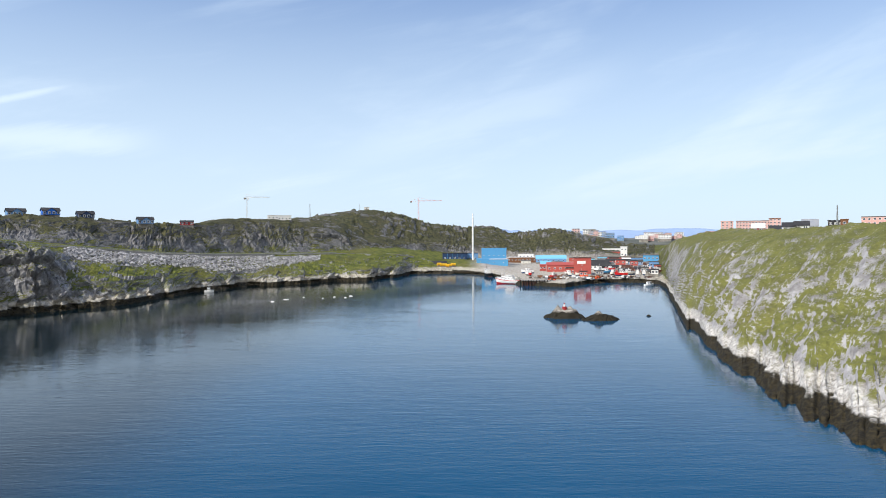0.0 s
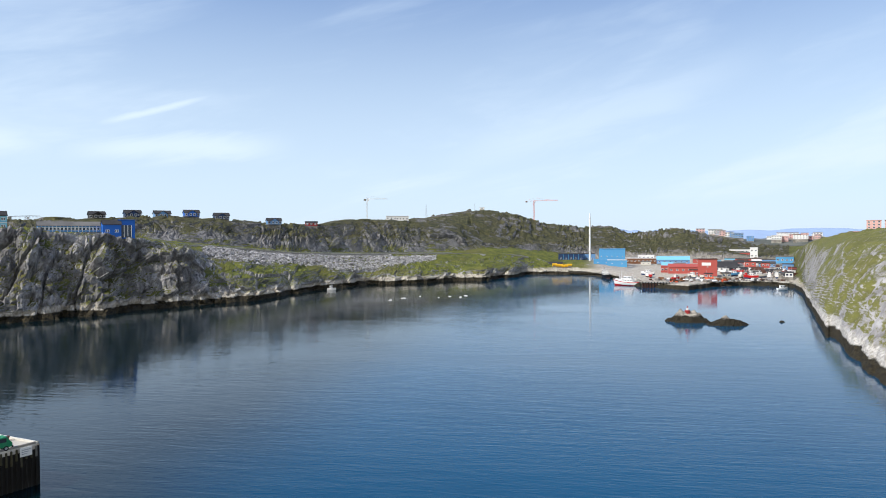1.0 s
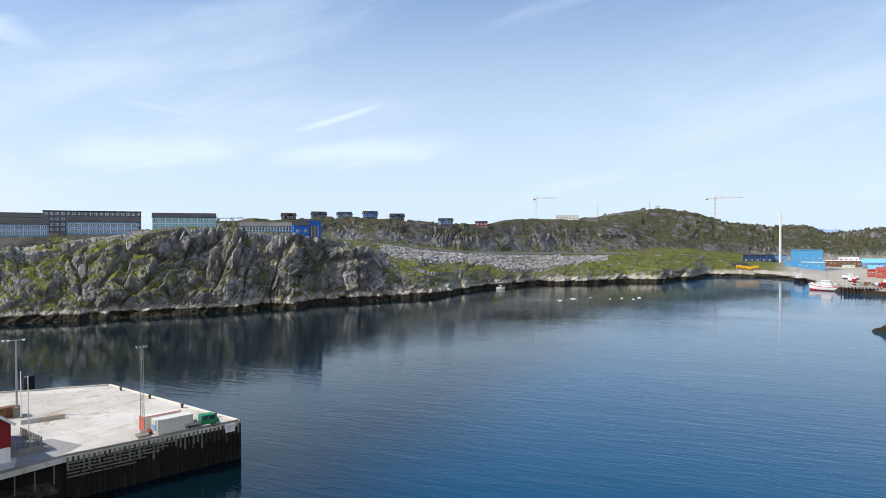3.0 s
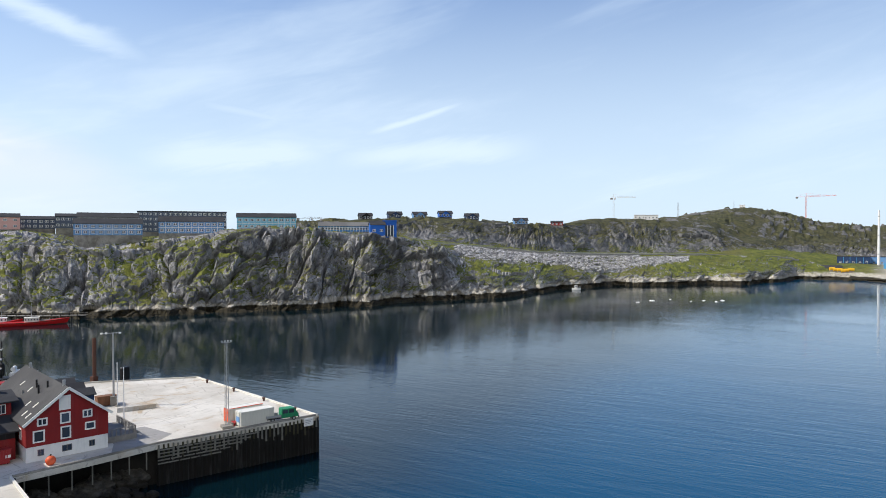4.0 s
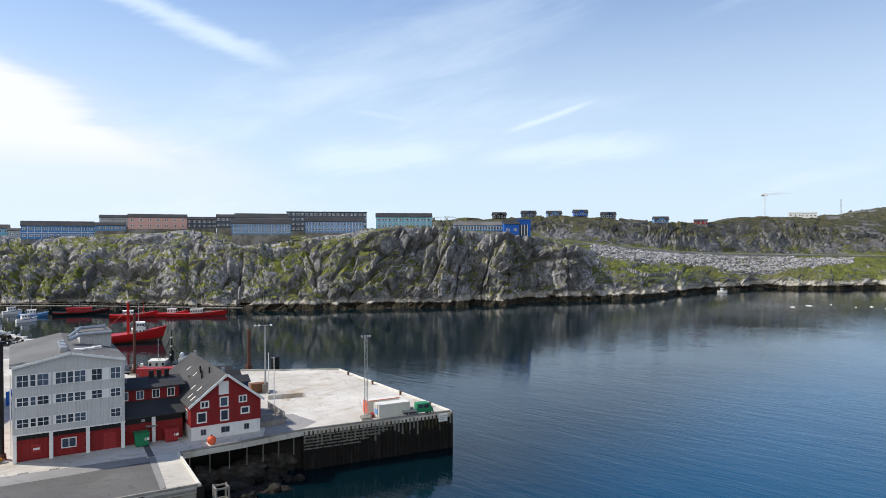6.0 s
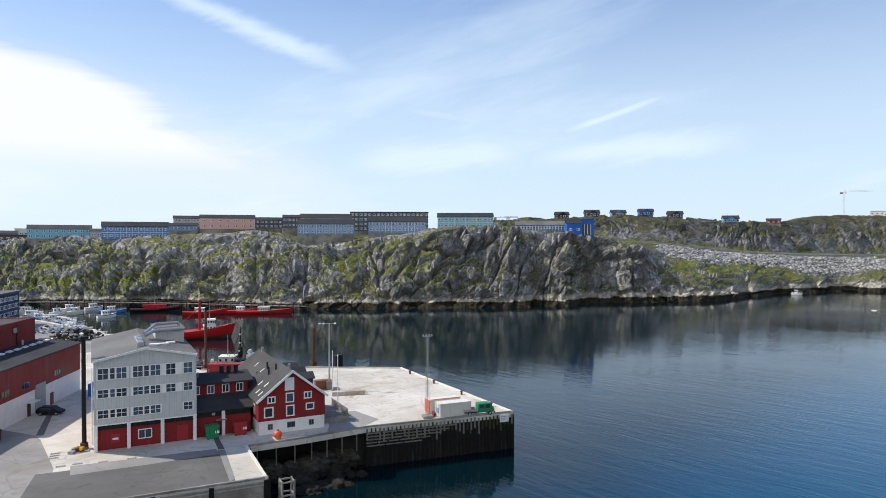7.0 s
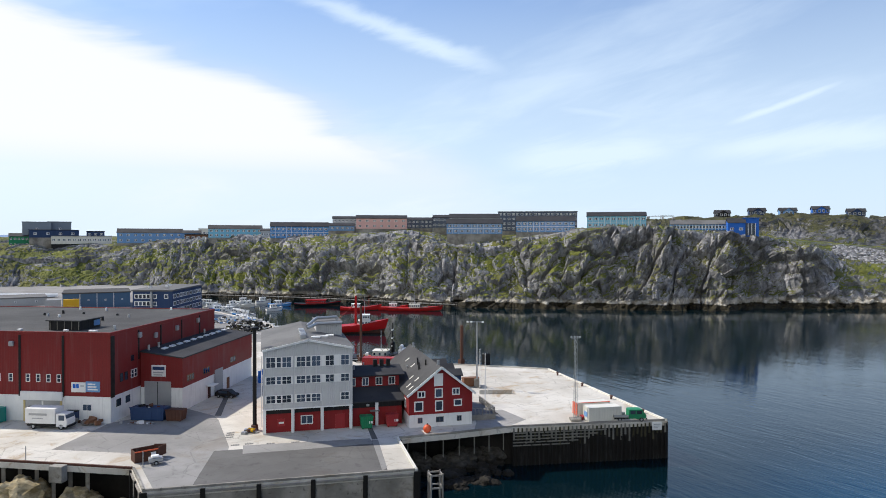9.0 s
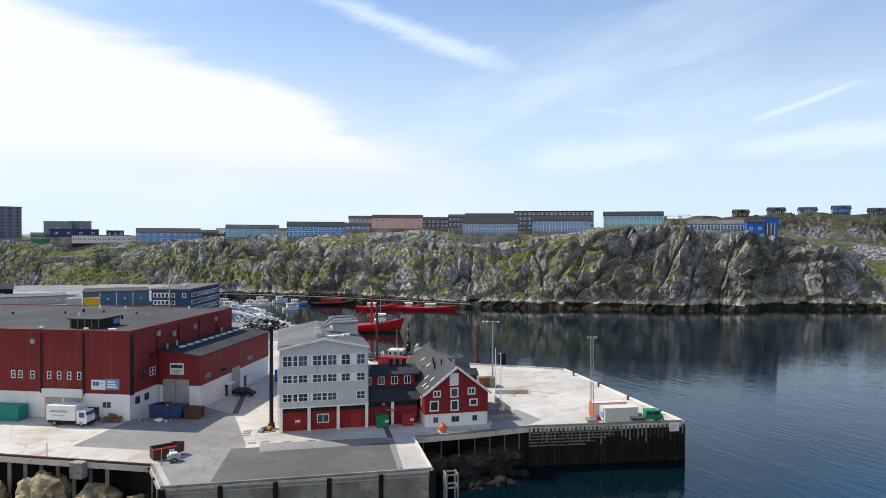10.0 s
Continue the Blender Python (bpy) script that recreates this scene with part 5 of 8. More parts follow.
for x, y in ((8.6, 3.5), (10.2, 6.0), (11.5, 9.0)):
    part("roof_light", box(x - 0.7, x + 0.7, y - 0.4, y + 0.4, GR - (x - 7.2) * 0.208 + 0.1, GR - (x - 7.2) * 0.208 + 0.4, bevel=0.05), "white", roof)
part("wall_pipe", rod((-0.2, 1.0, 1.0), (-0.2, 1.0, 12.5), 0.07), "white", gb)

# ---- link building between them ----
lk = thing("link_building", "low red link building with two dark roofs", "building", turn_at(-107.9, 30.8, DECK, 74) @ pose(14.45, 0, 0))
part("wall", box(0, 8.5, 1.2, 15, 0, 4.0), "redwood", lk)
part("fascia", box(0.02, 8.48, 1.08, 1.19, 3.1, 4.05), "black", lk)
for x in (4.15,):
    part("column", box(x - 0.25, x + 0.25, 0.7, 1.07, 0, 3.9), "white", lk)
bm = extrude_profile([(0.6, 4.0), (5.8, 5.5), (5.8, 5.7), (0.6, 4.2)], 0, 9.3)
part("lower_roof", bm, "roofdark", lk, "dark felt lower roof")
part("upper_wall", box(0.03, 8.9, 5.6, 14.5, 5.2, 7.6), "redwood", lk)
bm = extrude_profile([(5.0, 7.5), (9.8, 8.4), (15.0, 7.5), (15.0, 7.7), (9.8, 8.6), (5.0, 7.7)], 0, 9.8)
up = part("upper_roof", bm, "roofdark", lk, "dark felt upper roof")
for x in (0.6, 2.9, 5.3, 7.6):
    window(lk, x, 5.59, 5.95, 0.95, 1.2, 2, 1, bar=0.12)
for x in (5.2, 6.4, 7.6):
    part("flue", box(x - 0.35, x + 0.35, 9.0, 9.7, 8.2, 9.7, bevel=0.04), "black", up)
for x, y in ((1.2, 8), (3.2, 10)):
    part("flue", rod((x, y, 8), (x, y, 9.1), 0.15), "steel", up)
part("lamp", box(2.4, 2.9, 0.9, 1.08, 3.3, 3.7, bevel=0.05), "steel", lk)
part("awning", box(3.0, 4.6, 0.2, 1.1, 2.55, 2.65), "timber2", lk)

# ---- red gabled house ----
hs = thing("gabled_house", "dark red boarded house with white base and steep grey roof", "house", turn_at(-99.3, 52.8, DECK, 74))
W, D, HE, HR, HB = 11.0, 24.5, 5.6, 9.9, 2.15
part("wall", gable_wall(0, W, 0, D, HB, HE, HR), "redwood", hs)
part("base", box(0.06, W - 0.06, 0.06, D - 0.06, 0, HB), "white", hs, "white rendered base storey")
roof = part("roof", gable_roof(0, W, 0, D, HE, HR, 0.45, 0.2), "roof", hs, "grey felt roof with skylights and vents")
pitch = math.degrees(math.atan2(HR - HE, W / 2))
ln = math.hypot(HR - HE, W / 2) + 0.6
for s in (0, 1):
    m = pose(0 if s == 0 else W, -0.52, HE + 0.1, 0, -pitch if s == 0 else pitch, 0) @ (Matrix.Identity(4) if s == 0 else Matrix.Scale(-1, 4, (1, 0, 0)))
    part("bargeboard", box(-0.6, ln - 0.6, -0.04, 0.06, -0.22, 0.16), "white", hs, m=m)
for x in (0.12, W - 0.12):
    part("corner_board", box(x - 0.12, x + 0.12, -0.05, 0.05, HB, HE - 0.1), "redwood", hs)
for x, z, w_, h, c, r_ in ((5.05, 7.0, 1.15, 1.7, 1, 1), (5.1, 5.0, 1.0, 1.25, 1, 1), (5.15, 2.75, 1.0, 1.45, 1, 1), (2.1, 5.15, 0.95, 0.75, 2, 1), (8.1, 5.35, 0.95, 0.8, 2, 1),
                           (1.65, 2.85, 1.15, 1.35, 1, 1), (8.45, 3.45, 1.05, 0.8, 1, 1)):
    window(hs, x, -0.012, z, w_, h, c, r_, bar=0.2, pane_mat="white" if z > 6.5 else "glass")
for x, w_ in ((1.9, 0.7), (5.3, 1.2), (8.7, 0.7)):
    window(hs, x, 0.05, 0.75, w_, 0.8, 2, 1, bar=0.07, frame_mat="timber2")
for y in (3, 8):
    window(hs, -0.012, y, 3.0, 1.0, 1.3, 2, 1, turn=-90, bar=0.14)


def on_slope(x, y, up_, w_, l_, mat, name, sh=0.12):
    """A flat piece lying on the left roof slope."""
    m = pose(0, 0, HE + 0.2, 0, -pitch, 0) @ pose(x, y, 0)
    part(name, box(-w_ / 2, w_ / 2, -l_ / 2, l_ / 2, 0.0, sh, bevel=0.02), mat, roof, m=m)


for y, x in ((1.6, 0.9), (3.6, 0.9), (3.2, 2.6), (6.2, 2.2), (11.5, 4.0), (17, 4.2)):
    on_slope(x, y, 0, 1.0, 0.34, "cream", "skylight", 0.07)
for y, x, h in ((7.0, 4.2, 0.9), (8.4, 4.6, 0.9), (10.0, 4.8, 0.8), (11.6, 5.2, 0.8), (6.4, 5.6, 1.1), (12.5, 3.0, 0.6)):
    z = HE + x * (HR - HE) / (W / 2) * 0.78 + 0.1
    part("vent_pipe", rod((x * 0.78, y, z), (x * 0.78, y, z + h), 0.14), "black" if y < 12 else "steel", roof)
for i, y in enumerate((7.2, 12.4, 17.6)):
    bm = extrude_profile([(y - 1.3, HE - 0.6), (y + 1.3, HE - 0.6), (y + 1.3, HR - 2.7), (y, HR - 1.9), (y - 1.3, HR - 2.7)], W / 2 + 2.0, W - 0.2)
    dm = part("dormer", bm, "navy", hs, "dark clad roof dormer")
    bm = extrude_profile([(y - 1.5, HR - 2.8), (y, HR - 1.86), (y + 1.5, HR - 2.8), (y + 1.5, HR - 2.65), (y, HR - 1.7), (y - 1.5, HR - 2.65)], W / 2 + 1.7, W + 0.1)
    part("dormer_roof", bm, "roofdark", dm)
for y in (2, 22):
    part("chimney_pot", rod((W / 2, y, HR), (W / 2, y, HR + 0.9), 0.25), "steel", roof)
# fenced terrace beside it
tr = thing("timber_terrace", "greyed timber terrace with railings beside the house", "terrace", turn_at(-99.3, 52.8, DECK, 74) @ pose(11.3, 2.0, 0))
part("platform", box(0, 4.6, 0, 9, 0.0, 0.9), "timber2", tr)
for i in range(14):
    part("post", box(4.4, 4.55, 0.1 + 0.66 * i, 0.24 + 0.66 * i, 0.9, 2.0), "timber2", tr)
for i in range(7):
    part("post", box(0.2 + 0.66 * i, 0.32 + 0.66 * i, 0.05, 0.18, 0.9, 2.0), "timber2", tr)
for i in range(5):
    part("step", box(4.6 + 0.3 * i, 4.9 + 0.3 * i, 3, 5, 0, 0.85 - 0.17 * i), "timber2", tr)
part("rail", box(4.38, 4.57, 0.05, 9, 2.0, 2.1), "timber2", tr)
part("rail", box(0.05, 4.36, 0.02, 0.2, 2.0, 2.1), "timber2", tr)

# ---- buildings on the ridge and the hills ----
def facing(az0, az1, r, z, yaw=None):
    """Pose and width of a front that spans two azimuths at distance r; it looks at the harbour."""
    mid = (az0 + az1) / 2
    a = yaw if yaw is not None else mid
    off = radians(mid - a)
    width = 2 * r * math.tan(radians(abs(az0 - az1)) / 2) / max(0.5, math.cos(off))
    x, y, _ = at(mid, r, 0)
    c = Matrix.Translation((x, y, z)) @ Matrix.Rotation(radians(a), 4, "Z")
    return c, width


def apartment(az0, az1, r, slope, height, wall, roof_mat, floors, bays, label, roof="gable", plinth=0.0, depth=11.0, yaw=None,
              win=(1.5, 1.2), plinth_mat="wallconc", name="apartment_block", rise=2.2, twin=True, top=1.0, cat="building", frame_mat="white", accent=None):
    """A long block seen from its front: walls, plinth, roof and each window."""
    mid = (az0 + az1) / 2
    if mid > 33 and slope > -0.03:                                              # never in front of the brow of the cliff
        edge_r = float((along(np.array([mid]), SHORE) + along(np.array([mid]), BROW_BACK))[0]) + 6
        if r < edge_r:
            height, plinth, r = height * edge_r / r, plinth * edge_r / r, edge_r
    z = EYE[2] + r * slope
    m, w_ = facing(az0, az1, r, z, yaw)
    b = thing(name, label, cat, m, group="blocks on the ridge" if name == "apartment_block" else "")
    x0, x1 = -w_ / 2, w_ / 2
    part("foundation", box(x0 + 0.1, x1 - 0.1, 0.1, depth - 0.1, -9, plinth), plinth_mat, b)
    wallh = height - (rise if roof == "gable" else 0)
    if roof == "gable":
        prof = [(0, plinth), (depth, plinth), (depth, wallh), (depth / 2, height - 0.15), (0, wallh)]
        bm = extrude_profile(prof, x0, x1)
        part("wall", bm, wall, b)
        part("roof", gable_roof(x0, x1, 0, depth, wallh, height, 0.4, 0.25, along_y=False), roof_mat, b)
    else:
        part("wall", box(x0, x1, 0, depth, plinth, wallh), wall, b)
        part("roof", box(x0 - 0.3, x1 + 0.3, -0.3, depth + 0.3, wallh, wallh + 0.5), roof_mat, b)
    fh = (wallh - plinth) / floors
    pitch_ = w_ / bays
    for f in range(floors):
        for i in range(bays):
            cx = x0 + pitch_ * (i + 0.5)
            zz = plinth + fh * f + (fh - win[1]) * 0.55
            if twin:
                for s in (-1, 1):
                    window(b, cx + s * win[0] * 0.34, -0.012, zz, win[0] * 0.42, win[1], 1, 1, bar=0.22, frame_mat=frame_mat)
            else:
                window(b, cx, -0.012, zz, win[0], win[1], 1, 1, bar=0.2, frame_mat=frame_mat)
    if accent:
        for i in range(bays):
            cx = x0 + pitch_ * (i + 1)
            if i < bays - 1:
                part("wall_rib", box(cx - 0.14, cx + 0.14, -0.10, -0.004, plinth, wallh), accent, b)
        for f in range(floors - 1):
            part("floor_band", box(x0, x1, -0.08, -0.004, plinth + fh * (f + 1) - 0.15, plinth + fh * (f + 1) + 0.2), accent, b)
    for y in (depth * 0.3, depth * 0.7):
        for x, s in ((x0 - 0.012, -90), (x1 + 0.012, 90)):
            window(b, x, y, plinth + fh * 0.3, 1.2, 1.2, 1, 1, turn=s, bar=0.2, frame_mat=frame_mat)
    return b


apartment(58.85, 54.15, 452, -0.0040, 15.5, "slate", "roofdark", 2, 9, "blue grey terraced apartment block on a tall concrete base", plinth=5.4, accent="white", rise=3.2)
apartment(53.0, 48.15, 456, 0.0035, 13.8, "slate", "roofdark", 2, 10, "blue grey terraced apartment block on a concrete base", plinth=3.2, accent="white", rise=3.2)
apartment(54.5, 47.95, 530, 0.0125, 14.6, "ink", "roofdark", 4, 18, "long dark apartment block with rows of windows", roof="flat", accent=None)
apartment(58.6, 54.4, 505, 0.0150, 11.4, "steel", "roofdark", 2, 9, "dark roofed apartment block behind another", rise=3.0)
apartment(47.15, 42.45, 452, 0.0160, 10.6, "sky", "roofdark", 2, 10, "light blue apartment block with white window bands", accent="white", rise=2.6, yaw=47.0)
apartment(66.45, 62.2, 525, 0.0150, 10.5, "pink", "roofdark", 2, 7, "faded pink apartment block with dark balconies", rise=2.4, accent=None)
apartment(62.2, 60.0, 540, 0.0160, 8.6, "ink", "roofdark", 2, 6, "dark blue apartment block", rise=2.0)
apartment(60.0, 58.3, 530, 0.0170, 10.0, "ink", "roofdark", 2, 5, "dark blue apartment block", rise=2.0)
apartment(68.4, 66.4, 560, 0.0180, 8.5, "steel", "roofdark", 2, 6, "grey apartment block behind a rock knoll", rise=2.0)
apartment(69.0, 66.6, 545, 0.0120, 6.0, "slate", "roofdark", 1, 6, "low grey blue block among rocks", rise=2.0)
apartment(73.45, 68.75, 505, 0.0010, 11.6, "blue", "roofdark", 2, 11, "blue apartment block with white window bands", accent="white", rise=3.0)
apartment(78.25, 74.1, 510, 0.0015, 8.9, "sky", "roof", 2, 10, "pale blue grey apartment block", rise=2.6, accent=None)
apartment(74.2, 73.4, 520, 0.0010, 7.0, "steel", "roof", 1, 2, "small grey block between two others", rise=1.5)
apartment(84.85, 80.2, 520, -0.0060, 10.0, "slate", "roof", 2, 9, "slate blue apartment block with grey roof", rise=3.0, yaw=80)
apartment(80.2, 78.8, 560, -0.0020, 7.4, "slate", "roof", 1, 3, "small grey blue block", rise=2)
apartment(80.0, 78.0, 545, -0.0030, 4.6, "brown", "roofdark", 1, 5, "long low dark hall", roof="flat", name="low_hall")
apartment(79.0, 77.9, 600, 0.0010, 7.5, "cream", "cream", 1, 4, "cream hall behind the ridge", roof="flat", name="low_hall")
apartment(89.2, 85.2, 500, -0.0085, 5.6, "cream", "rooflight", 1, 12, "long low cream hall on a dark base", roof="flat", name="low_hall", plinth_mat="black", plinth=0.6)
apartment(91.8, 88.9, 520, -0.0115, 9.2, "greenp", "roof", 2, 12, "green hall with many small windows", rise=2.2, name="low_hall", twin=False, win=(1.0, 1.0))
apartment(91.0, 89.2, 600, 0.002, 11.0, "mist", "mist", 1, 1, "dark grey block behind the green hall", roof="flat")
apartment(89.4, 87.9, 610, 0.002, 11.5, "mist", "mist", 1, 1, "dark grey block behind the green hall", roof="flat")
apartment(90.6, 87.4, 560, 0.001, 5.2, "navy", "roofdark", 1, 4, "low dark block with orange trim", roof="flat")
apartment(86.9, 85.7, 620, 0.001, 5.0, "navy", "roofdark", 1, 3, "small dark block on the far ridge", roof="flat")
apartment(93.0, 92.0, 590, -0.014, 5.5, "blue", "roof", 1, 4, "small blue house on the slope", rise=2.0, name="low_hall")
apartment(95.2, 92.35, 640, -0.0005, 24.5, "plum", "roofdark", 9, 6, "tall dark grey apartment tower", roof="flat", name="apartment_tower", twin=False, win=(2.6, 1.2), frame_mat="roofdark")

# long low school-like hall with a vivid blue wing
apartment(40.6, 36.3, 456, 0.0130, 6.2, "blue", "rooflight", 1, 18, "long low white and blue hall with a gable end", rise=2.4, name="long_hall", accent="white", yaw=43, twin=False, win=(1.1, 1.3), depth=9)
apartment(36.35, 35.1, 450, 0.0042, 11.2, "vivid", "roofdark", 1, 2, "vivid blue hall wing", rise=2.6, name="hall_wing", depth=9, yaw=43)
wing = apartment(35.3, 34.15, 448, 0.0042, 11.0, "vivid", "vivid", 1, 1, "vivid blue portal frame beside the hall", roof="flat", name="hall_wing", depth=6)
for i in range(4):
    part("mullion", box(-3.6 + 2.0 * i, -3.2 + 2.0 * i, -0.25, -0.005, 0.8, 8.2), "white", wing)
    if i < 3:
        part("pane", box(-3.15 + 2.0 * i, -1.65 + 2.0 * i, -0.10, -0.004, 0.8, 8.2), "glass", wing)


def cabin(az, slope, r, wall, w_=13.0, h=7.4, label="dark timber house with a low gable on the skyline", yaw=10.0):
    """A small house with a porch gable, on posts."""
    z = min(EYE[2] + r * slope, land_z(az, r) + 4.0)
    x, y, _ = at(az, r, 0)
    b = thing("house", label, "house", Matrix.Translation((x, y, z)) @ Matrix.Rotation(radians(az + yaw), 4, "Z"), group="houses on the skyline")
    part("foundation", box(-w_ / 2 + 0.3, w_ / 2 - 0.3, 0.3, 8.7, -8, 0.7), "wallconc", b)
    bm = extrude_profile([(0, 0.7), (9, 0.7), (9, h * 0.62), (4.5, h - 0.1), (0, h * 0.62)], -w_ / 2, w_ / 2)
    part("wall", bm, wall, b)
    part("roof", gable_roof(-w_ / 2, w_ / 2, 0, 9, h * 0.62, h, 0.6, 0.3, along_y=False), "roofdark", b)
    part("porch", gable_wall(-3.4, 3.4, -1.6, 1, 0.7, h * 0.60, h * 0.95), wall, b)
    part("porch_roof", gable_roof(-3.4, 3.4, -1.6, 3.5, h * 0.60, h * 0.95, 0.5, 0.25), "roofdark", b)
    for x0 in (-1.6, 1.6, -5.0, 5.0):
        window(b, x0, -1.62 if abs(x0) < 3 else -0.012, 1.6, 1.5, 1.7, 1, 1, bar=0.22)
    part("terrace", box(-w_ / 2 - 2, -3.6, -2.6, 0, 0.4, 0.7), "timber2", b)
    for i in range(5):
        part("post", box(-w_ / 2 - 1.9 + 1.1 * i, -w_ / 2 - 1.75 + 1.1 * i, -2.6, -2.45, -5, 1.7), "timber2", b)
    return b


for az_, s_, wl in ((36.7, .0300, "black"), (34.25, .0322, "navy"), (32.15, .0318, "slate"), (30.0, .0334, "vivid"), (27.75, .0296, "navy"), (23.65, .0248, "slate")):
    cabin(az_, s_, 632 if az_ > 30 else 650, wl, 12.8 if wl != "black" else 12.0, 6.6, {"black": "black timber house with a white porch gable on the skyline", "navy": "dark blue timber house with a white porch gable on the skyline",
          "slate": "grey blue timber house with a white porch gable on the skyline", "vivid": "bright blue timber house with a white porch gable on the skyline"}[wl])
apartment(21.2, 20.2, 690, 0.0215, 4.5, "reddoor", "roofdark", 1, 3, "low red hut on the skyline", name="hut", rise=1.5)
apartment(14.5, 13.6, 900, 0.0285, 6.0, "white", "white", 1, 3, "white block half hidden by the hill", roof="flat", name="low_hall", twin=False)
apartment(13.7, 12.6, 900, 0.0268, 7.2, "white", "white", 1, 4, "white block half hidden by the hill", roof="flat", name="low_hall", twin=False)

# right-hand hill
apartment(-22.3, -23.2, 760, 0.0095, 8.0, "pink", "pink", 3, 3, "pale pink apartment tower on the hill", roof="flat", twin=False, win=(1.4, 1.2))
apartment(-23.4, -26.0, 780, 0.0085, 9.0, "pink", "brown", 3, 12, "long pink apartment block on the hill", roof="flat", twin=False, win=(1.4, 1.2))
apartment(-25.7, -26.5, 760, 0.0085, 11.0, "pink", "brown", 4, 3, "pink stair tower of a hill block", roof="flat", twin=False, win=(1.4, 1.2))
for a0, a1, s_, wl, lb in ((-24.5, -25.4, .0050, "reddoor", "small red timber house on the hillside"), (-25.7, -26.5, .0020, "sky", "small pale blue timber house on the hillside"), (-26.6, -27.5, .0060, "white", "small white timber house on the hillside"), (-27.4, -28.4, .0075, "white", "small white timber house on the hillside")):
    apartment(a0, a1, 405, s_, 4.6, wl, "roofdark" if wl != "reddoor" else "white", 1, 2, lb, name="hill_house", rise=2.2, depth=8, cat="house")
apartment(-27.9, -29.0, 700, 0.0100, 8.0, "steel", "steel", 1, 2, "grey blue hall behind the hill", roof="gable", name="low_hall", rise=6)
apartment(-29.6, -30.6, 640, 0.0110, 5.0, "roofdark", "roofdark", 1, 3, "dark flat hall behind the hill", roof="flat", name="low_hall")
apartment(-31.7, -34.6, 600, 0.0120, 6.4, "pink", "rooflight", 2, 9, "long pink apartment block with pale roof edge", roof="flat", twin=False, win=(1.4, 1.2))
apartment(-30.4, -30.9, 560, 0.0110, 5.0, "brown", "brown", 1, 1, "small brown hut by the mast", roof="flat", name="hut", twin=False)


def mast(az, r, slope, height, width, mat, label, name="radio_mast"):
    """A square lattice mast."""
    z = EYE[2] + r * slope
    x, y, _ = at(az, r, 0)
    b = thing(name, label, "mast", pose(x, y, z))
    for sx in (-1, 1):
        for sy in (-1, 1):
            part("leg", rod((sx * width / 2, sy * width / 2, -6), (sx * width / 4, sy * width / 4, height), 0.12, 0.08, 5), mat, b)
    n = int(height / max(width, 1.5))
    bm = bmesh.new()
    for i in range(n):
        z0, z1 = height * i / n, height * (i + 1) / n
        k0, k1 = width / 2 * (1 - 0.5 * i / n), width / 2 * (1 - 0.5 * (i + 1) / n)
        s = 1 if i % 2 else -1
        rod((-k0 * s, -k0, z0), (k1 * s, -k1, z1), 0.05, 0.05, 4, bm)
        rod((k0, -k0 * s, z0), (k1, k1 * s, z1), 0.05, 0.05, 4, bm)
    part("bracing", bm, mat, b)
    return b


def tower_crane(az, r, slope, height, jib, counter, mat, yaw, label):
    """A tower crane: mast, cab, jib and counter-jib with ties."""
    z = EYE[2] + r * slope
    x, y, _ = at(az, r, 0)
    b = thing("tower_crane", label, "crane", pose(x, y, z, 0, 0, az + yaw))
    bm = bmesh.new()
    n = int(height / 2.6)
    for sx in (-.8, .8):
        for sy in (-.8, .8):
            rod((sx, sy, -8), (sx, sy, height), 0.10, 0.10, 4, bm)
    for i in range(n):
        s = 1 if i % 2 else -1
        rod((-.8 * s, -.8, height * i / n), (.8 * s, -.8, height * (i + 1) / n), 0.1, 0.1, 4, bm)
    part("mast", bm, mat, b)
    bm = bmesh.new()
    rod((-counter, 0, height), (jib, 0, height), 0.16, 0.14, 5, bm)
    rod((-2, 0, height + 1.5), (jib, 0, height + 1.1), 0.10, 0.09, 5, bm)
    for i in range(int(jib / 3)):
        rod((3 * i, 0, height), (3 * i + 1.5, 0, height + 1.3), 0.1, 0.1, 4, bm)
        rod((3 * i + 1.5, 0, height + 1.3), (3 * i + 3, 0, height), 0.1, 0.1, 4, bm)
    part("jib", bm, mat, b)
    bm = bmesh.new()
    peak = height * 0.16
    rod((0, 0, height), (0, 0, height + peak), 0.25, 0.15, 5, bm)
    rod((0, 0, height + peak), (jib * 0.7, 0, height + 1.2), 0.06, 0.06, 4, bm)
    rod((0, 0, height + peak), (-counter, 0, height), 0.06, 0.06, 4, bm)
    part("tie", bm, mat, b)
    part("counterweight", box(-counter, -counter + 3, -0.9, 0.9, height - 2.2, height - 0.1), "wallconc", b)
    part("cab", box(0.9, 2.6, -0.9, 0.9, height - 2.2, height - 0.2, bevel=0.1), "white", b)
    return b


tower_crane(16.1, 900, 0.028, 29, 28, 4, "cream", -2, "rusty tower crane behind the ridge")
tower_crane(2.05, 1150, 0.0260, 34, 40, 14, "orange", -8, "rust coloured tower crane behind the hill")
tower_crane(41.3, 760, 0.0200, 9.4, 13, 15, "rust", 10, "small tower crane behind the ridge")
mast(11.1, 1000, 0.0300, 22, 2.2, "steel", "grey lattice radio mast on the ridge")
mast(7.0, 1080, 0.0430, 10, 0.8, "steel", "thin aerial on the hilltop")
mast(-30.2, 400, 0.0110, 11, 0.7, "steel", "thin grey lattice mast on the hill")
apartment(6.6, 6.2, 1115, 0.0440, 3.0, "white", "white", 1, 1, "tiny white hut on the hilltop", roof="flat", name="hut", twin=False)

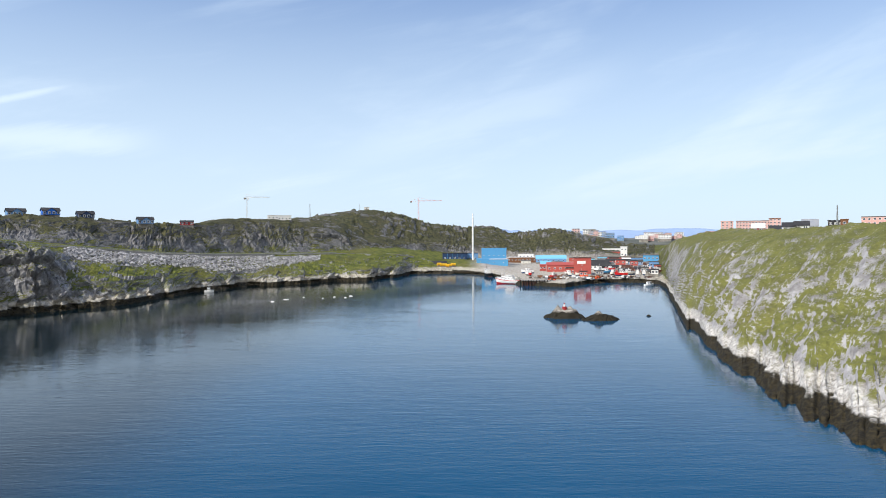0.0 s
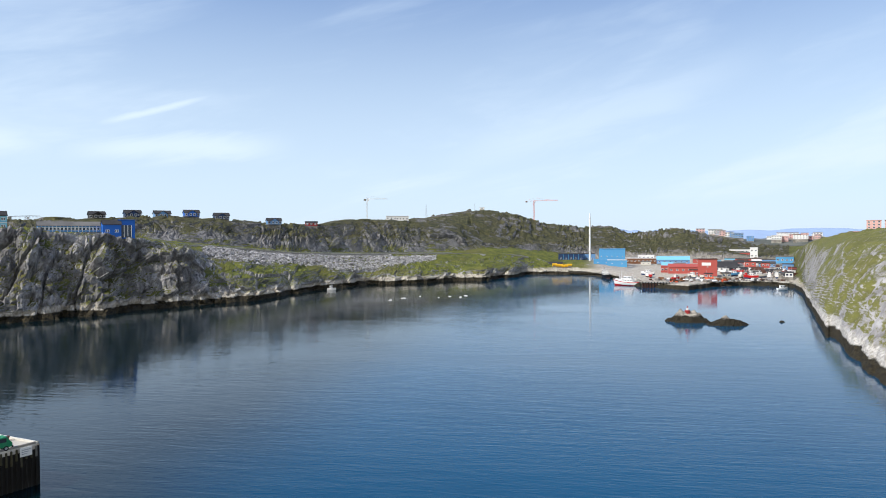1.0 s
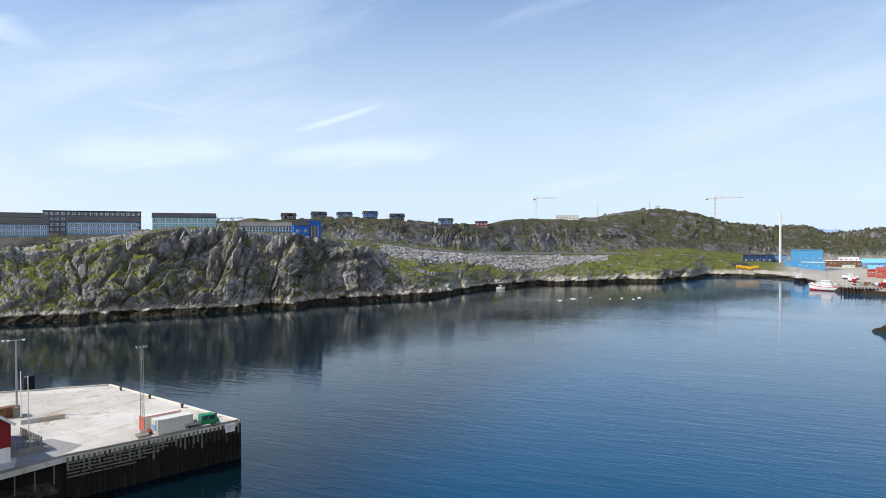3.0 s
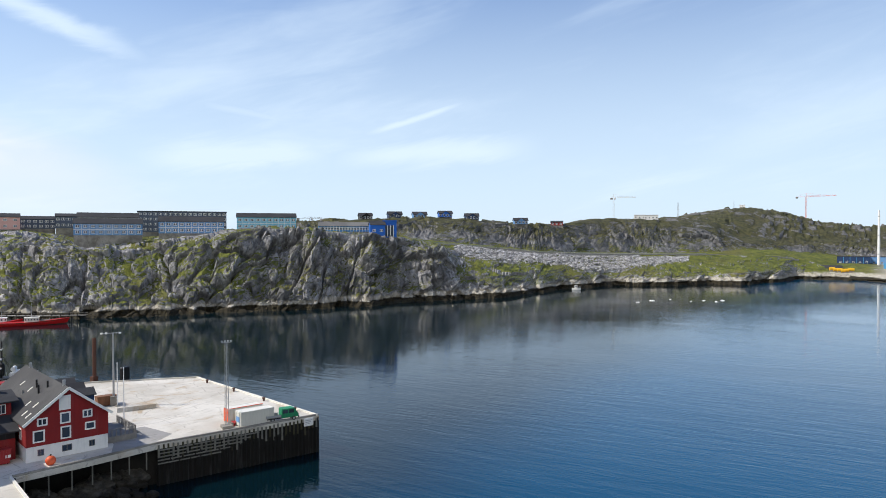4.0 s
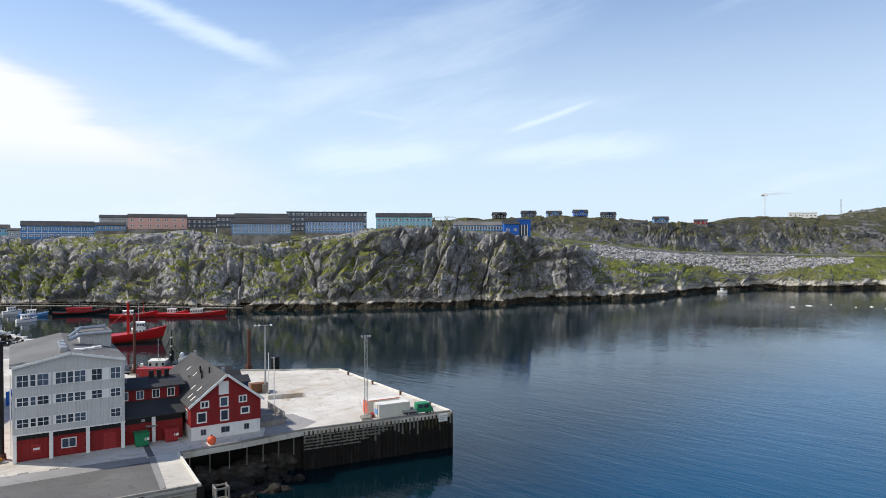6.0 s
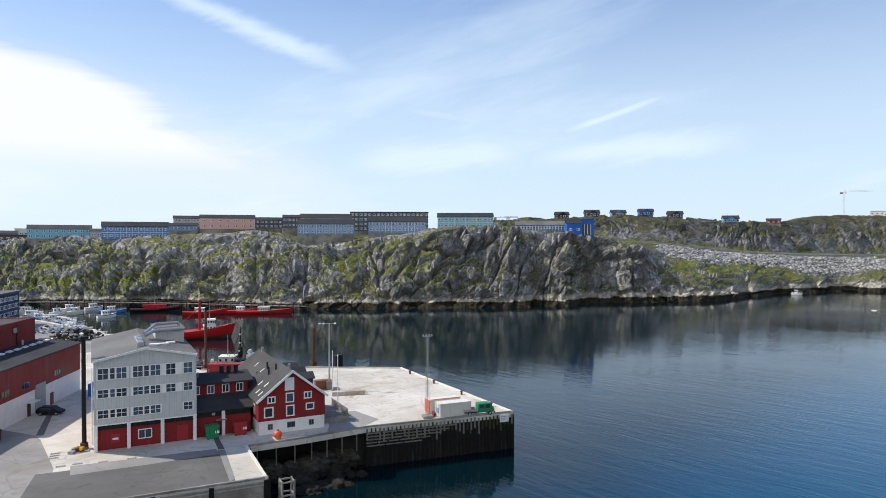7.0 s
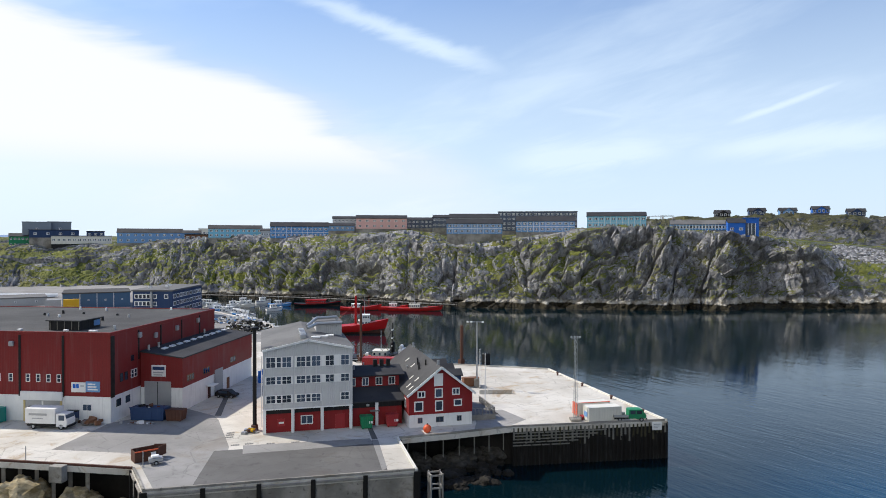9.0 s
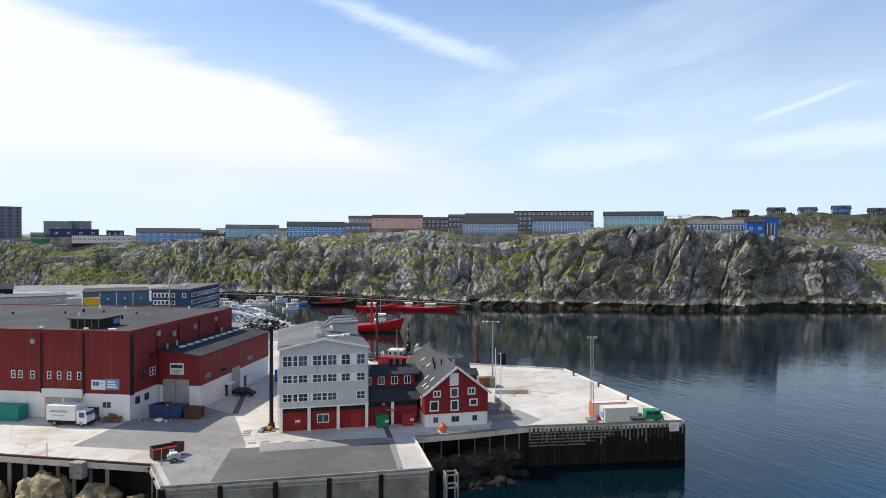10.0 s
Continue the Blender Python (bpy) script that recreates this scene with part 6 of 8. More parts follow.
# rock fill below the coast road: loose broken stones
def stones(name, count, seed, place, mat, label):
    """Loose broken stones strewn over the land, joined into one mesh."""
    rg = np.random.RandomState(seed)
    base = bmesh.new()
    bmesh.ops.create_icosphere(base, subdivisions=1, radius=1.0)
    bv = np.array([v.co[:] for v in base.verts])
    bf = np.array([[v.index for v in f.verts] for f in base.faces])
    base.free()
    vs, fs = [], []
    n = 0
    zcols = {}
    for _ in range(count):
        az_, r, size = place(rg)
        z = land_z(az_, r)
        v = bv * (1 + 0.28 * rg.normal(size=(len(bv), 1))) * np.array([1, rg.uniform(0.6, 1.1), rg.uniform(0.5, 0.9)]) * size
        t = rg.uniform(0, 6.28)
        c, s_ = math.cos(t), math.sin(t)
        v = np.stack([v[:, 0] * c - v[:, 1] * s_, v[:, 0] * s_ + v[:, 1] * c, v[:, 2]], 1)
        x, y, _ = at(az_, r, 0)
        vs.append(v + np.array([x, y, z + size * 0.15]))
        fs.append(bf + n)
        n += len(bv)
    me = bpy.data.meshes.new(name)
    me.from_pydata(np.concatenate(vs).tolist(), [], np.concatenate(fs).tolist())
    me.materials.append(M[mat])
    return tagged(new(name, me), label, "stones", kind="stuff")


def below_road(rg):
    az_ = rg.uniform(10.3, 29.2)
    lo, hi = np.interp(az_, [10, 13, 16, 18, 19, 20, 22, 26, 29.5], [0.74, 0.45, 0.10, 0.02, 0.05, 0.40, 0.48, 0.50, 0.66]) + rg.normal() * 0.05, 0.93
    rb = float(along(np.array([az_]), SHORE)[0]) + float(along(np.array([az_]), BROW_BACK)[0])
    rr = float(along(np.array([az_]), ROAD_R)[0])
    r = rb + (rr - rb) * rg.uniform(lo, hi) - (4 if az_ < 14 else 0)
    return az_, r, rg.uniform(0.35, 1.0) * (1.0 if rg.rand() > 0.06 else 1.7)


stones("rock_fill", 9000, 8, below_road, "stone", "slope of loose broken grey stones below the road")


# the coast road as a strip that follows the land
def strip(name, az0, az1, dr0, dr1, lift, mat, label, cat):
    bm = bmesh.new()
    rows = []
    for i in range(140):
        az_ = az0 + (az1 - az0) * i / 139
        rr = float(along(np.array([az_]), ROAD_R)[0])
        zz = EYE[2] + rr * float(along(np.array([az_]), ROAD)[0]) + lift
        rows.append([bm.verts.new(at(az_, rr + d, zz if d != dr0 - 0.5 else zz - 2.5)) for d in (dr0 - 0.5, dr0, dr1)])
    for a, b in zip(rows, rows[1:]):
        for k in range(2):
            bm.faces.new((a[k], b[k], b[k + 1], a[k + 1]))
    return tagged(part(name, bm, mat), label, cat, kind="structure")


strip("road", 34.5, 2.5, -3, 6, 0.55, "asphalt2", "grey coast road cut into the slope", "road")


def guard_rail():
    g = thing("guard_rail", "thin pale guard rail beside the coast road", "rail", pose(0, 0, 0))
    bm = bmesh.new()
    last = None
    for i in range(90):
        az_ = 33 - 24 * i / 89
        rr = float(along(np.array([az_]), ROAD_R)[0]) - 3.0
        zz = EYE[2] + (rr + 3) * float(along(np.array([az_]), ROAD)[0]) + 0.55
        p = Vector(at(az_, rr, zz))
        rod(p, p + Vector((0, 0, 0.75)), 0.07, 0.07, 4, bm)
        if last is not None:
            rod(last + Vector((0, 0, 0.65)), p + Vector((0, 0, 0.65)), 0.14, 0.14, 4, bm)
        last = p
    part("rail", bm, "steel", g)


guard_rail()

# ---- vehicles, containers and gear on the quay ----
def wheel(parent, x, y, r, w_=0.24):
    """A wheel with its axle along y."""
    t = part("wheel", rod((x, y - w_ / 2, r), (x, y + w_ / 2, r), r, r, 16), "rubber", parent)
    part("rim", rod((x, y - w_ / 2 - 0.012, r), (x, y + w_ / 2 + 0.012, r), r * 0.55, r * 0.55, 12), "steel", t)


def container(x, y, az, mat, label, length=6.06, z=DECK, h=2.59):
    """A freight container with ribbed sides, corner posts and doors."""
    c = thing("freight_container", label, "container", turn_at(x, y, z, az))
    L_, B_ = length, 2.44
    part("body", box(0.06, L_ - 0.06, 0.06, B_ - 0.06, 0.12, h - 0.05), mat, c)
    for px in (0, L_ - 0.16):
        for py in (0, B_ - 0.16):
            part("corner_post", box(px, px + 0.16, py, py + 0.16, 0, h, bevel=0.02), mat, c)
    n = int(L_ / 0.28)
    rib = shared(("rib", mat, h), lambda: box(-0.07, 0.07, 0.015, 0.058, 0.18, h - 0.12), mat)
    for i in range(1, n):
        put("rib", rib, c, pose(L_ * i / n, 0, 0))
    for py in (0.0, B_ - 0.14):
        part("top_rail", box(0.17, L_ - 0.17, py, py + 0.14, h - 0.16, h - 0.02), mat, c)
        part("bottom_rail", box(0.17, L_ - 0.17, py, py + 0.14, 0.0, 0.14), mat, c)
    for py in (0.3, B_ / 2 + 0.02):
        part("door", box(-0.02, 0.05, py - 0.1, py + 0.85, 0.2, h - 0.2), mat, c)
        part("lock_bar", rod((-0.05, py + 0.4, 0.15), (-0.05, py + 0.4, h - 0.12), 0.03), "steel", c)
    return c


container(-86.6, 81.0, 71, "cream", "off white freight container at the pier edge")
cc = container(-90.0, 81.6, 71, "cream", "white freight container with an orange roof rim")
part("roof_rim", box(-0.05, 6.1, -0.05, 0.12, 2.60, 2.68), "orange", cc)
part("end_panel", box(-0.09, -0.03, 0.1, 2.3, 0.3, 2.5), "orange", cc)
bars = thing("container_label", "pale blue label bars on a container end", "label", turn_at(-86.6, 81.0, DECK, 71))
part("label_bar", box(-0.075, -0.062, 0.5, 1.9, 0.8, 1.7), "slate", bars)
container(-139.9, -11.2, 53, "teal", "teal freight container with a white lid beside the warehouse")
container(-151.6, 67.6, -37 + 90, "reddoor", "red freight container on the inner quay", 12.2)
container(-147.3, 41.0, 53, "vivid", "blue freight container in the alley")
container(-333, 9.0, 88, "yellow", "yellow freight container by the blue shed", z=DECK)
container(-333, 9.0, 88, "yellow", "yellow freight container stacked on another", z=DECK + 2.6)
container(-334, 2.2, 88, "steel", "grey freight container by the blue shed")
container(-334, 2.2, 88, "steel", "grey freight container stacked on another", z=DECK + 2.6)


def box_truck(x, y, az):
    """A small lorry with a box body."""
    t = thing("box_truck", "white box lorry with grey lettering bars parked on concrete", "truck", turn_at(x, y, DECK, az))
    part("cargo_box", box(-3.6, 1.7, -1.2, 1.2, 0.95, 3.45, bevel=0.05), "white", t)
    bm = extrude_profile([(1.85, 0.5), (3.7, 0.5), (3.72, 1.5), (3.4, 2.6), (1.85, 2.65)], -1.1, 1.1)
    bm.transform(Matrix(((0, 1, 0, 0), (1, 0, 0, 0), (0, 0, 1, 0), (0, 0, 0, 1))))
    cab = part("cab", bm, "white", t)
    part("window", box(2.3, 3.3, -1.12, -1.09, 1.55, 2.4), "glass", cab)
    part("windscreen", box(3.50, 3.62, -1.0, 1.0, 1.6, 2.45), "glass", cab)
    part("chassis", box(-3.5, 3.4, -0.9, 0.9, 0.45, 0.93), "black", t)
    part("bumper", box(3.6, 3.85, -1.1, 1.1, 0.4, 0.75), "black", t)
    for px in (-2.2, 2.7):
        for py in (-0.98, 0.98):
            wheel(t, px, py, 0.45)
    part("lettering_bar", box(-2.9, 0.3, -1.225, -1.205, 2.3, 2.65), "steel", t)
    part("lettering_bar", box(-2.3, -0.4, -1.225, -1.205, 1.75, 1.9), "steel", t)
    return t


box_truck(-129.9, 1.5, 53)


def car(x, y, az, mat, label, L_=4.4, h=1.5, z=DECK, name="car"):
    t = thing(name, label, "car", turn_at(x, y, z, az))
    prof = [(-L_ / 2, 0.35), (L_ / 2, 0.35), (L_ / 2, 0.75), (L_ / 2 - 0.9, 0.92), (L_ / 2 - 1.5, h), (-L_ / 2 + 0.6, h), (-L_ / 2, 0.95)]
    bm = extrude_profile(prof, -0.88, 0.88)
    bm.transform(Matrix(((0, 1, 0, 0), (1, 0, 0, 0), (0, 0, 1, 0), (0, 0, 0, 1))))
    bmesh.ops.bevel(bm, geom=list(bm.edges), offset=0.06, segments=1, affect="EDGES")
    body = part("body", bm, mat, t)
    for py in (-0.885, 0.875):
        part("window", box(-L_ / 2 + 0.8, L_ / 2 - 1.7, py, py + 0.012, 0.95, h - 0.12), "glass", body)
    part("windscreen", box(-0.06, 0.0, -0.75, 0.75, 0, 0.62), "glass", body, m=pose(L_ / 2 - 0.98, 0, 0.93, 0, -42, 0))
    for px in (-L_ * 0.31, L_ * 0.31):
        for py in (-0.8, 0.8):
            wheel(t, px, py, 0.32, 0.2)
    return t


car(-137.2, 32.0, 50, "black", "black car parked by the red annex wall")
car(-145.6, 44.2, 50, "white", "white van parked at the end of the alley", 4.8, 1.9)
pk = thing("pickup_truck", "bright green crew cab truck with a grey flatbed on the pier", "truck", turn_at(-84.1, 88.4, DECK, 62))
bm = extrude_profile([(-0.6, 0.5), (2.4, 0.5), (2.5, 1.1), (2.15, 1.35), (1.75, 2.1), (-0.55, 2.1)], -0.9, 0.9)
bm.transform(Matrix(((0, 1, 0, 0), (1, 0, 0, 0), (0, 0, 1, 0), (0, 0, 0, 1))))
bmesh.ops.bevel(bm, geom=list(bm.edges), offset=0.07, segments=2, affect="EDGES")
cab = part("cab", bm, "greenp", pk)
for py in (-0.915, 0.905):
    for px in (-0.35, 0.75):
        part("window", box(px, px + 0.9, py, py + 0.012, 1.32, 1.92), "glass", cab)
part("windscreen", box(-0.02, 0.02, -0.78, 0.78, 0, 0.78), "glass", cab, m=pose(2.17, 0, 1.36, 0, -28, 0))
part("bumper", box(2.42, 2.62, -0.88, 0.88, 0.38, 0.62, bevel=0.04), "black", pk)
for py in (-0.7, 0.7):
    part("headlight", box(2.46, 2.54, py - 0.16, py + 0.16, 0.72, 0.95, bevel=0.03), "white", pk)
part("flatbed", box(-3.2, -0.7, -0.95, 0.95, 0.72, 0.86), "timber2", pk, "grey steel flatbed")
for py in (-0.95, 0.9):
    part("dropside", box(-3.2, -0.7, py, py + 0.05, 0.863, 1.2), "steel", pk)
part("tailboard", box(-3.25, -3.203, -0.95, 0.95, 0.863, 1.2), "steel", pk)
part("chassis", box(-3.1, 2.3, -0.5, 0.5, 0.42, 0.70), "black", pk)
for px in (-2.2, 1.6):
    for py in (-0.82, 0.82):
        wheel(pk, px, py, 0.36, 0.22)


def skip(x, y, az, mat, label, L_=3.0, B_=1.8, h=1.6, lid=True):
    """A waste container with sloping ends, ribs and lids."""
    s = thing("waste_skip", label, "skip", turn_at(x, y, DECK, az))
    bm = extrude_profile([(-L_ / 2 + 0.2, 0.12), (L_ / 2 - 0.2, 0.12), (L_ / 2, h), (-L_ / 2, h)], -B_ / 2, B_ / 2)
    bm.transform(Matrix(((0, 1, 0, 0), (1, 0, 0, 0), (0, 0, 1, 0), (0, 0, 0, 1))))
    part("tub", bm, mat, s)
    for i in range(4):
        px = -L_ / 2 + 0.5 + i * (L_ - 1.0) / 3
        part("rib", box(px - 0.06, px + 0.06, -B_ / 2 - 0.06, -B_ / 2 - 0.003, 0.15, h - 0.02), mat, s)
    part("rim", box(-L_ / 2 - 0.06, L_ / 2 + 0.06, -B_ / 2 - 0.08, -B_ / 2 + 0.06, h, h + 0.12), mat, s)
    if lid:
        for px in (-L_ / 4, L_ / 4):
            part("lid", box(px - L_ / 4 + 0.04, px + L_ / 4 - 0.04, -B_ / 2 + 0.07, B_ / 2, h + 0.003, h + 0.1), mat, s)
        part("notice", box(0.35, 1.0, -B_ / 2 - 0.03, -B_ / 2 - 0.005, 0.9, 1.3), "white", s)
    for px in (-L_ / 2 + 0.4, L_ / 2 - 0.4):
        for py in (-B_ / 2 + 0.2, B_ / 2 - 0.2):
            part("foot", box(px - 0.1, px + 0.1, py - 0.1, py + 0.1, 0, 0.12), "black", s)
    return s


skip(-103.2, 46.8, 74, "greenp", "green waste skip against the link building", 2.1, 1.6, 2.0)
skip(-102.2, 51.0, 74, "reddoor", "red waste skip against the link building", 2.1, 1.6, 2.0)
skip(-127.2, 16.6, 53, "navy", "dark blue open skip full of scrap", 6.2, 2.4, 2.2, False)
skip(-124.4, 20.4, 53, "rust", "rusty brown open skip", 3.0, 2.0, 1.9, False)
skip(-121.5, 79.6, 70, "brown", "brown open crate skip on the pier", 3.6, 2.2, 1.8, False)
rs = random.Random(21)


def heap(name, label, cx, cy, az, n, sx, sy, hmax, mats, cat="scrap", smin=0.3, smax=1.0, z=DECK):
    """A heap of loose boxes, boards and lumps."""
    h_ = thing(name, label, cat, turn_at(cx, cy, z, az))
    piles = {}
    for i in range(n):
        s = rs.uniform(smin, smax)
        a, b, c = s * rs.uniform(0.4, 1.2), s * rs.uniform(0.4, 1.0), s * rs.uniform(0.2, 0.7)
        x, y = rs.gauss(0, sx / 2.2), rs.gauss(0, sy / 2.2)
        k = max(0, 1 - (x / sx) ** 2 - (y / sy) ** 2)
        one = box(-a / 2, a / 2, -b / 2, b / 2, 0, c)
        one.transform(pose(x, y, rs.uniform(0, hmax) * k, rs.uniform(-18, 18) * (k > 0.3), rs.uniform(-18, 18) * (k > 0.3), rs.uniform(0, 180)))
        mat = rs.choice(mats)
        tmp = bpy.data.meshes.new("tmp")
        one.to_mesh(tmp)
        one.free()
        piles.setdefault(mat, bmesh.new()).from_mesh(tmp)
        bpy.data.meshes.remove(tmp)
    for mat, bm in piles.items():
        tagged(part("clutter", bm, mat, h_), kind="stuff")
    return h_


heap("scrap_heap", "mixed scrap piled in the blue skip", -127.2, 16.6, 53, 18, 2.6, 0.9, 0.4, ["rust", "steel", "black", "white"], z=DECK + 1.9)
heap("litter_heap", "loose boards and litter on the ground by the skip", -124.8, 14.8, 53, 22, 3.2, 0.7, 0.1, ["timber2", "white", "brown", "steel"], smin=0.2, smax=0.8)
heap("pallet_stack", "wooden pallets and crates beside the warehouse wall", -128.4, 7.4, 53, 20, 2.2, 0.8, 1.0, ["brown", "timber2", "brown"], "pallets", 0.6, 1.4)
heap("pallet_stack", "wooden crates beside the parked lorry", -130.6, 4.8, 53, 10, 1.0, 0.8, 0.9, ["brown", "timber2"], "pallets", 0.6, 1.3)
heap("mooring_gear", "ropes and steel pieces at the foot of the black mast", -110.0, 29.4, 74, 16, 1.2, 1.0, 0.4, ["rust", "timber2", "yellow", "steel"], "gear", 0.3, 0.9)
heap("pier_gear", "orange and red gear at the foot of the light mast", -88.6, 81.4, 70, 10, 0.8, 0.8, 0.7, ["orange", "reddoor", "timber2"], "gear", 0.4, 1.0)
heap("fishing_gear", "heap of dark nets, floats and fish boxes on the inner quay", -236, 62, 75, 420, 9, 9, 3.0, ["black", "timber", "weedy", "black", "timber2", "weedy", "black", "wale", "white"], "gear", 0.3, 1.2)
heap("fishing_gear", "fish boxes and pale gear on the inner quay", -262, 60, 77, 200, 14, 6, 2.0, ["white", "steel", "cream", "slate", "black"], "gear", 0.4, 1.4)
dk = thing("storage_box", "dark blue storage box by the warehouse door", "box", turn_at(-131.8, 5.2, DECK, 53))
part("body", box(-0.9, 0.9, -0.8, 0.8, 0, 2.0, bevel=0.05), "navy", dk)
part("lid", box(-0.95, 0.95, -0.85, 0.85, 2.0, 2.15), "black", dk)
# small hull on a cradle by the quay edge
sb = thing("timber_crate", "rusty brown open crate with a pointed end at the quay edge", "crate", turn_at(-104.3, 13.2, DECK, 98))
for s in (-1, 1):
    part("side", box(-1.9, 1.2, s * 0.95 - 0.05, s * 0.95 + 0.05, 0.0, 1.6), "rust", sb)
    bow = prism([(1.2, s * 0.9), (1.2, s * 1.0), (2.6, 0.05 * s), (2.5, 0.0)][::s], 0.35, 1.75)
    part("bow_plate", bow, "rust", sb)
part("end", box(-1.96, -1.905, -1.0, 1.0, 0, 1.6), "rust", sb)
part("floor", box(-1.89, 1.2, -0.89, 0.89, 0.1, 0.2), "brown", sb)
part("rim", box(-1.95, 1.2, -1.08, -1.01, 1.45, 1.62), "orange", sb)
part("notice", box(0.2, 0.9, -1.04, -1.003, 0.7, 1.2), "white", sb)
ut = thing("utility_trailer", "small silver grey utility trailer beside the crate", "trailer", turn_at(-101.5, 13.9, DECK, 88))
part("tub", box(-0.9, 0.9, -0.6, 0.6, 0.42, 0.95, bevel=0.06), "steel", ut)
part("cover", box(-0.6, 0.5, -0.5, 0.5, 0.952, 1.25, bevel=0.12), "white", ut)
part("drawbar", rod((0.9, 0, 0.5), (1.9, 0, 0.42), 0.05), "steel", ut)
for py in (-0.68, 0.68):
    wheel(ut, 0, py, 0.3, 0.16)
# red mooring buoy on the edge
by = thing("mooring_buoy", "large round red mooring buoy on the quay edge", "buoy", pose(-95.6, 54.2, DECK))
bm = bmesh.new()
bmesh.ops.create_uvsphere(bm, u_segments=24, v_segments=14, radius=0.68, matrix=Matrix.Translation((0, 0, 0.66)))
for f in bm.faces:
    f.smooth = True
part("float", bm, "orange", by)
part("ring", rod((-0.1, 0, 1.32), (0.1, 0, 1.5), 0.1), "rust", by)


# ---- masts, poles and piles ----
def lamp_mast(x, y, height, label):
    """A three-legged lattice mast with flood lamps."""
    b = thing("light_mast", label, "mast", pose(x, y, DECK, 0, 0, 60))
    part("footing", box(-0.9, 0.9, -0.9, 0.9, 0, 0.5, bevel=0.05), "wallconc", b)
    pts = [(0.34 * math.cos(a), 0.34 * math.sin(a)) for a in (0.3, 2.4, 4.5)]
    for px, py in pts:
        part("leg", rod((px, py, 0.4), (px * 0.8, py * 0.8, height), 0.05, 0.04, 6), "steel", b)
    bm = bmesh.new()
    n = int(height / 1.1)
    for i in range(n):
        for k in range(3):
            p, q = pts[k], pts[(k + 1) % 3]
            if i % 2:
                p, q = q, p
            rod((p[0] * 0.95, p[1] * 0.95, 0.4 + (height - 0.4) * i / n), (q[0] * 0.9, q[1] * 0.9, 0.4 + (height - 0.4) * (i + 1) / n), 0.018, 0.018, 4, bm)
    part("bracing", bm, "steel", b)
    part("crossbar", rod((-0.8, 0, height), (0.8, 0, height), 0.05), "steel", b)
    for px in (-0.75, -0.2, 0.3, 0.75):
        part("flood_lamp", box(px - 0.15, px + 0.15, -0.15, 0.12, height + 0.05, height + 0.36, bevel=0.04), "steel", b)
    return b


lamp_mast(-88.8, 79.9, 14.4, "grey lattice light mast with flood lamps on the pier")
lm = thing("light_mast", "slim grey light mast with two lamp arms", "mast", pose(-119.9, 80.1, DECK, 0, 0, 55))
part("footing", box(-0.6, 0.6, -0.6, 0.6, 0, 1.8, bevel=0.05), "wallconc", lm)
part("pole", rod((0, 0, 1.8), (0, 0, 14), 0.2, 0.12), "steel", lm)
part("crossbar", rod((-2.0, 0, 13.9), (1.3, 0, 13.9), 0.07), "steel", lm)
for px in (-2.0, -1.2, 1.2):
    part("flood_lamp", box(px - 0.22, px + 0.22, -0.2, 0.15, 13.75, 14.05, bevel=0.05), "white", lm)
for x, y, h in ((-118.6, 80.0, 8.2), (-106.3, 72.9, 9.6)):
    fp = thing("flagpole", "thin white flagpole on the quay", "pole", pose(x, y, DECK))
    part("pole", rod((0, 0, 0), (0, 0, h), 0.11, 0.06), "white", fp)
    part("finial", rod((0, 0, h), (0, 0, h + 0.2), 0.12, 0.05), "white", fp)
    part("foot", box(-0.3, 0.3, -0.3, 0.3, 0, 0.25), "wallconc", fp)
bk = thing("mooring_mast", "tall black timber mast beside the grey building", "mast", pose(-111.2, 30.4, DECK))
part("pole", rod((0, 0, 0), (0, 0, 16.6), 0.34, 0.30, 12), "black", bk)
part("collar", rod((0, 0, 0), (0, 0, 0.9), 0.62, 0.55, 12), "rust", bk)
part("cap", box(-0.6, 0.6, -0.6, 0.6, 16.6, 17.0, bevel=0.1), "black", bk)
for x, y, h, r in ((-159.6, 70.9, 14.2, 0.32), (-144.0, 91.6, 9.8, 0.45)):
    pl = thing("mooring_pile", "tall rust brown steel mooring pile", "pile", pose(x, y, 0))
    part("tube", rod((0, 0, -5), (0, 0, DECK + h), r, r * 0.9, 10), "rust", pl)
    part("bracket", box(-0.9, 0.5, -0.6, 0.6, DECK - 0.6, DECK + 1.2, bevel=0.05), "rust", pl)
bb = thing("concrete_barrier", "long low concrete barrier on the pier", "barrier", turn_at(-114.3, 77.0, DECK, 62))
for i in range(4):
    part("block", extrude_profile([(-0.3, 0), (0.3, 0), (0.14, 0.8), (-0.14, 0.8)], 1.7 * i, 1.7 * i + 1.62), "deck", bb)
sl = thing("mooring_dolphin", "dark steel fender dolphin behind the pier edge", "fender", pose(-141.6, 97.4, 0))
part("plate", box(-0.6, 0.6, -1.0, 1.0, -3, DECK + 2.6, bevel=0.2), "black", sl)
for s in (0.12, 0.35, 0.6, 0.85):
    p = Vector(FRONT[0]).lerp(Vector(BACK[-1]), s) + Vector((-0.3, -1.2))
    bo = thing("bollard", "rusty iron mooring bollard", "bollard", pose(p.x, p.y, DECK), group="pier bollards")
    part("post", rod((0, 0, 0), (0, 0, 0.55), 0.22, 0.2, 10), "rust", bo)
    part("head", rod((0, 0, 0.55), (0, 0, 0.75), 0.34, 0.3, 10), "rust", bo)
qb = thing("quay_cabinet", "concrete cabinet hanging on the quay edge", "cabinet", turn_at(-106.6, 2.2, DECK, 50))
part("body", box(-1.0, 1.0, -0.7, 0.5, -1.9, 0.35, bevel=0.06), "wallconc", qb)
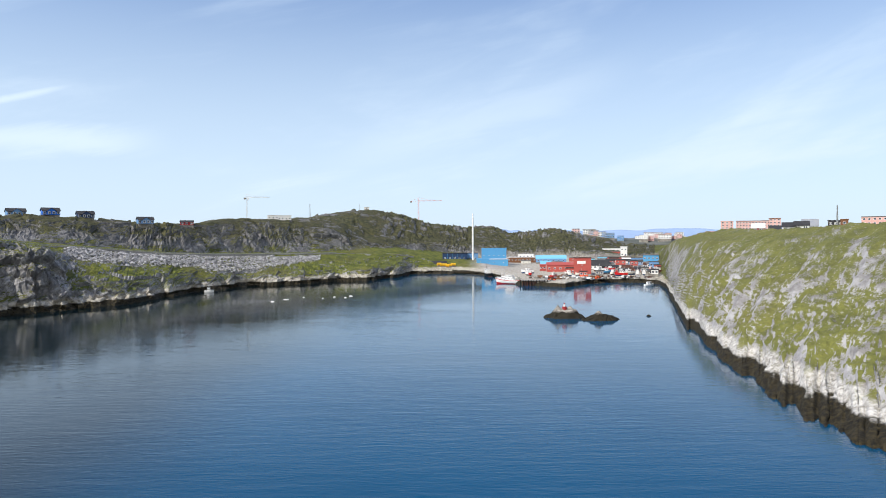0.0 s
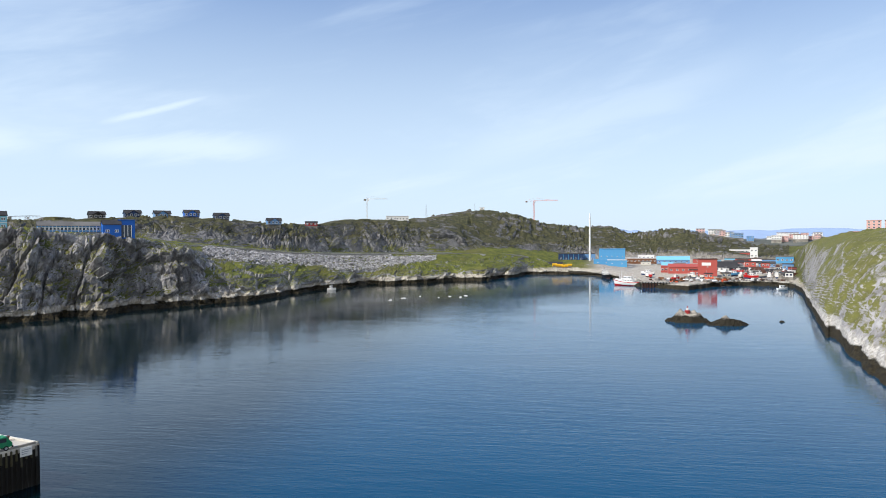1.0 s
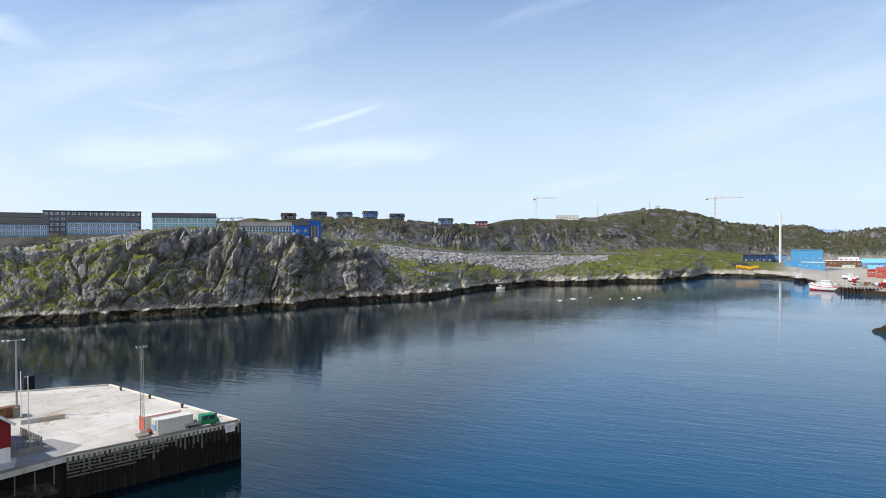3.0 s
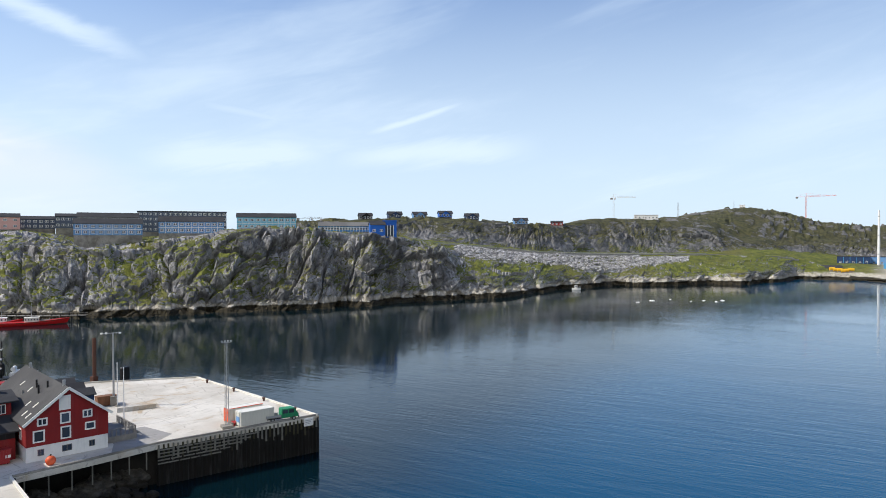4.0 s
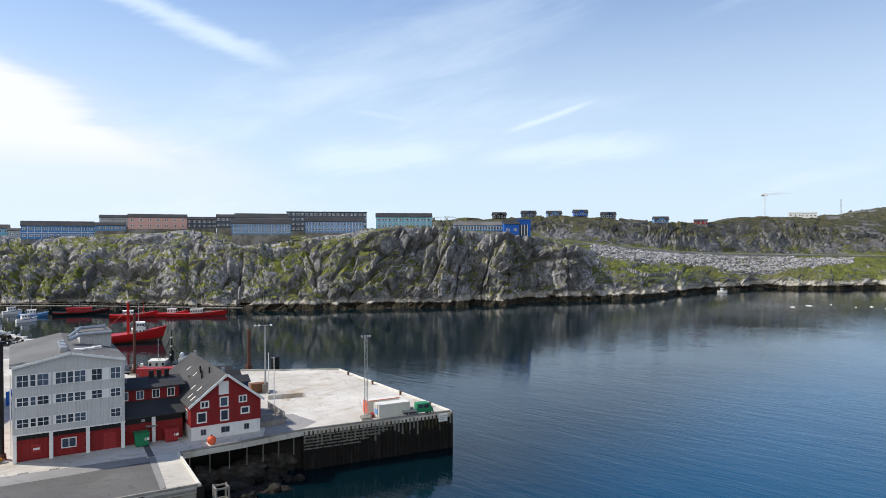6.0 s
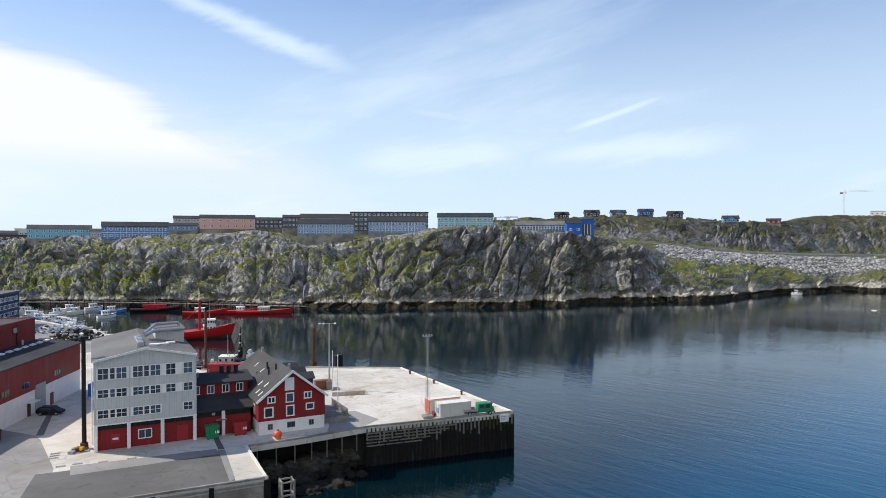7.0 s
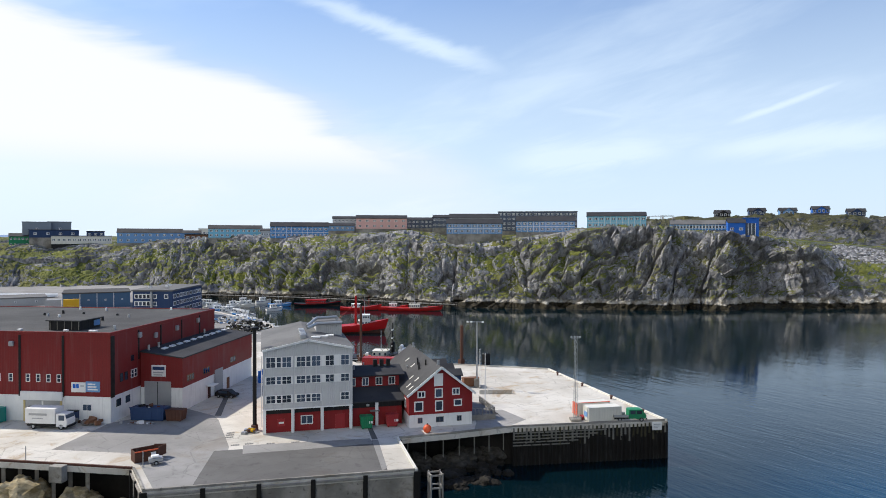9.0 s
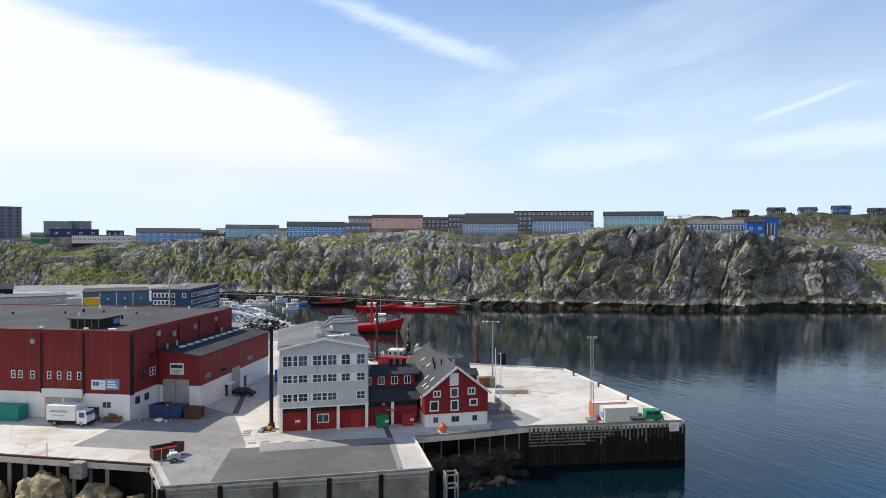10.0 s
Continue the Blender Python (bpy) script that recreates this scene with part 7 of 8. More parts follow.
for x, y in ((-111.9, -1.7), (-100.9, 12.2)):
    sp = thing("edge_post", "thin steel post at the quay edge", "post", pose(x, y, DECK))
    part("tube", rod((0, 0, 0), (0, 0, 2.2), 0.06), "steel", sp)
    part("foot", box(-0.15, 0.15, -0.15, 0.15, 0, 0.05), "steel", sp)

# ---- inner harbour ----
ofc = thing("office_building", "dark blue four storey harbour office with white windows", "building", turn_at(-276.05, 30.1, DECK, 60))
OW, OD, OH = 14.7, 32.0, 11.8
part("wall", box(0, OW, 0, OD, 0, OH), "navy", ofc)
part("roof", box(-0.4, OW + 0.4, -0.4, OD + 0.4, OH, OH + 0.6), "rooflight", ofc)
for f in range(4):
    z = 1.0 + 2.75 * f
    part("window_band", box(0.6, 6.6, -0.05, -0.004, z - 0.15, z + 1.55), "white", ofc)
    for i in range(4):
        window(ofc, 1.45 + 1.45 * i, -0.06, z, 1.0, 1.3, 1, 1, bar=0.1)
    window(ofc, 8.2, -0.012, z, 1.1, 1.2, 1, 1, bar=0.2)
    if f != 2:
        window(ofc, 12.4, -0.012, z, 1.1, 1.2, 1, 1, bar=0.2)
    for i in range(9):
        window(ofc, OW + 0.012, 2.2 + 3.4 * i, z, 2.2, 1.25, 2, 1, turn=90, bar=0.2)
for x, y in ((3, 8), (8, 12), (6, 20)):
    part("roof_vent", box(x - 0.5, x + 0.5, y - 0.5, y + 0.5, OH + 0.6, OH + 1.5, bevel=0.05), "white", ofc)
part("aerial", rod((OW - 3, 4, OH + 0.6), (OW - 3, 4, OH + 6), 0.08), "steel", ofc)
part("stair_tower", box(7.0, 7.5, -1.2, -0.01, 0, OH), "steel", ofc)
apartment(88.5, 83.95, 345, -0.0913, 6.6, "steelblue", "roof", 1, 4, "long low blue shed with pale roof", roof="flat", name="shed", twin=False, win=(0.3, 0.3), depth=24, accent="white")
apartment(95.5, 92.9, 400, -0.0787, 8.0, "timber", "roofdark", 1, 2, "dark shed at the harbour edge", name="shed", twin=False, win=(1, 1), depth=14)
apartment(96, 89.5, 372, -0.0847, 3.4, "steel", "rooflight", 1, 5, "low pale roofed store behind the warehouse", roof="flat", name="shed", twin=False, win=(0.5, 0.5), depth=20)
for i in range(12):
    x, y, _ = at(93.2 - 0.36 * i, 432 - 1.6 * i, 0)
    wb = thing("wrapped_boat", "white wrapped boat laid up in a row", "boat", pose(x, y, DECK, 0, 0, 100 + rs.uniform(-8, 8)), group="laid up boats")
    part("cover", extrude_profile([(-1.1, 0.6), (1.1, 0.6), (0.9, 1.7), (0, 2.3), (-0.9, 1.7)], -3.2, 3.2), "white", wb)
    part("cradle", box(-2, 2, -0.9, 0.9, 0, 0.6), "timber2", wb)


def walkway(az0, az1, off, z):
    """A timber jetty that follows the foot of the cliff."""
    j = thing("jetty", "long narrow timber jetty along the foot of the cliff", "jetty", pose(0, 0, 0), kind="structure")
    last = None
    for i in range(40):
        az_ = az0 + (az1 - az0) * i / 39
        p = Vector(at(az_, float(along(np.array([az_]), SHORE)[0]) - off, z))
        if last is not None:
            d = (p - last).normalized()
            s = Vector((-d.y, d.x, 0)) * 1.3
            part("deck_section", prism([((last + s).x, (last + s).y), ((p + s - d * 0.05).x, (p + s - d * 0.05).y), ((p - s - d * 0.05).x, (p - s - d * 0.05).y), ((last - s).x, (last - s).y)], z - 0.35, z), "timber2", j)
            for sgn in (-1, 1):
                q = p + s * sgn * 0.9
                part("post", rod((q.x, q.y, -4), (q.x, q.y, z + 0.9), 0.17), "timber", j)
            part("hand_rail", rod(last + s * 0.9 + Vector((0, 0, 0.9)), p + s * 0.9 + Vector((0, 0, 0.9)), 0.07), "timber2", j)
        last = p


walkway(79.5, 58.0, 12, 2.9)


# ---- boats ----
def hull_mesh(L_, B_, deck_z, sheer, keel, z_cut0=None, z_cut1=None, stations=18):
    """A boat's shell lofted from bow (+x) to stern; optionally only the band between two shares of its height."""
    bm = bmesh.new()
    rows = []
    for i in range(stations + 1):
        s = i / stations
        x = -L_ / 2 + L_ * s
        full = (1 - max(0, (s - 0.45) / 0.55) ** 2.3) * (0.82 + 0.18 * min(1, s / 0.25))
        half = B_ / 2 * max(full, 0.015)
        top = deck_z + sheer * max(0, (s - 0.35) / 0.65) ** 2 + sheer * 0.25 * max(0, (0.25 - s) / 0.25) ** 2
        rake = L_ * 0.07 * max(0, (s - 0.7) / 0.3)
        ring = []
        lo, hi = (z_cut0 if z_cut0 is not None else 0), (z_cut1 if z_cut1 is not None else 1)
        prof = [(lo + (hi - lo) * k / 5) for k in range(6)]
        for sgn in (-1, 1):
            for f in (prof if sgn < 0 else prof[::-1]):
                z = keel + (top - keel) * f
                w_ = half * (1 - (1 - f) ** 2.6 * 0.85)
                ring.append(bm.verts.new((x + rake * (f - 0.4), sgn * w_, z)))
        rows.append(ring)
    n = len(rows[0])
    for a, b in zip(rows, rows[1:]):
        for k in range(n):
            bm.faces.new((a[k], a[(k + 1) % n], b[(k + 1) % n], b[k]))
    bm.faces.new(rows[0][::-1])
    bm.faces.new(rows[-1])
    return bm


def boat(name, label, x, y, yaw, L_, B_, deck_z, hull, house, masts=1, stripe=None, sheer=1.4, house_at=-0.2, house_len=0.25, storeys=1, boom=True, low=None):
    """A working boat: hull, boot top, deck, wheelhouse with panes, mast and derrick."""
    b = thing(name, label, "boat", pose(x, y, 0, 0, 0, yaw))
    part("hull", hull_mesh(L_, B_, deck_z + 0.7, sheer, -1.2, 0.42, 1.0), hull, b)
    part("boot_top", hull_mesh(L_ * 0.992, B_ * 0.985, deck_z + 0.7, sheer, -1.2, 0.0, 0.43), low or "rust", b)
    if stripe:
        part("stripe", hull_mesh(L_ * 1.004, B_ * 1.012, deck_z + 0.7, sheer, -1.2, 0.86, 0.95), stripe, b)
    hx0, hx1 = L_ * house_at, L_ * (house_at + house_len)
    w_ = B_ * 0.33
    for k in range(storeys):
        z0 = deck_z + 0.3 + 2.3 * k
        sh = 0.12 * L_ * house_len * k
        wh_ = part("wheelhouse", box(hx0 + sh, hx1 - sh * 0.4, -w_ + 0.15 * k, w_ - 0.15 * k, z0, z0 + 2.3, bevel=0.12), house, b)
        n = max(2, int((hx1 - hx0) / 1.1))
        for i in range(n):
            px = hx0 + sh + 0.5 + (hx1 - hx0 - sh * 1.4 - 1.0) * i / max(1, n - 1)
            for sgn in (-1, 1):
                yy = sgn * (w_ - 0.15 * k + 0.01)
                part("pane", box(px - 0.3, px + 0.3, yy - 0.02, yy + 0.02, z0 + 1.15, z0 + 1.85), "glass", wh_)
        part("house_top", box(hx0 + sh - 0.2, hx1 - sh * 0.4 + 0.25, -w_ - 0.05 + 0.15 * k, w_ + 0.05 - 0.15 * k, z0 + 2.3, z0 + 2.42), house, wh_)
    top = deck_z + 0.3 + 2.3 * storeys
    for i in range(masts):
        mx = (hx0 + hx1) / 2 if i == 0 else L_ * (0.22 if i == 1 else -0.38)
        mh = L_ * (0.34 if i == 0 else 0.30)
        m_ = part("mast", rod((mx, 0, deck_z), (mx, 0, top + mh * 0.7), 0.16, 0.08), hull if i else "steel", b)
        part("yard", rod((mx, -1.0, top + mh * 0.5), (mx, 1.0, top + mh * 0.5), 0.05), "steel", m_)
        if boom and i:
            part("derrick", rod((mx, 0, deck_z + 1.5), (mx - L_ * 0.16, 0.3, top + mh * 0.35), 0.1, 0.06), hull, m_)
    bm = bmesh.new()
    for i in range(10):
        s = 0.55 + 0.44 * i / 9
        full = (1 - max(0, (s - 0.45) / 0.55) ** 2.3)
        z = deck_z + 0.7 + sheer * max(0, (s - 0.35) / 0.65) ** 2
        for sgn in (-1, 1):
            px = -L_ / 2 + L_ * s
            rod((px, sgn * B_ / 2 * full, z), (px, sgn * B_ / 2 * full, z + 0.9), 0.03, 0.03, 4, bm)
    part("rail", bm, "steel", b)
    part("deck_gear", box(L_ * 0.12, L_ * 0.25, -B_ * 0.2, B_ * 0.2, deck_z + 0.1, deck_z + 1.3, bevel=0.15), "timber2", b)
    return b


rt = boat("trawler", "big red trawler with a white wheelhouse at anchor", -254.5, 107.5, 67, 30, 7.5, 2.4, "boatred", "white", 1, None, 2.6, 0.14, 0.15, 2)
part("mast", rod((3.0, 0, 2.4), (3.0, 0, 15.0), 0.55, 0.42, 12), "boatred", rt, "stout red mast")
part("mast_arm", rod((3.0, 0, 12.0), (-3.5, 0, 6.2), 0.14, 0.1), "boatred", rt)
part("net_drum", rod((-9.0, -2.0, 3.6), (-9.0, 2.0, 3.6), 0.9, 0.9, 14), "rust", rt)
part("stern_gantry", rod((-12.5, -2.4, 2.6), (-12.5, 2.4, 6.2), 0.18, 0.18), "boatred", rt)
boat("cutter", "red fishing cutter with a long red superstructure", -366, 135.5, 68, 25, 6, 0.9, "black", "boatred", 1, "boatred", 1.5, -0.25, 0.45, 1)
boat("cutter", "red fishing cutter with white wheelhouse and red mast", -332, 147, 66, 21, 5.5, 1.0, "boatred", "white", 2, None, 1.5, -0.22, 0.22, 1)
boat("cutter", "long red fishing cutter moored at the jetty", -315.5, 171, 58, 28, 6, 0.9, "boatred", "cream", 1, "rust", 1.3, -0.1, 0.2, 1)
boat("cutter", "red and white fishing cutter behind another", -326, 163, 62, 16, 5, 0.9, "boatred", "white", 1, None, 1.1, -0.1, 0.25, 1)
boat("fishing_boat", "blue fishing boat with a white wheelhouse", -375, 116.5, 70, 12.5, 4.2, 0.7, "blue", "white", 1, "white", 1.0, -0.2, 0.3, 1)
tw = boat("trawler", "black and white trawler moored behind the pier", -184.0, 86.0, 53.4, 25, 7, 2.2, "black", "cream", 2, "white", 2.6, 0.0, 0.17, 1)
rig = part("rig", rod((5.6, 0, 2.5), (5.6, 0, 13.0), 0.26, 0.14), "black", tw, "black mast with nets and white lamps")
for z, r_ in ((6.0, 1.5), (8.2, 1.1), (10.6, 0.8)):
    part("crosstree", rod((5.6, -r_, z), (5.6, r_, z + 0.2), 0.09), "black", rig)
    for sgn in (-1, 1):
        part("deck_lamp", box(5.4, 5.8, sgn * r_ - 0.22, sgn * r_ + 0.22, z + 0.2, z + 0.65, bevel=0.08), "white", rig)
for sgn in (-1, 1):
    part("stay", rod((5.6, 0, 11.5), (2.2, sgn * 2.4, 3.4), 0.06), "black", rig)
    part("stay", rod((5.6, 0, 9.5), (8.6, sgn * 1.6, 4.2), 0.06), "black", rig)
part("net_bundle", box(5.0, 6.2, -0.8, 0.8, 4.2, 7.6, bevel=0.4), "black", rig)
part("bow_house", box(7.4, 10.2, -1.5, 1.5, 3.2, 5.6, bevel=0.5), "white", tw)
part("winch", rod((8.2, -1.2, 6.0), (8.2, 1.2, 6.0), 0.55, 0.55, 12), "white", tw)
for k in range(5):
    part("fish_box", box(-1.5 - 0.9 * k, -0.8 - 0.9 * k, -1.8 + 0.5 * (k % 3), -0.6 + 0.5 * (k % 3), 2.4, 3.4 + 0.7 * (k % 2), bevel=0.06), ("orange", "white", "brown", "cream", "rust")[k], tw)
rb_ = random.Random(77)
for i in range(26):
    px, py = -352 - rb_.uniform(0, 52), 82 + rb_.uniform(-4, 32)
    if i < 4:
        px, py = -262 - 9 * i, 80.5 + rb_.uniform(0, 3)
    elif i >= 16:
        px, py = -300 - 5.5 * (i - 16) + rb_.uniform(-1, 1), 78 + rb_.uniform(0, 9)
    tagged(boat("small_boat", rb_.choice(["small white motor boat in the marina", "small white cabin boat moored in a cluster"]), px, py, rb_.uniform(40, 110), rb_.uniform(6, 9.5), 2.6, 0.9,
         rb_.choice(["white", "white", "cream", "blue"]), "white", 1, rb_.choice([None, None, "navy"]), 0.7, -0.25, 0.4, 1, False, "slate"), group="marina boats")
boat("small_boat", "small white open boat close to the rocks", -171, 494, 10, 6.5, 2.4, 0.8, "white", "white", 0, None, 0.5, -0.2, 0.3, 1, False, "navy")
boat("small_boat", "small blue dinghy moored at the inner quay", -257, 82, 60, 7, 2.5, 0.8, "blue", "white", 0, None, 0.6, -0.2, 0.3, 1, False, "navy")
# stand-in white lumps for the small white dots on the water
for x, y in ((-78, 437), (-62, 452), (-64, 441), (-72, 446), (-105, 415), (-100, 430), (-92, 445)):
    fl = boulder("ice_lump", (x, y, 0.0), (rb_.uniform(0.5, 2.2), rb_.uniform(0.4, 1.0), rb_.uniform(0.25, 0.6)), int(abs(x)), "white", "small white lump floating on the water", "ice")

# ---- islets in the bay ----
def islet(x, y, sx, sy, sz, seed, yaw, label):
    """A low rock islet: a noisy dome cut by the water."""
    bm = bmesh.new()
    n = 44
    grid = []
    pts = []
    for j in range(n + 1):
        for i in range(n + 1):
            u, v = 2 * i / n - 1, 2 * j / n - 1
            pts.append((u, v))
    P_ = np.array([(u * sx, v * sy, 0) for u, v in pts])
    nz = fbm(P_ / 5 + seed * 7.7, 4, seed)
    lev, ed = blocks(P_ / 2.6 + seed, seed)
    for (u, v), nn, le in zip(pts, nz, lev):
        d = math.sqrt(u * u + v * v)
        z = sz * (max(0, 1 - d ** 1.7) ** 0.75) * (1 + 0.5 * nn) + 0.7 * (le - 0.5) - 0.9 - (2 if d > 1 else 0)
        grid.append(bm.verts.new((u * sx, v * sy, z)))
    for j in range(n):
        for i in range(n):
            k = j * (n + 1) + i
            bm.faces.new((grid[k], grid[k + 1], grid[k + n + 2], grid[k + n + 1]))
    ob = part("islet", bm, M["islet"])
    ob.matrix_basis = pose(x, y, 0, 0, 0, yaw)
    return tagged(ob, label, "rock")


M["islet"] = shore_rock_mat("islet_rock", (0.17, 0.155, 0.135), (0.34, 0.315, 0.28), (0.022, 0.019, 0.012), 3.3, 4.3)
islet(57.5, 322, 10.5, 7, 5.2, 3, -10, "dark weedy rock islet with a bleached top")
islet(72.5, 312, 10.5, 6, 3.6, 9, -25 + 40, "low dark weedy rock islet")
islet(98, 324, 2.2, 1.6, 1.6, 5, 0, "small dark rock just above the water")
bc = thing("beacon", "small red and white beacon on a concrete slab", "beacon", pose(57.5, 322, 3.0))
part("slab", box(-3, 3, -2, 2, -1.0, 0.6, bevel=0.06), "deck", bc)
part("plinth", rod((0, 0, 0.6), (0, 0, 2.2), 1.2, 1.1, 12), "reddoor", bc)
part("tower", rod((0, 0, 2.2), (0, 0, 3.3), 0.5, 0.4, 12), "white", bc)
part("lantern", rod((0, 0, 3.3), (0, 0, 4.0), 0.3, 0.2, 10), "reddoor", bc)

# ---- far harbour ----
ch = thing("chimney", "tall slim pale steel chimney by the far harbour", "chimney", pose(37.5, 851, 2))
part("shaft", rod((0, 0, 0), (0, 0, 63), 1.45, 1.0, 18), "white", ch)
part("tip", rod((0, 0, 63), (0, 0, 67), 0.85, 0.75, 14), "white", ch)
part("base", box(-4, 4, -4, 4, 0, 3.5, bevel=0.1), "wallconc", ch)
for z in (20, 40, 60):
    part("ring", rod((0, 0, z), (0, 0, z + 0.6), 1.5 - z * 0.007, 1.5 - z * 0.007, 18), "steel", ch)


def far_shed(px0, px1, y_base, h_px, r, wall, roof_mat, label, floors=1, bays=4, roof="flat", rise=2.5, depth=18, name="far_shed", win=(1.6, 1.3), accent=None):
    f_ = 1199.0
    a0, a1 = (math.degrees(math.atan((784 - p) / f_)) for p in (px0, px1))
    c = math.cos(radians((a0 + a1) / 2))
    slope = -(y_base - 422.5) / f_ * c
    return apartment(a0, a1, r, slope, h_px * r / f_ * c, wall, roof_mat, floors, bays, label, roof=roof, rise=rise, depth=depth, name=name, twin=False, win=win, accent=accent)


far_shed(852, 896, 468, 27, 815, "azure", "azure", "tall azure blue plant building", 1, 5, depth=24, win=(0.6, 0.5))
far_shed(843, 886, 470, 11, 790, "azure", "azure", "low azure wing with a white base", 1, 3, depth=10, win=(0.6, 0.6))
far_shed(866, 899, 472, 12, 780, "azure", "white", "low azure wing with pale doors", 1, 2, depth=10, win=(0.6, 0.6))
far_shed(783, 826, 466, 17, 860, "navy", "roofdark", "dark hall with an azure band", 1, 5, depth=22, accent="azure")
far_shed(826, 846, 468, 19, 880, "slate", "roofdark", "grey sloping hall beside the chimney", 1, 2, depth=18)
far_shed(758, 790, 471, 8, 800, "timber", "roofdark", "low dark hut by the shore", 1, 3, roof="gable")
far_shed(897, 948, 466, 9, 900, "brown", "white", "long brown store with a white roof edge", 1, 8)
far_shed(917, 944, 459, 7, 930, "white", "white", "white hall behind a store", 1, 4)
far_shed(948, 1002, 466, 12, 860, "slate", "sky", "pale blue green hangar", 1, 6, roof="gable", rise=4)
far_shed(956, 975, 474, 10, 800, "white", "sky", "small white gabled shed", 1, 2, roof="gable", rise=4)
far_shed(976, 996, 475, 10, 790, "white", "rooflight", "small white gabled shed", 1, 2, roof="gable", rise=4)
far_shed(955, 966, 481, 10, 690, "farred", "farred", "small red store shed", 1, 2)
far_shed(967, 1016, 483, 16, 672, "farred", "farred", "long red store shed with a curved front", 1, 5, roof="gable", rise=2.5)
far_shed(1001, 1027, 489, 12, 640, "farred", "rust", "low red shed in front of another", 1, 3)
rbx = far_shed(1015, 1046, 487, 28, 622, "farred", "rust", "tall red box building with a white sign", 1, 1, win=(0.6, 0.6))
part("sign_panel", box(-4.6, 2.8, -0.2, -0.03, 9.0, 11.6), "white", rbx)
far_shed(1045, 1078, 478, 15, 720, "roofdark", "roofdark", "dark domed hall in the harbour", 1, 3, roof="gable", rise=6)
far_shed(1138, 1166, 466, 11, 760, "azure", "rooflight", "bright blue shed with a pale roof", 1, 4)
far_shed(1012, 1050, 455, 7, 1000, "slate", "sky", "long pale blue harbour hall", 1, 6)
far_shed(1048, 1100, 456, 8, 1000, "farred", "rooflight", "long red hall with a pale roof", 1, 8)
far_shed(1065, 1102, 450, 8, 1060, "white", "rooflight", "long white hall with pale roof", 1, 6)
far_shed(1098, 1110, 458, 18, 960, "white", "white", "tall white silo block", 2, 2)
rf_ = random.Random(15)
for i in range(34):
    px = rf_.uniform(1022, 1175)
    w_ = rf_.uniform(12, 30)
    yb = rf_.uniform(452, 480)
    r = 34 * 1199 / (yb - 422.5) * 0.97
    wl, rm, lb = rf_.choice([("white", "rooflight", "white harbour shed with a pale roof"), ("white", "roofdark", "white harbour house with a dark roof"), ("slate", "roof", "grey blue harbour shed"), ("farred", "roofdark", "red harbour house with dark roof"), ("white", "rust", "white harbour house with a red roof"), ("sky", "rooflight", "pale blue harbour shed")])
    far_shed(px, px + w_, yb, rf_.uniform(6, 11), r, wl, rm, lb, 1, max(2, int(w_ / 6)), rf_.choice(["flat", "gable"]), 2.2, 12, "harbour_house")
for i in range(34):
    px = rf_.uniform(1085, 1262) if i < 26 else rf_.uniform(1005, 1075)
    yb = rf_.uniform(421, 431) if px > 1080 else 412 + (px - 1005) / 70 * 12
    w_ = rf_.uniform(8, 24)
    wl, rm, lb = rf_.choice([("white", "rooflight", "white town block far across the valley"), ("pink", "rooflight", "pink town block far across the valley"), ("slate", "roof", "blue grey town block far across the valley"), ("white", "rust", "white town house with a red roof far away")])
    far_shed(px, px + w_, yb, rf_.uniform(5, 9), rf_.uniform(1560, 1660) if i < 26 else 1215, wl, rm, lb, 2, max(2, int(w_ / 4)), "flat", 2, 14, "town_block", (2.2, 1.6))
for i in range(6):
    x, y, z = at(0.35 - 0.24 * i, 770, None)
    tk = thing("orange_float", "orange steel float on the shore", "float", pose(x, y, z + 1.2, 0, 0, 20), group="orange floats")
    part("drum", rod((-2.4, 0, 1.2), (2.4, 0, 1.2), 1.7, 1.7, 14), "yellow", tk)
    part("cradle", box(-2, 2, -1.4, 1.4, -3.2, 0), "timber2", tk)
boat("coaster", "black and white coaster at the far quay", 44, 672, 100, 24, 6.5, 2.6, "black", "white", 2, None, 2.0, -0.2, 0.4, 2)
boat("trawler", "red and white trawler at the far quay", 54, 563, 150, 22, 6, 2.4, "white", "white", 2, "boatred", 2.0, -0.25, 0.35, 2, True, "boatred")
boat("fishing_boat", "white fishing boat at the far quay", 62, 577, 120, 18, 5, 2.0, "white", "cream", 2, None, 1.6, -0.2, 0.35, 1)
boat("fishing_boat", "white fishing boat at the far quay", 53, 590, 130, 16, 5, 2.0, "white", "white", 2, None, 1.6, -0.2, 0.35, 1)
for x, y, yaw_ in ((188, 640, 120), (196, 610, 100)):
    b_ = boat("slipway_hull", "red hulled vessel hauled out on the slipway", x * 0.98, y, yaw_, 20, 6, 3.0, "rust", "white", 1, None, 2.0, -0.2, 0.3, 1)
    b_.location.z = 4.6
boat("small_boat", "small white boat at the far beach", 158, 520, 20, 8, 2.6, 0.9, "white", "white", 0, None, 0.7, -0.25, 0.4, 1, False, "navy")
fq = thing("far_quay", "rust red sheet pile quay of the far harbour", "quay", kind="structure")
part("sheet_wall", prism([(63, 540), (86, 533), (90, 545), (68, 553)], -3, 3.6), "rust", fq)
part("quay_top", prism([(62.6, 539.5), (86.4, 532.5), (90.4, 545.5), (67.6, 553.5)], 3.6, 3.9), "wallconc", fq)
for i in range(12):
    x, y = 61.5 + 2.05 * i, 539.5 - 0.63 * i
    part("pile", rod((x, y, -3), (x, y, 4.6), 0.35), "timber", fq)
slip = thing("slipway", "pale stone slipway with rails running down to the water", "slipway", kind="structure")
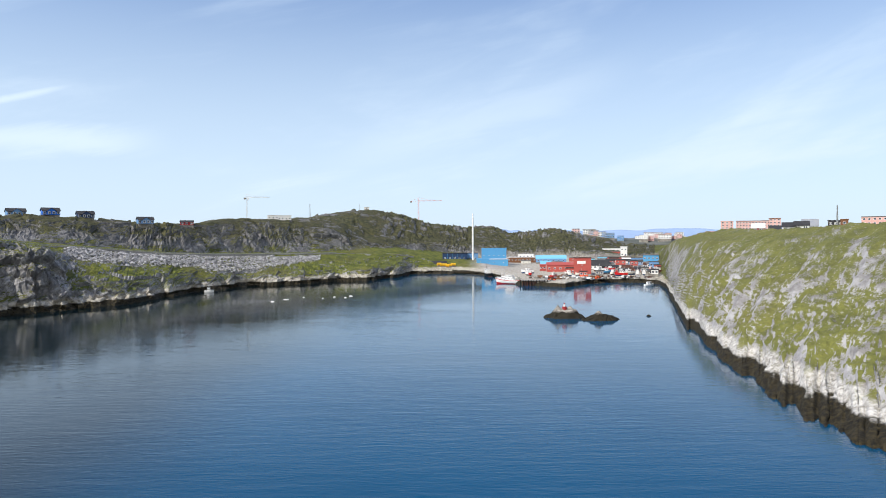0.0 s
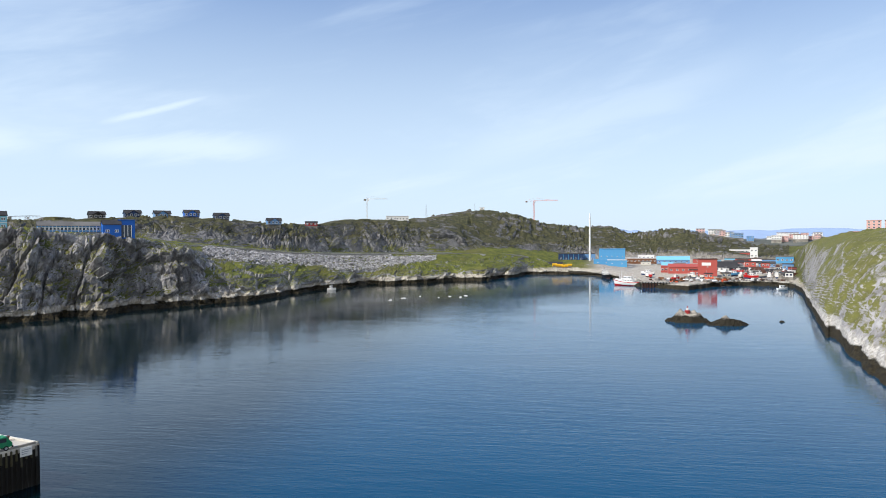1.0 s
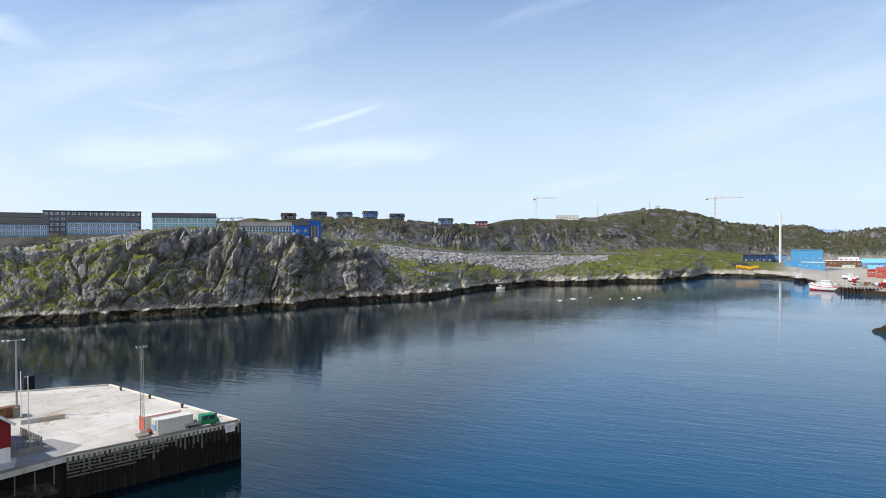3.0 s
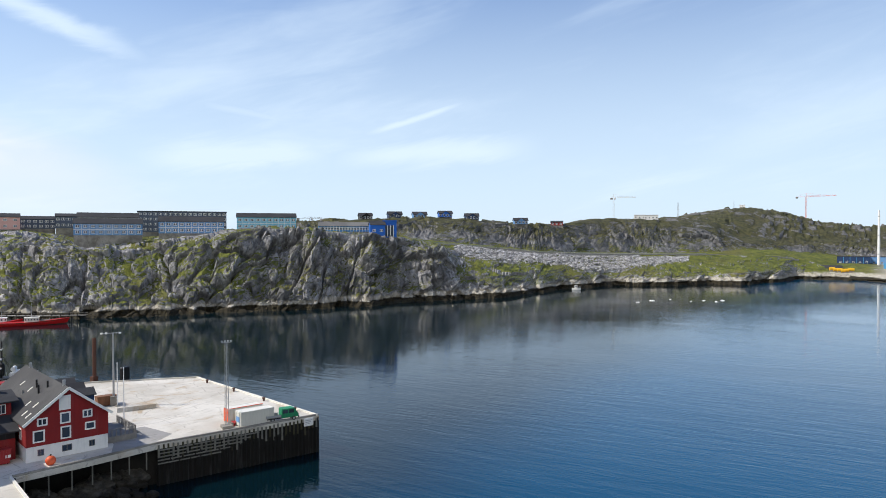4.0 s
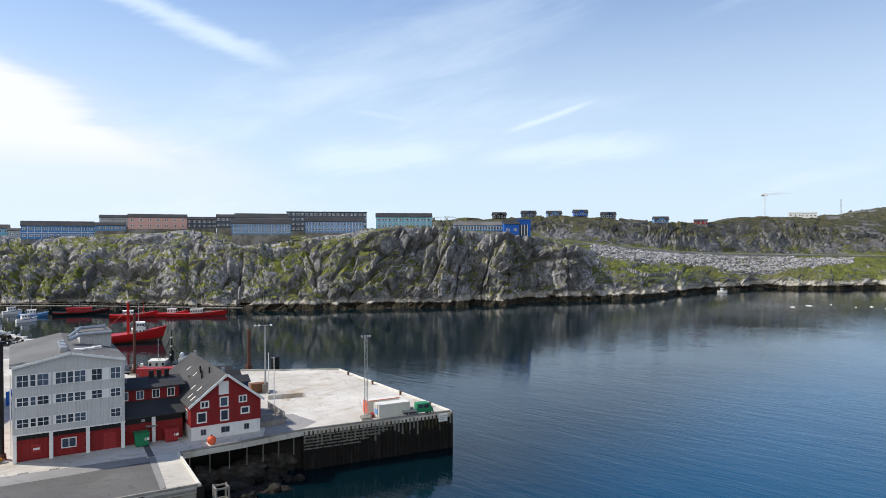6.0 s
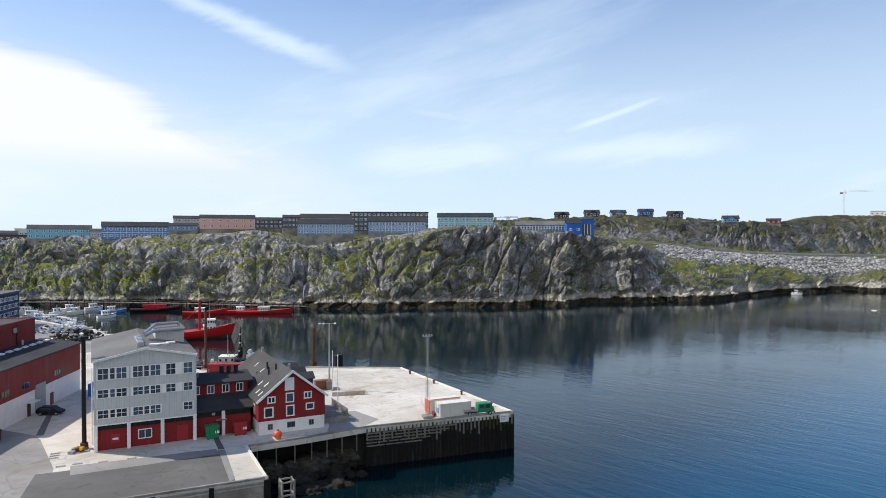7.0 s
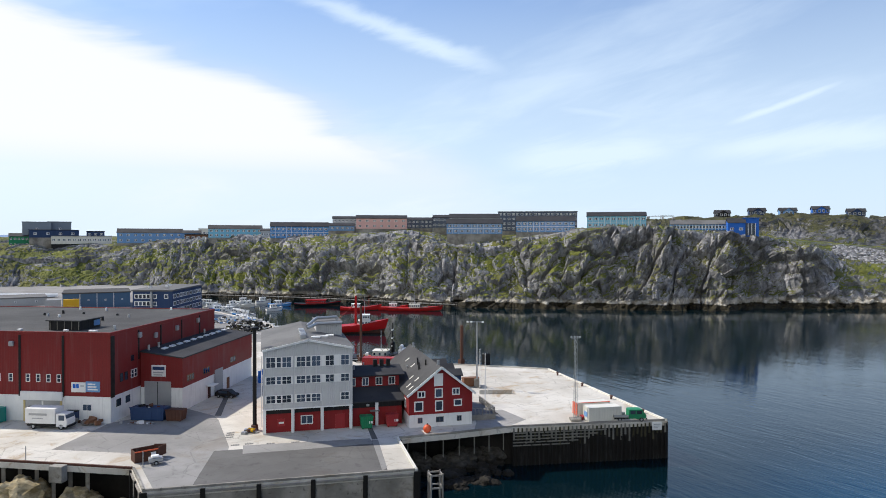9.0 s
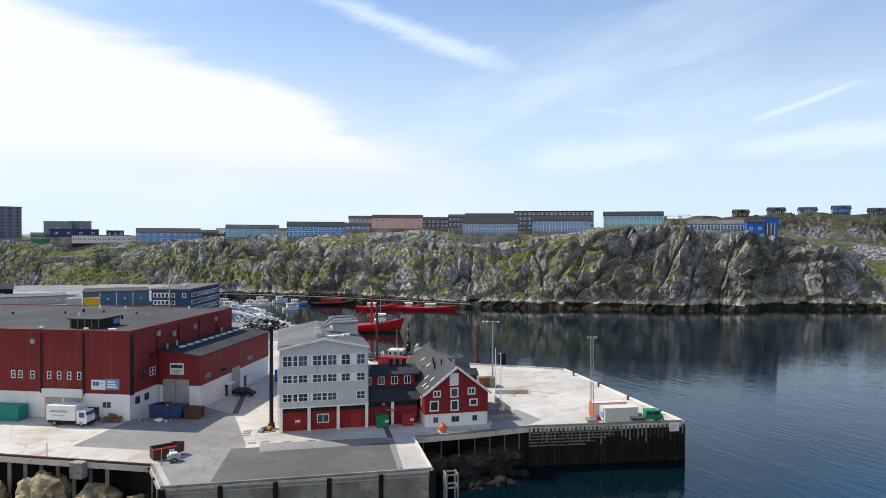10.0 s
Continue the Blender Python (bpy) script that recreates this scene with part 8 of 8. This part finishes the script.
a_, b_ = Vector((117, 545, -0.8)), Vector((158, 640, 5.6))
d_ = (b_ - a_).normalized()
s_ = Vector((d_.y, -d_.x, 0)).normalized() * 4.5
bm = bmesh.new()
vs = [bm.verts.new(p) for p in (a_ - s_, a_ + s_, b_ + s_, b_ - s_)]
vl = [bm.verts.new(p - Vector((0, 0, 4))) for p in (a_ - s_, a_ + s_, b_ + s_, b_ - s_)]
bm.faces.new(vs)
for i in range(4):
    j = (i + 1) % 4
    bm.faces.new((vs[i], vs[j], vl[j], vl[i]))
part("ramp", bm, "wallconc", slip)
for k in (-0.4, 0.4):
    part("rail", rod(a_ + s_ * k + Vector((0, 0, .3)), b_ + s_ * k + Vector((0, 0, .3)), 0.2), "rust", slip)
heap("shore_gear", "white boats, floats and scrap scattered over the far shore", 106, 560, 0, 120, 34, 16, 1.0, ["white", "white", "rust", "timber2", "orange", "brown", "steel"], "gear", 1.2, 4.5, z=4.0)
heap("shore_gear", "stones and scrap on the slipway beach", 150, 575, 0, 70, 30, 10, 0.6, ["stone", "rust", "timber2", "white"], "gear", 1.0, 3.2, z=3.6)
rl = random.Random(31)
for i in range(26):
    px = rl.uniform(900, 1120)
    yb = rl.uniform(455, 468)
    w_ = rl.uniform(14, 40)
    r_ = 34 * 1199 / (yb - 422.5) * 0.97
    wl, rm, lb = rl.choice([("white", "white", "long white harbour store with a pale roof"), ("cream", "rooflight", "pale harbour store with a grey roof"), ("sky", "white", "pale blue harbour store with a white roof"), ("farred", "rooflight", "low red harbour store with a pale roof"), ("steel", "white", "grey steel harbour store with a white roof")])
    far_shed(px, px + w_, yb, rl.uniform(4, 7), r_, wl, rm, lb, 1, 2, rl.choice(["flat", "gable"]), 3.0, 14, "harbour_store", (0.9, 0.8))
for i in range(22):
    az_ = rl.uniform(-6.5, -17.2)
    r_ = float(along(np.array([az_]), SHORE)[0]) + rl.uniform(18, 120)
    x, y, z = at(az_, r_, None)
    bb_ = boat("laid_up_boat", rl.choice(["white boat laid up on the far shore", "small fishing boat hauled out on the far shore"]), x, y, rl.uniform(0, 180), rl.uniform(7, 13), 3.2, 1.2,
               rl.choice(["white", "white", "cream", "boatred", "azure"]), "white", 1, None, 0.9, -0.2, 0.35, 1, False, rl.choice(["rust", "navy"]))
    bb_.location.z = z + 1.0
    tagged(bb_, group="boats laid up on the far shore")
for i in range(16):
    px = rl.uniform(1000, 1170)
    yb = rl.uniform(476, 491)
    w_ = rl.uniform(8, 20)
    r_ = 34 * 1199 / (yb - 422.5) * 0.97
    wl, rm, lb = rl.choice([("white", "rust", "small white boat shed with a red roof"), ("farred", "roofdark", "small red boat shed by the slipway"), ("timber2", "roof", "small grey timber boat shed"), ("white", "roofdark", "small white store by the slipway")])
    far_shed(px, px + w_, yb, rl.uniform(6, 9), r_, wl, rm, lb, 1, 2, rl.choice(["flat", "gable"]), 2.0, 8, "boat_shed")
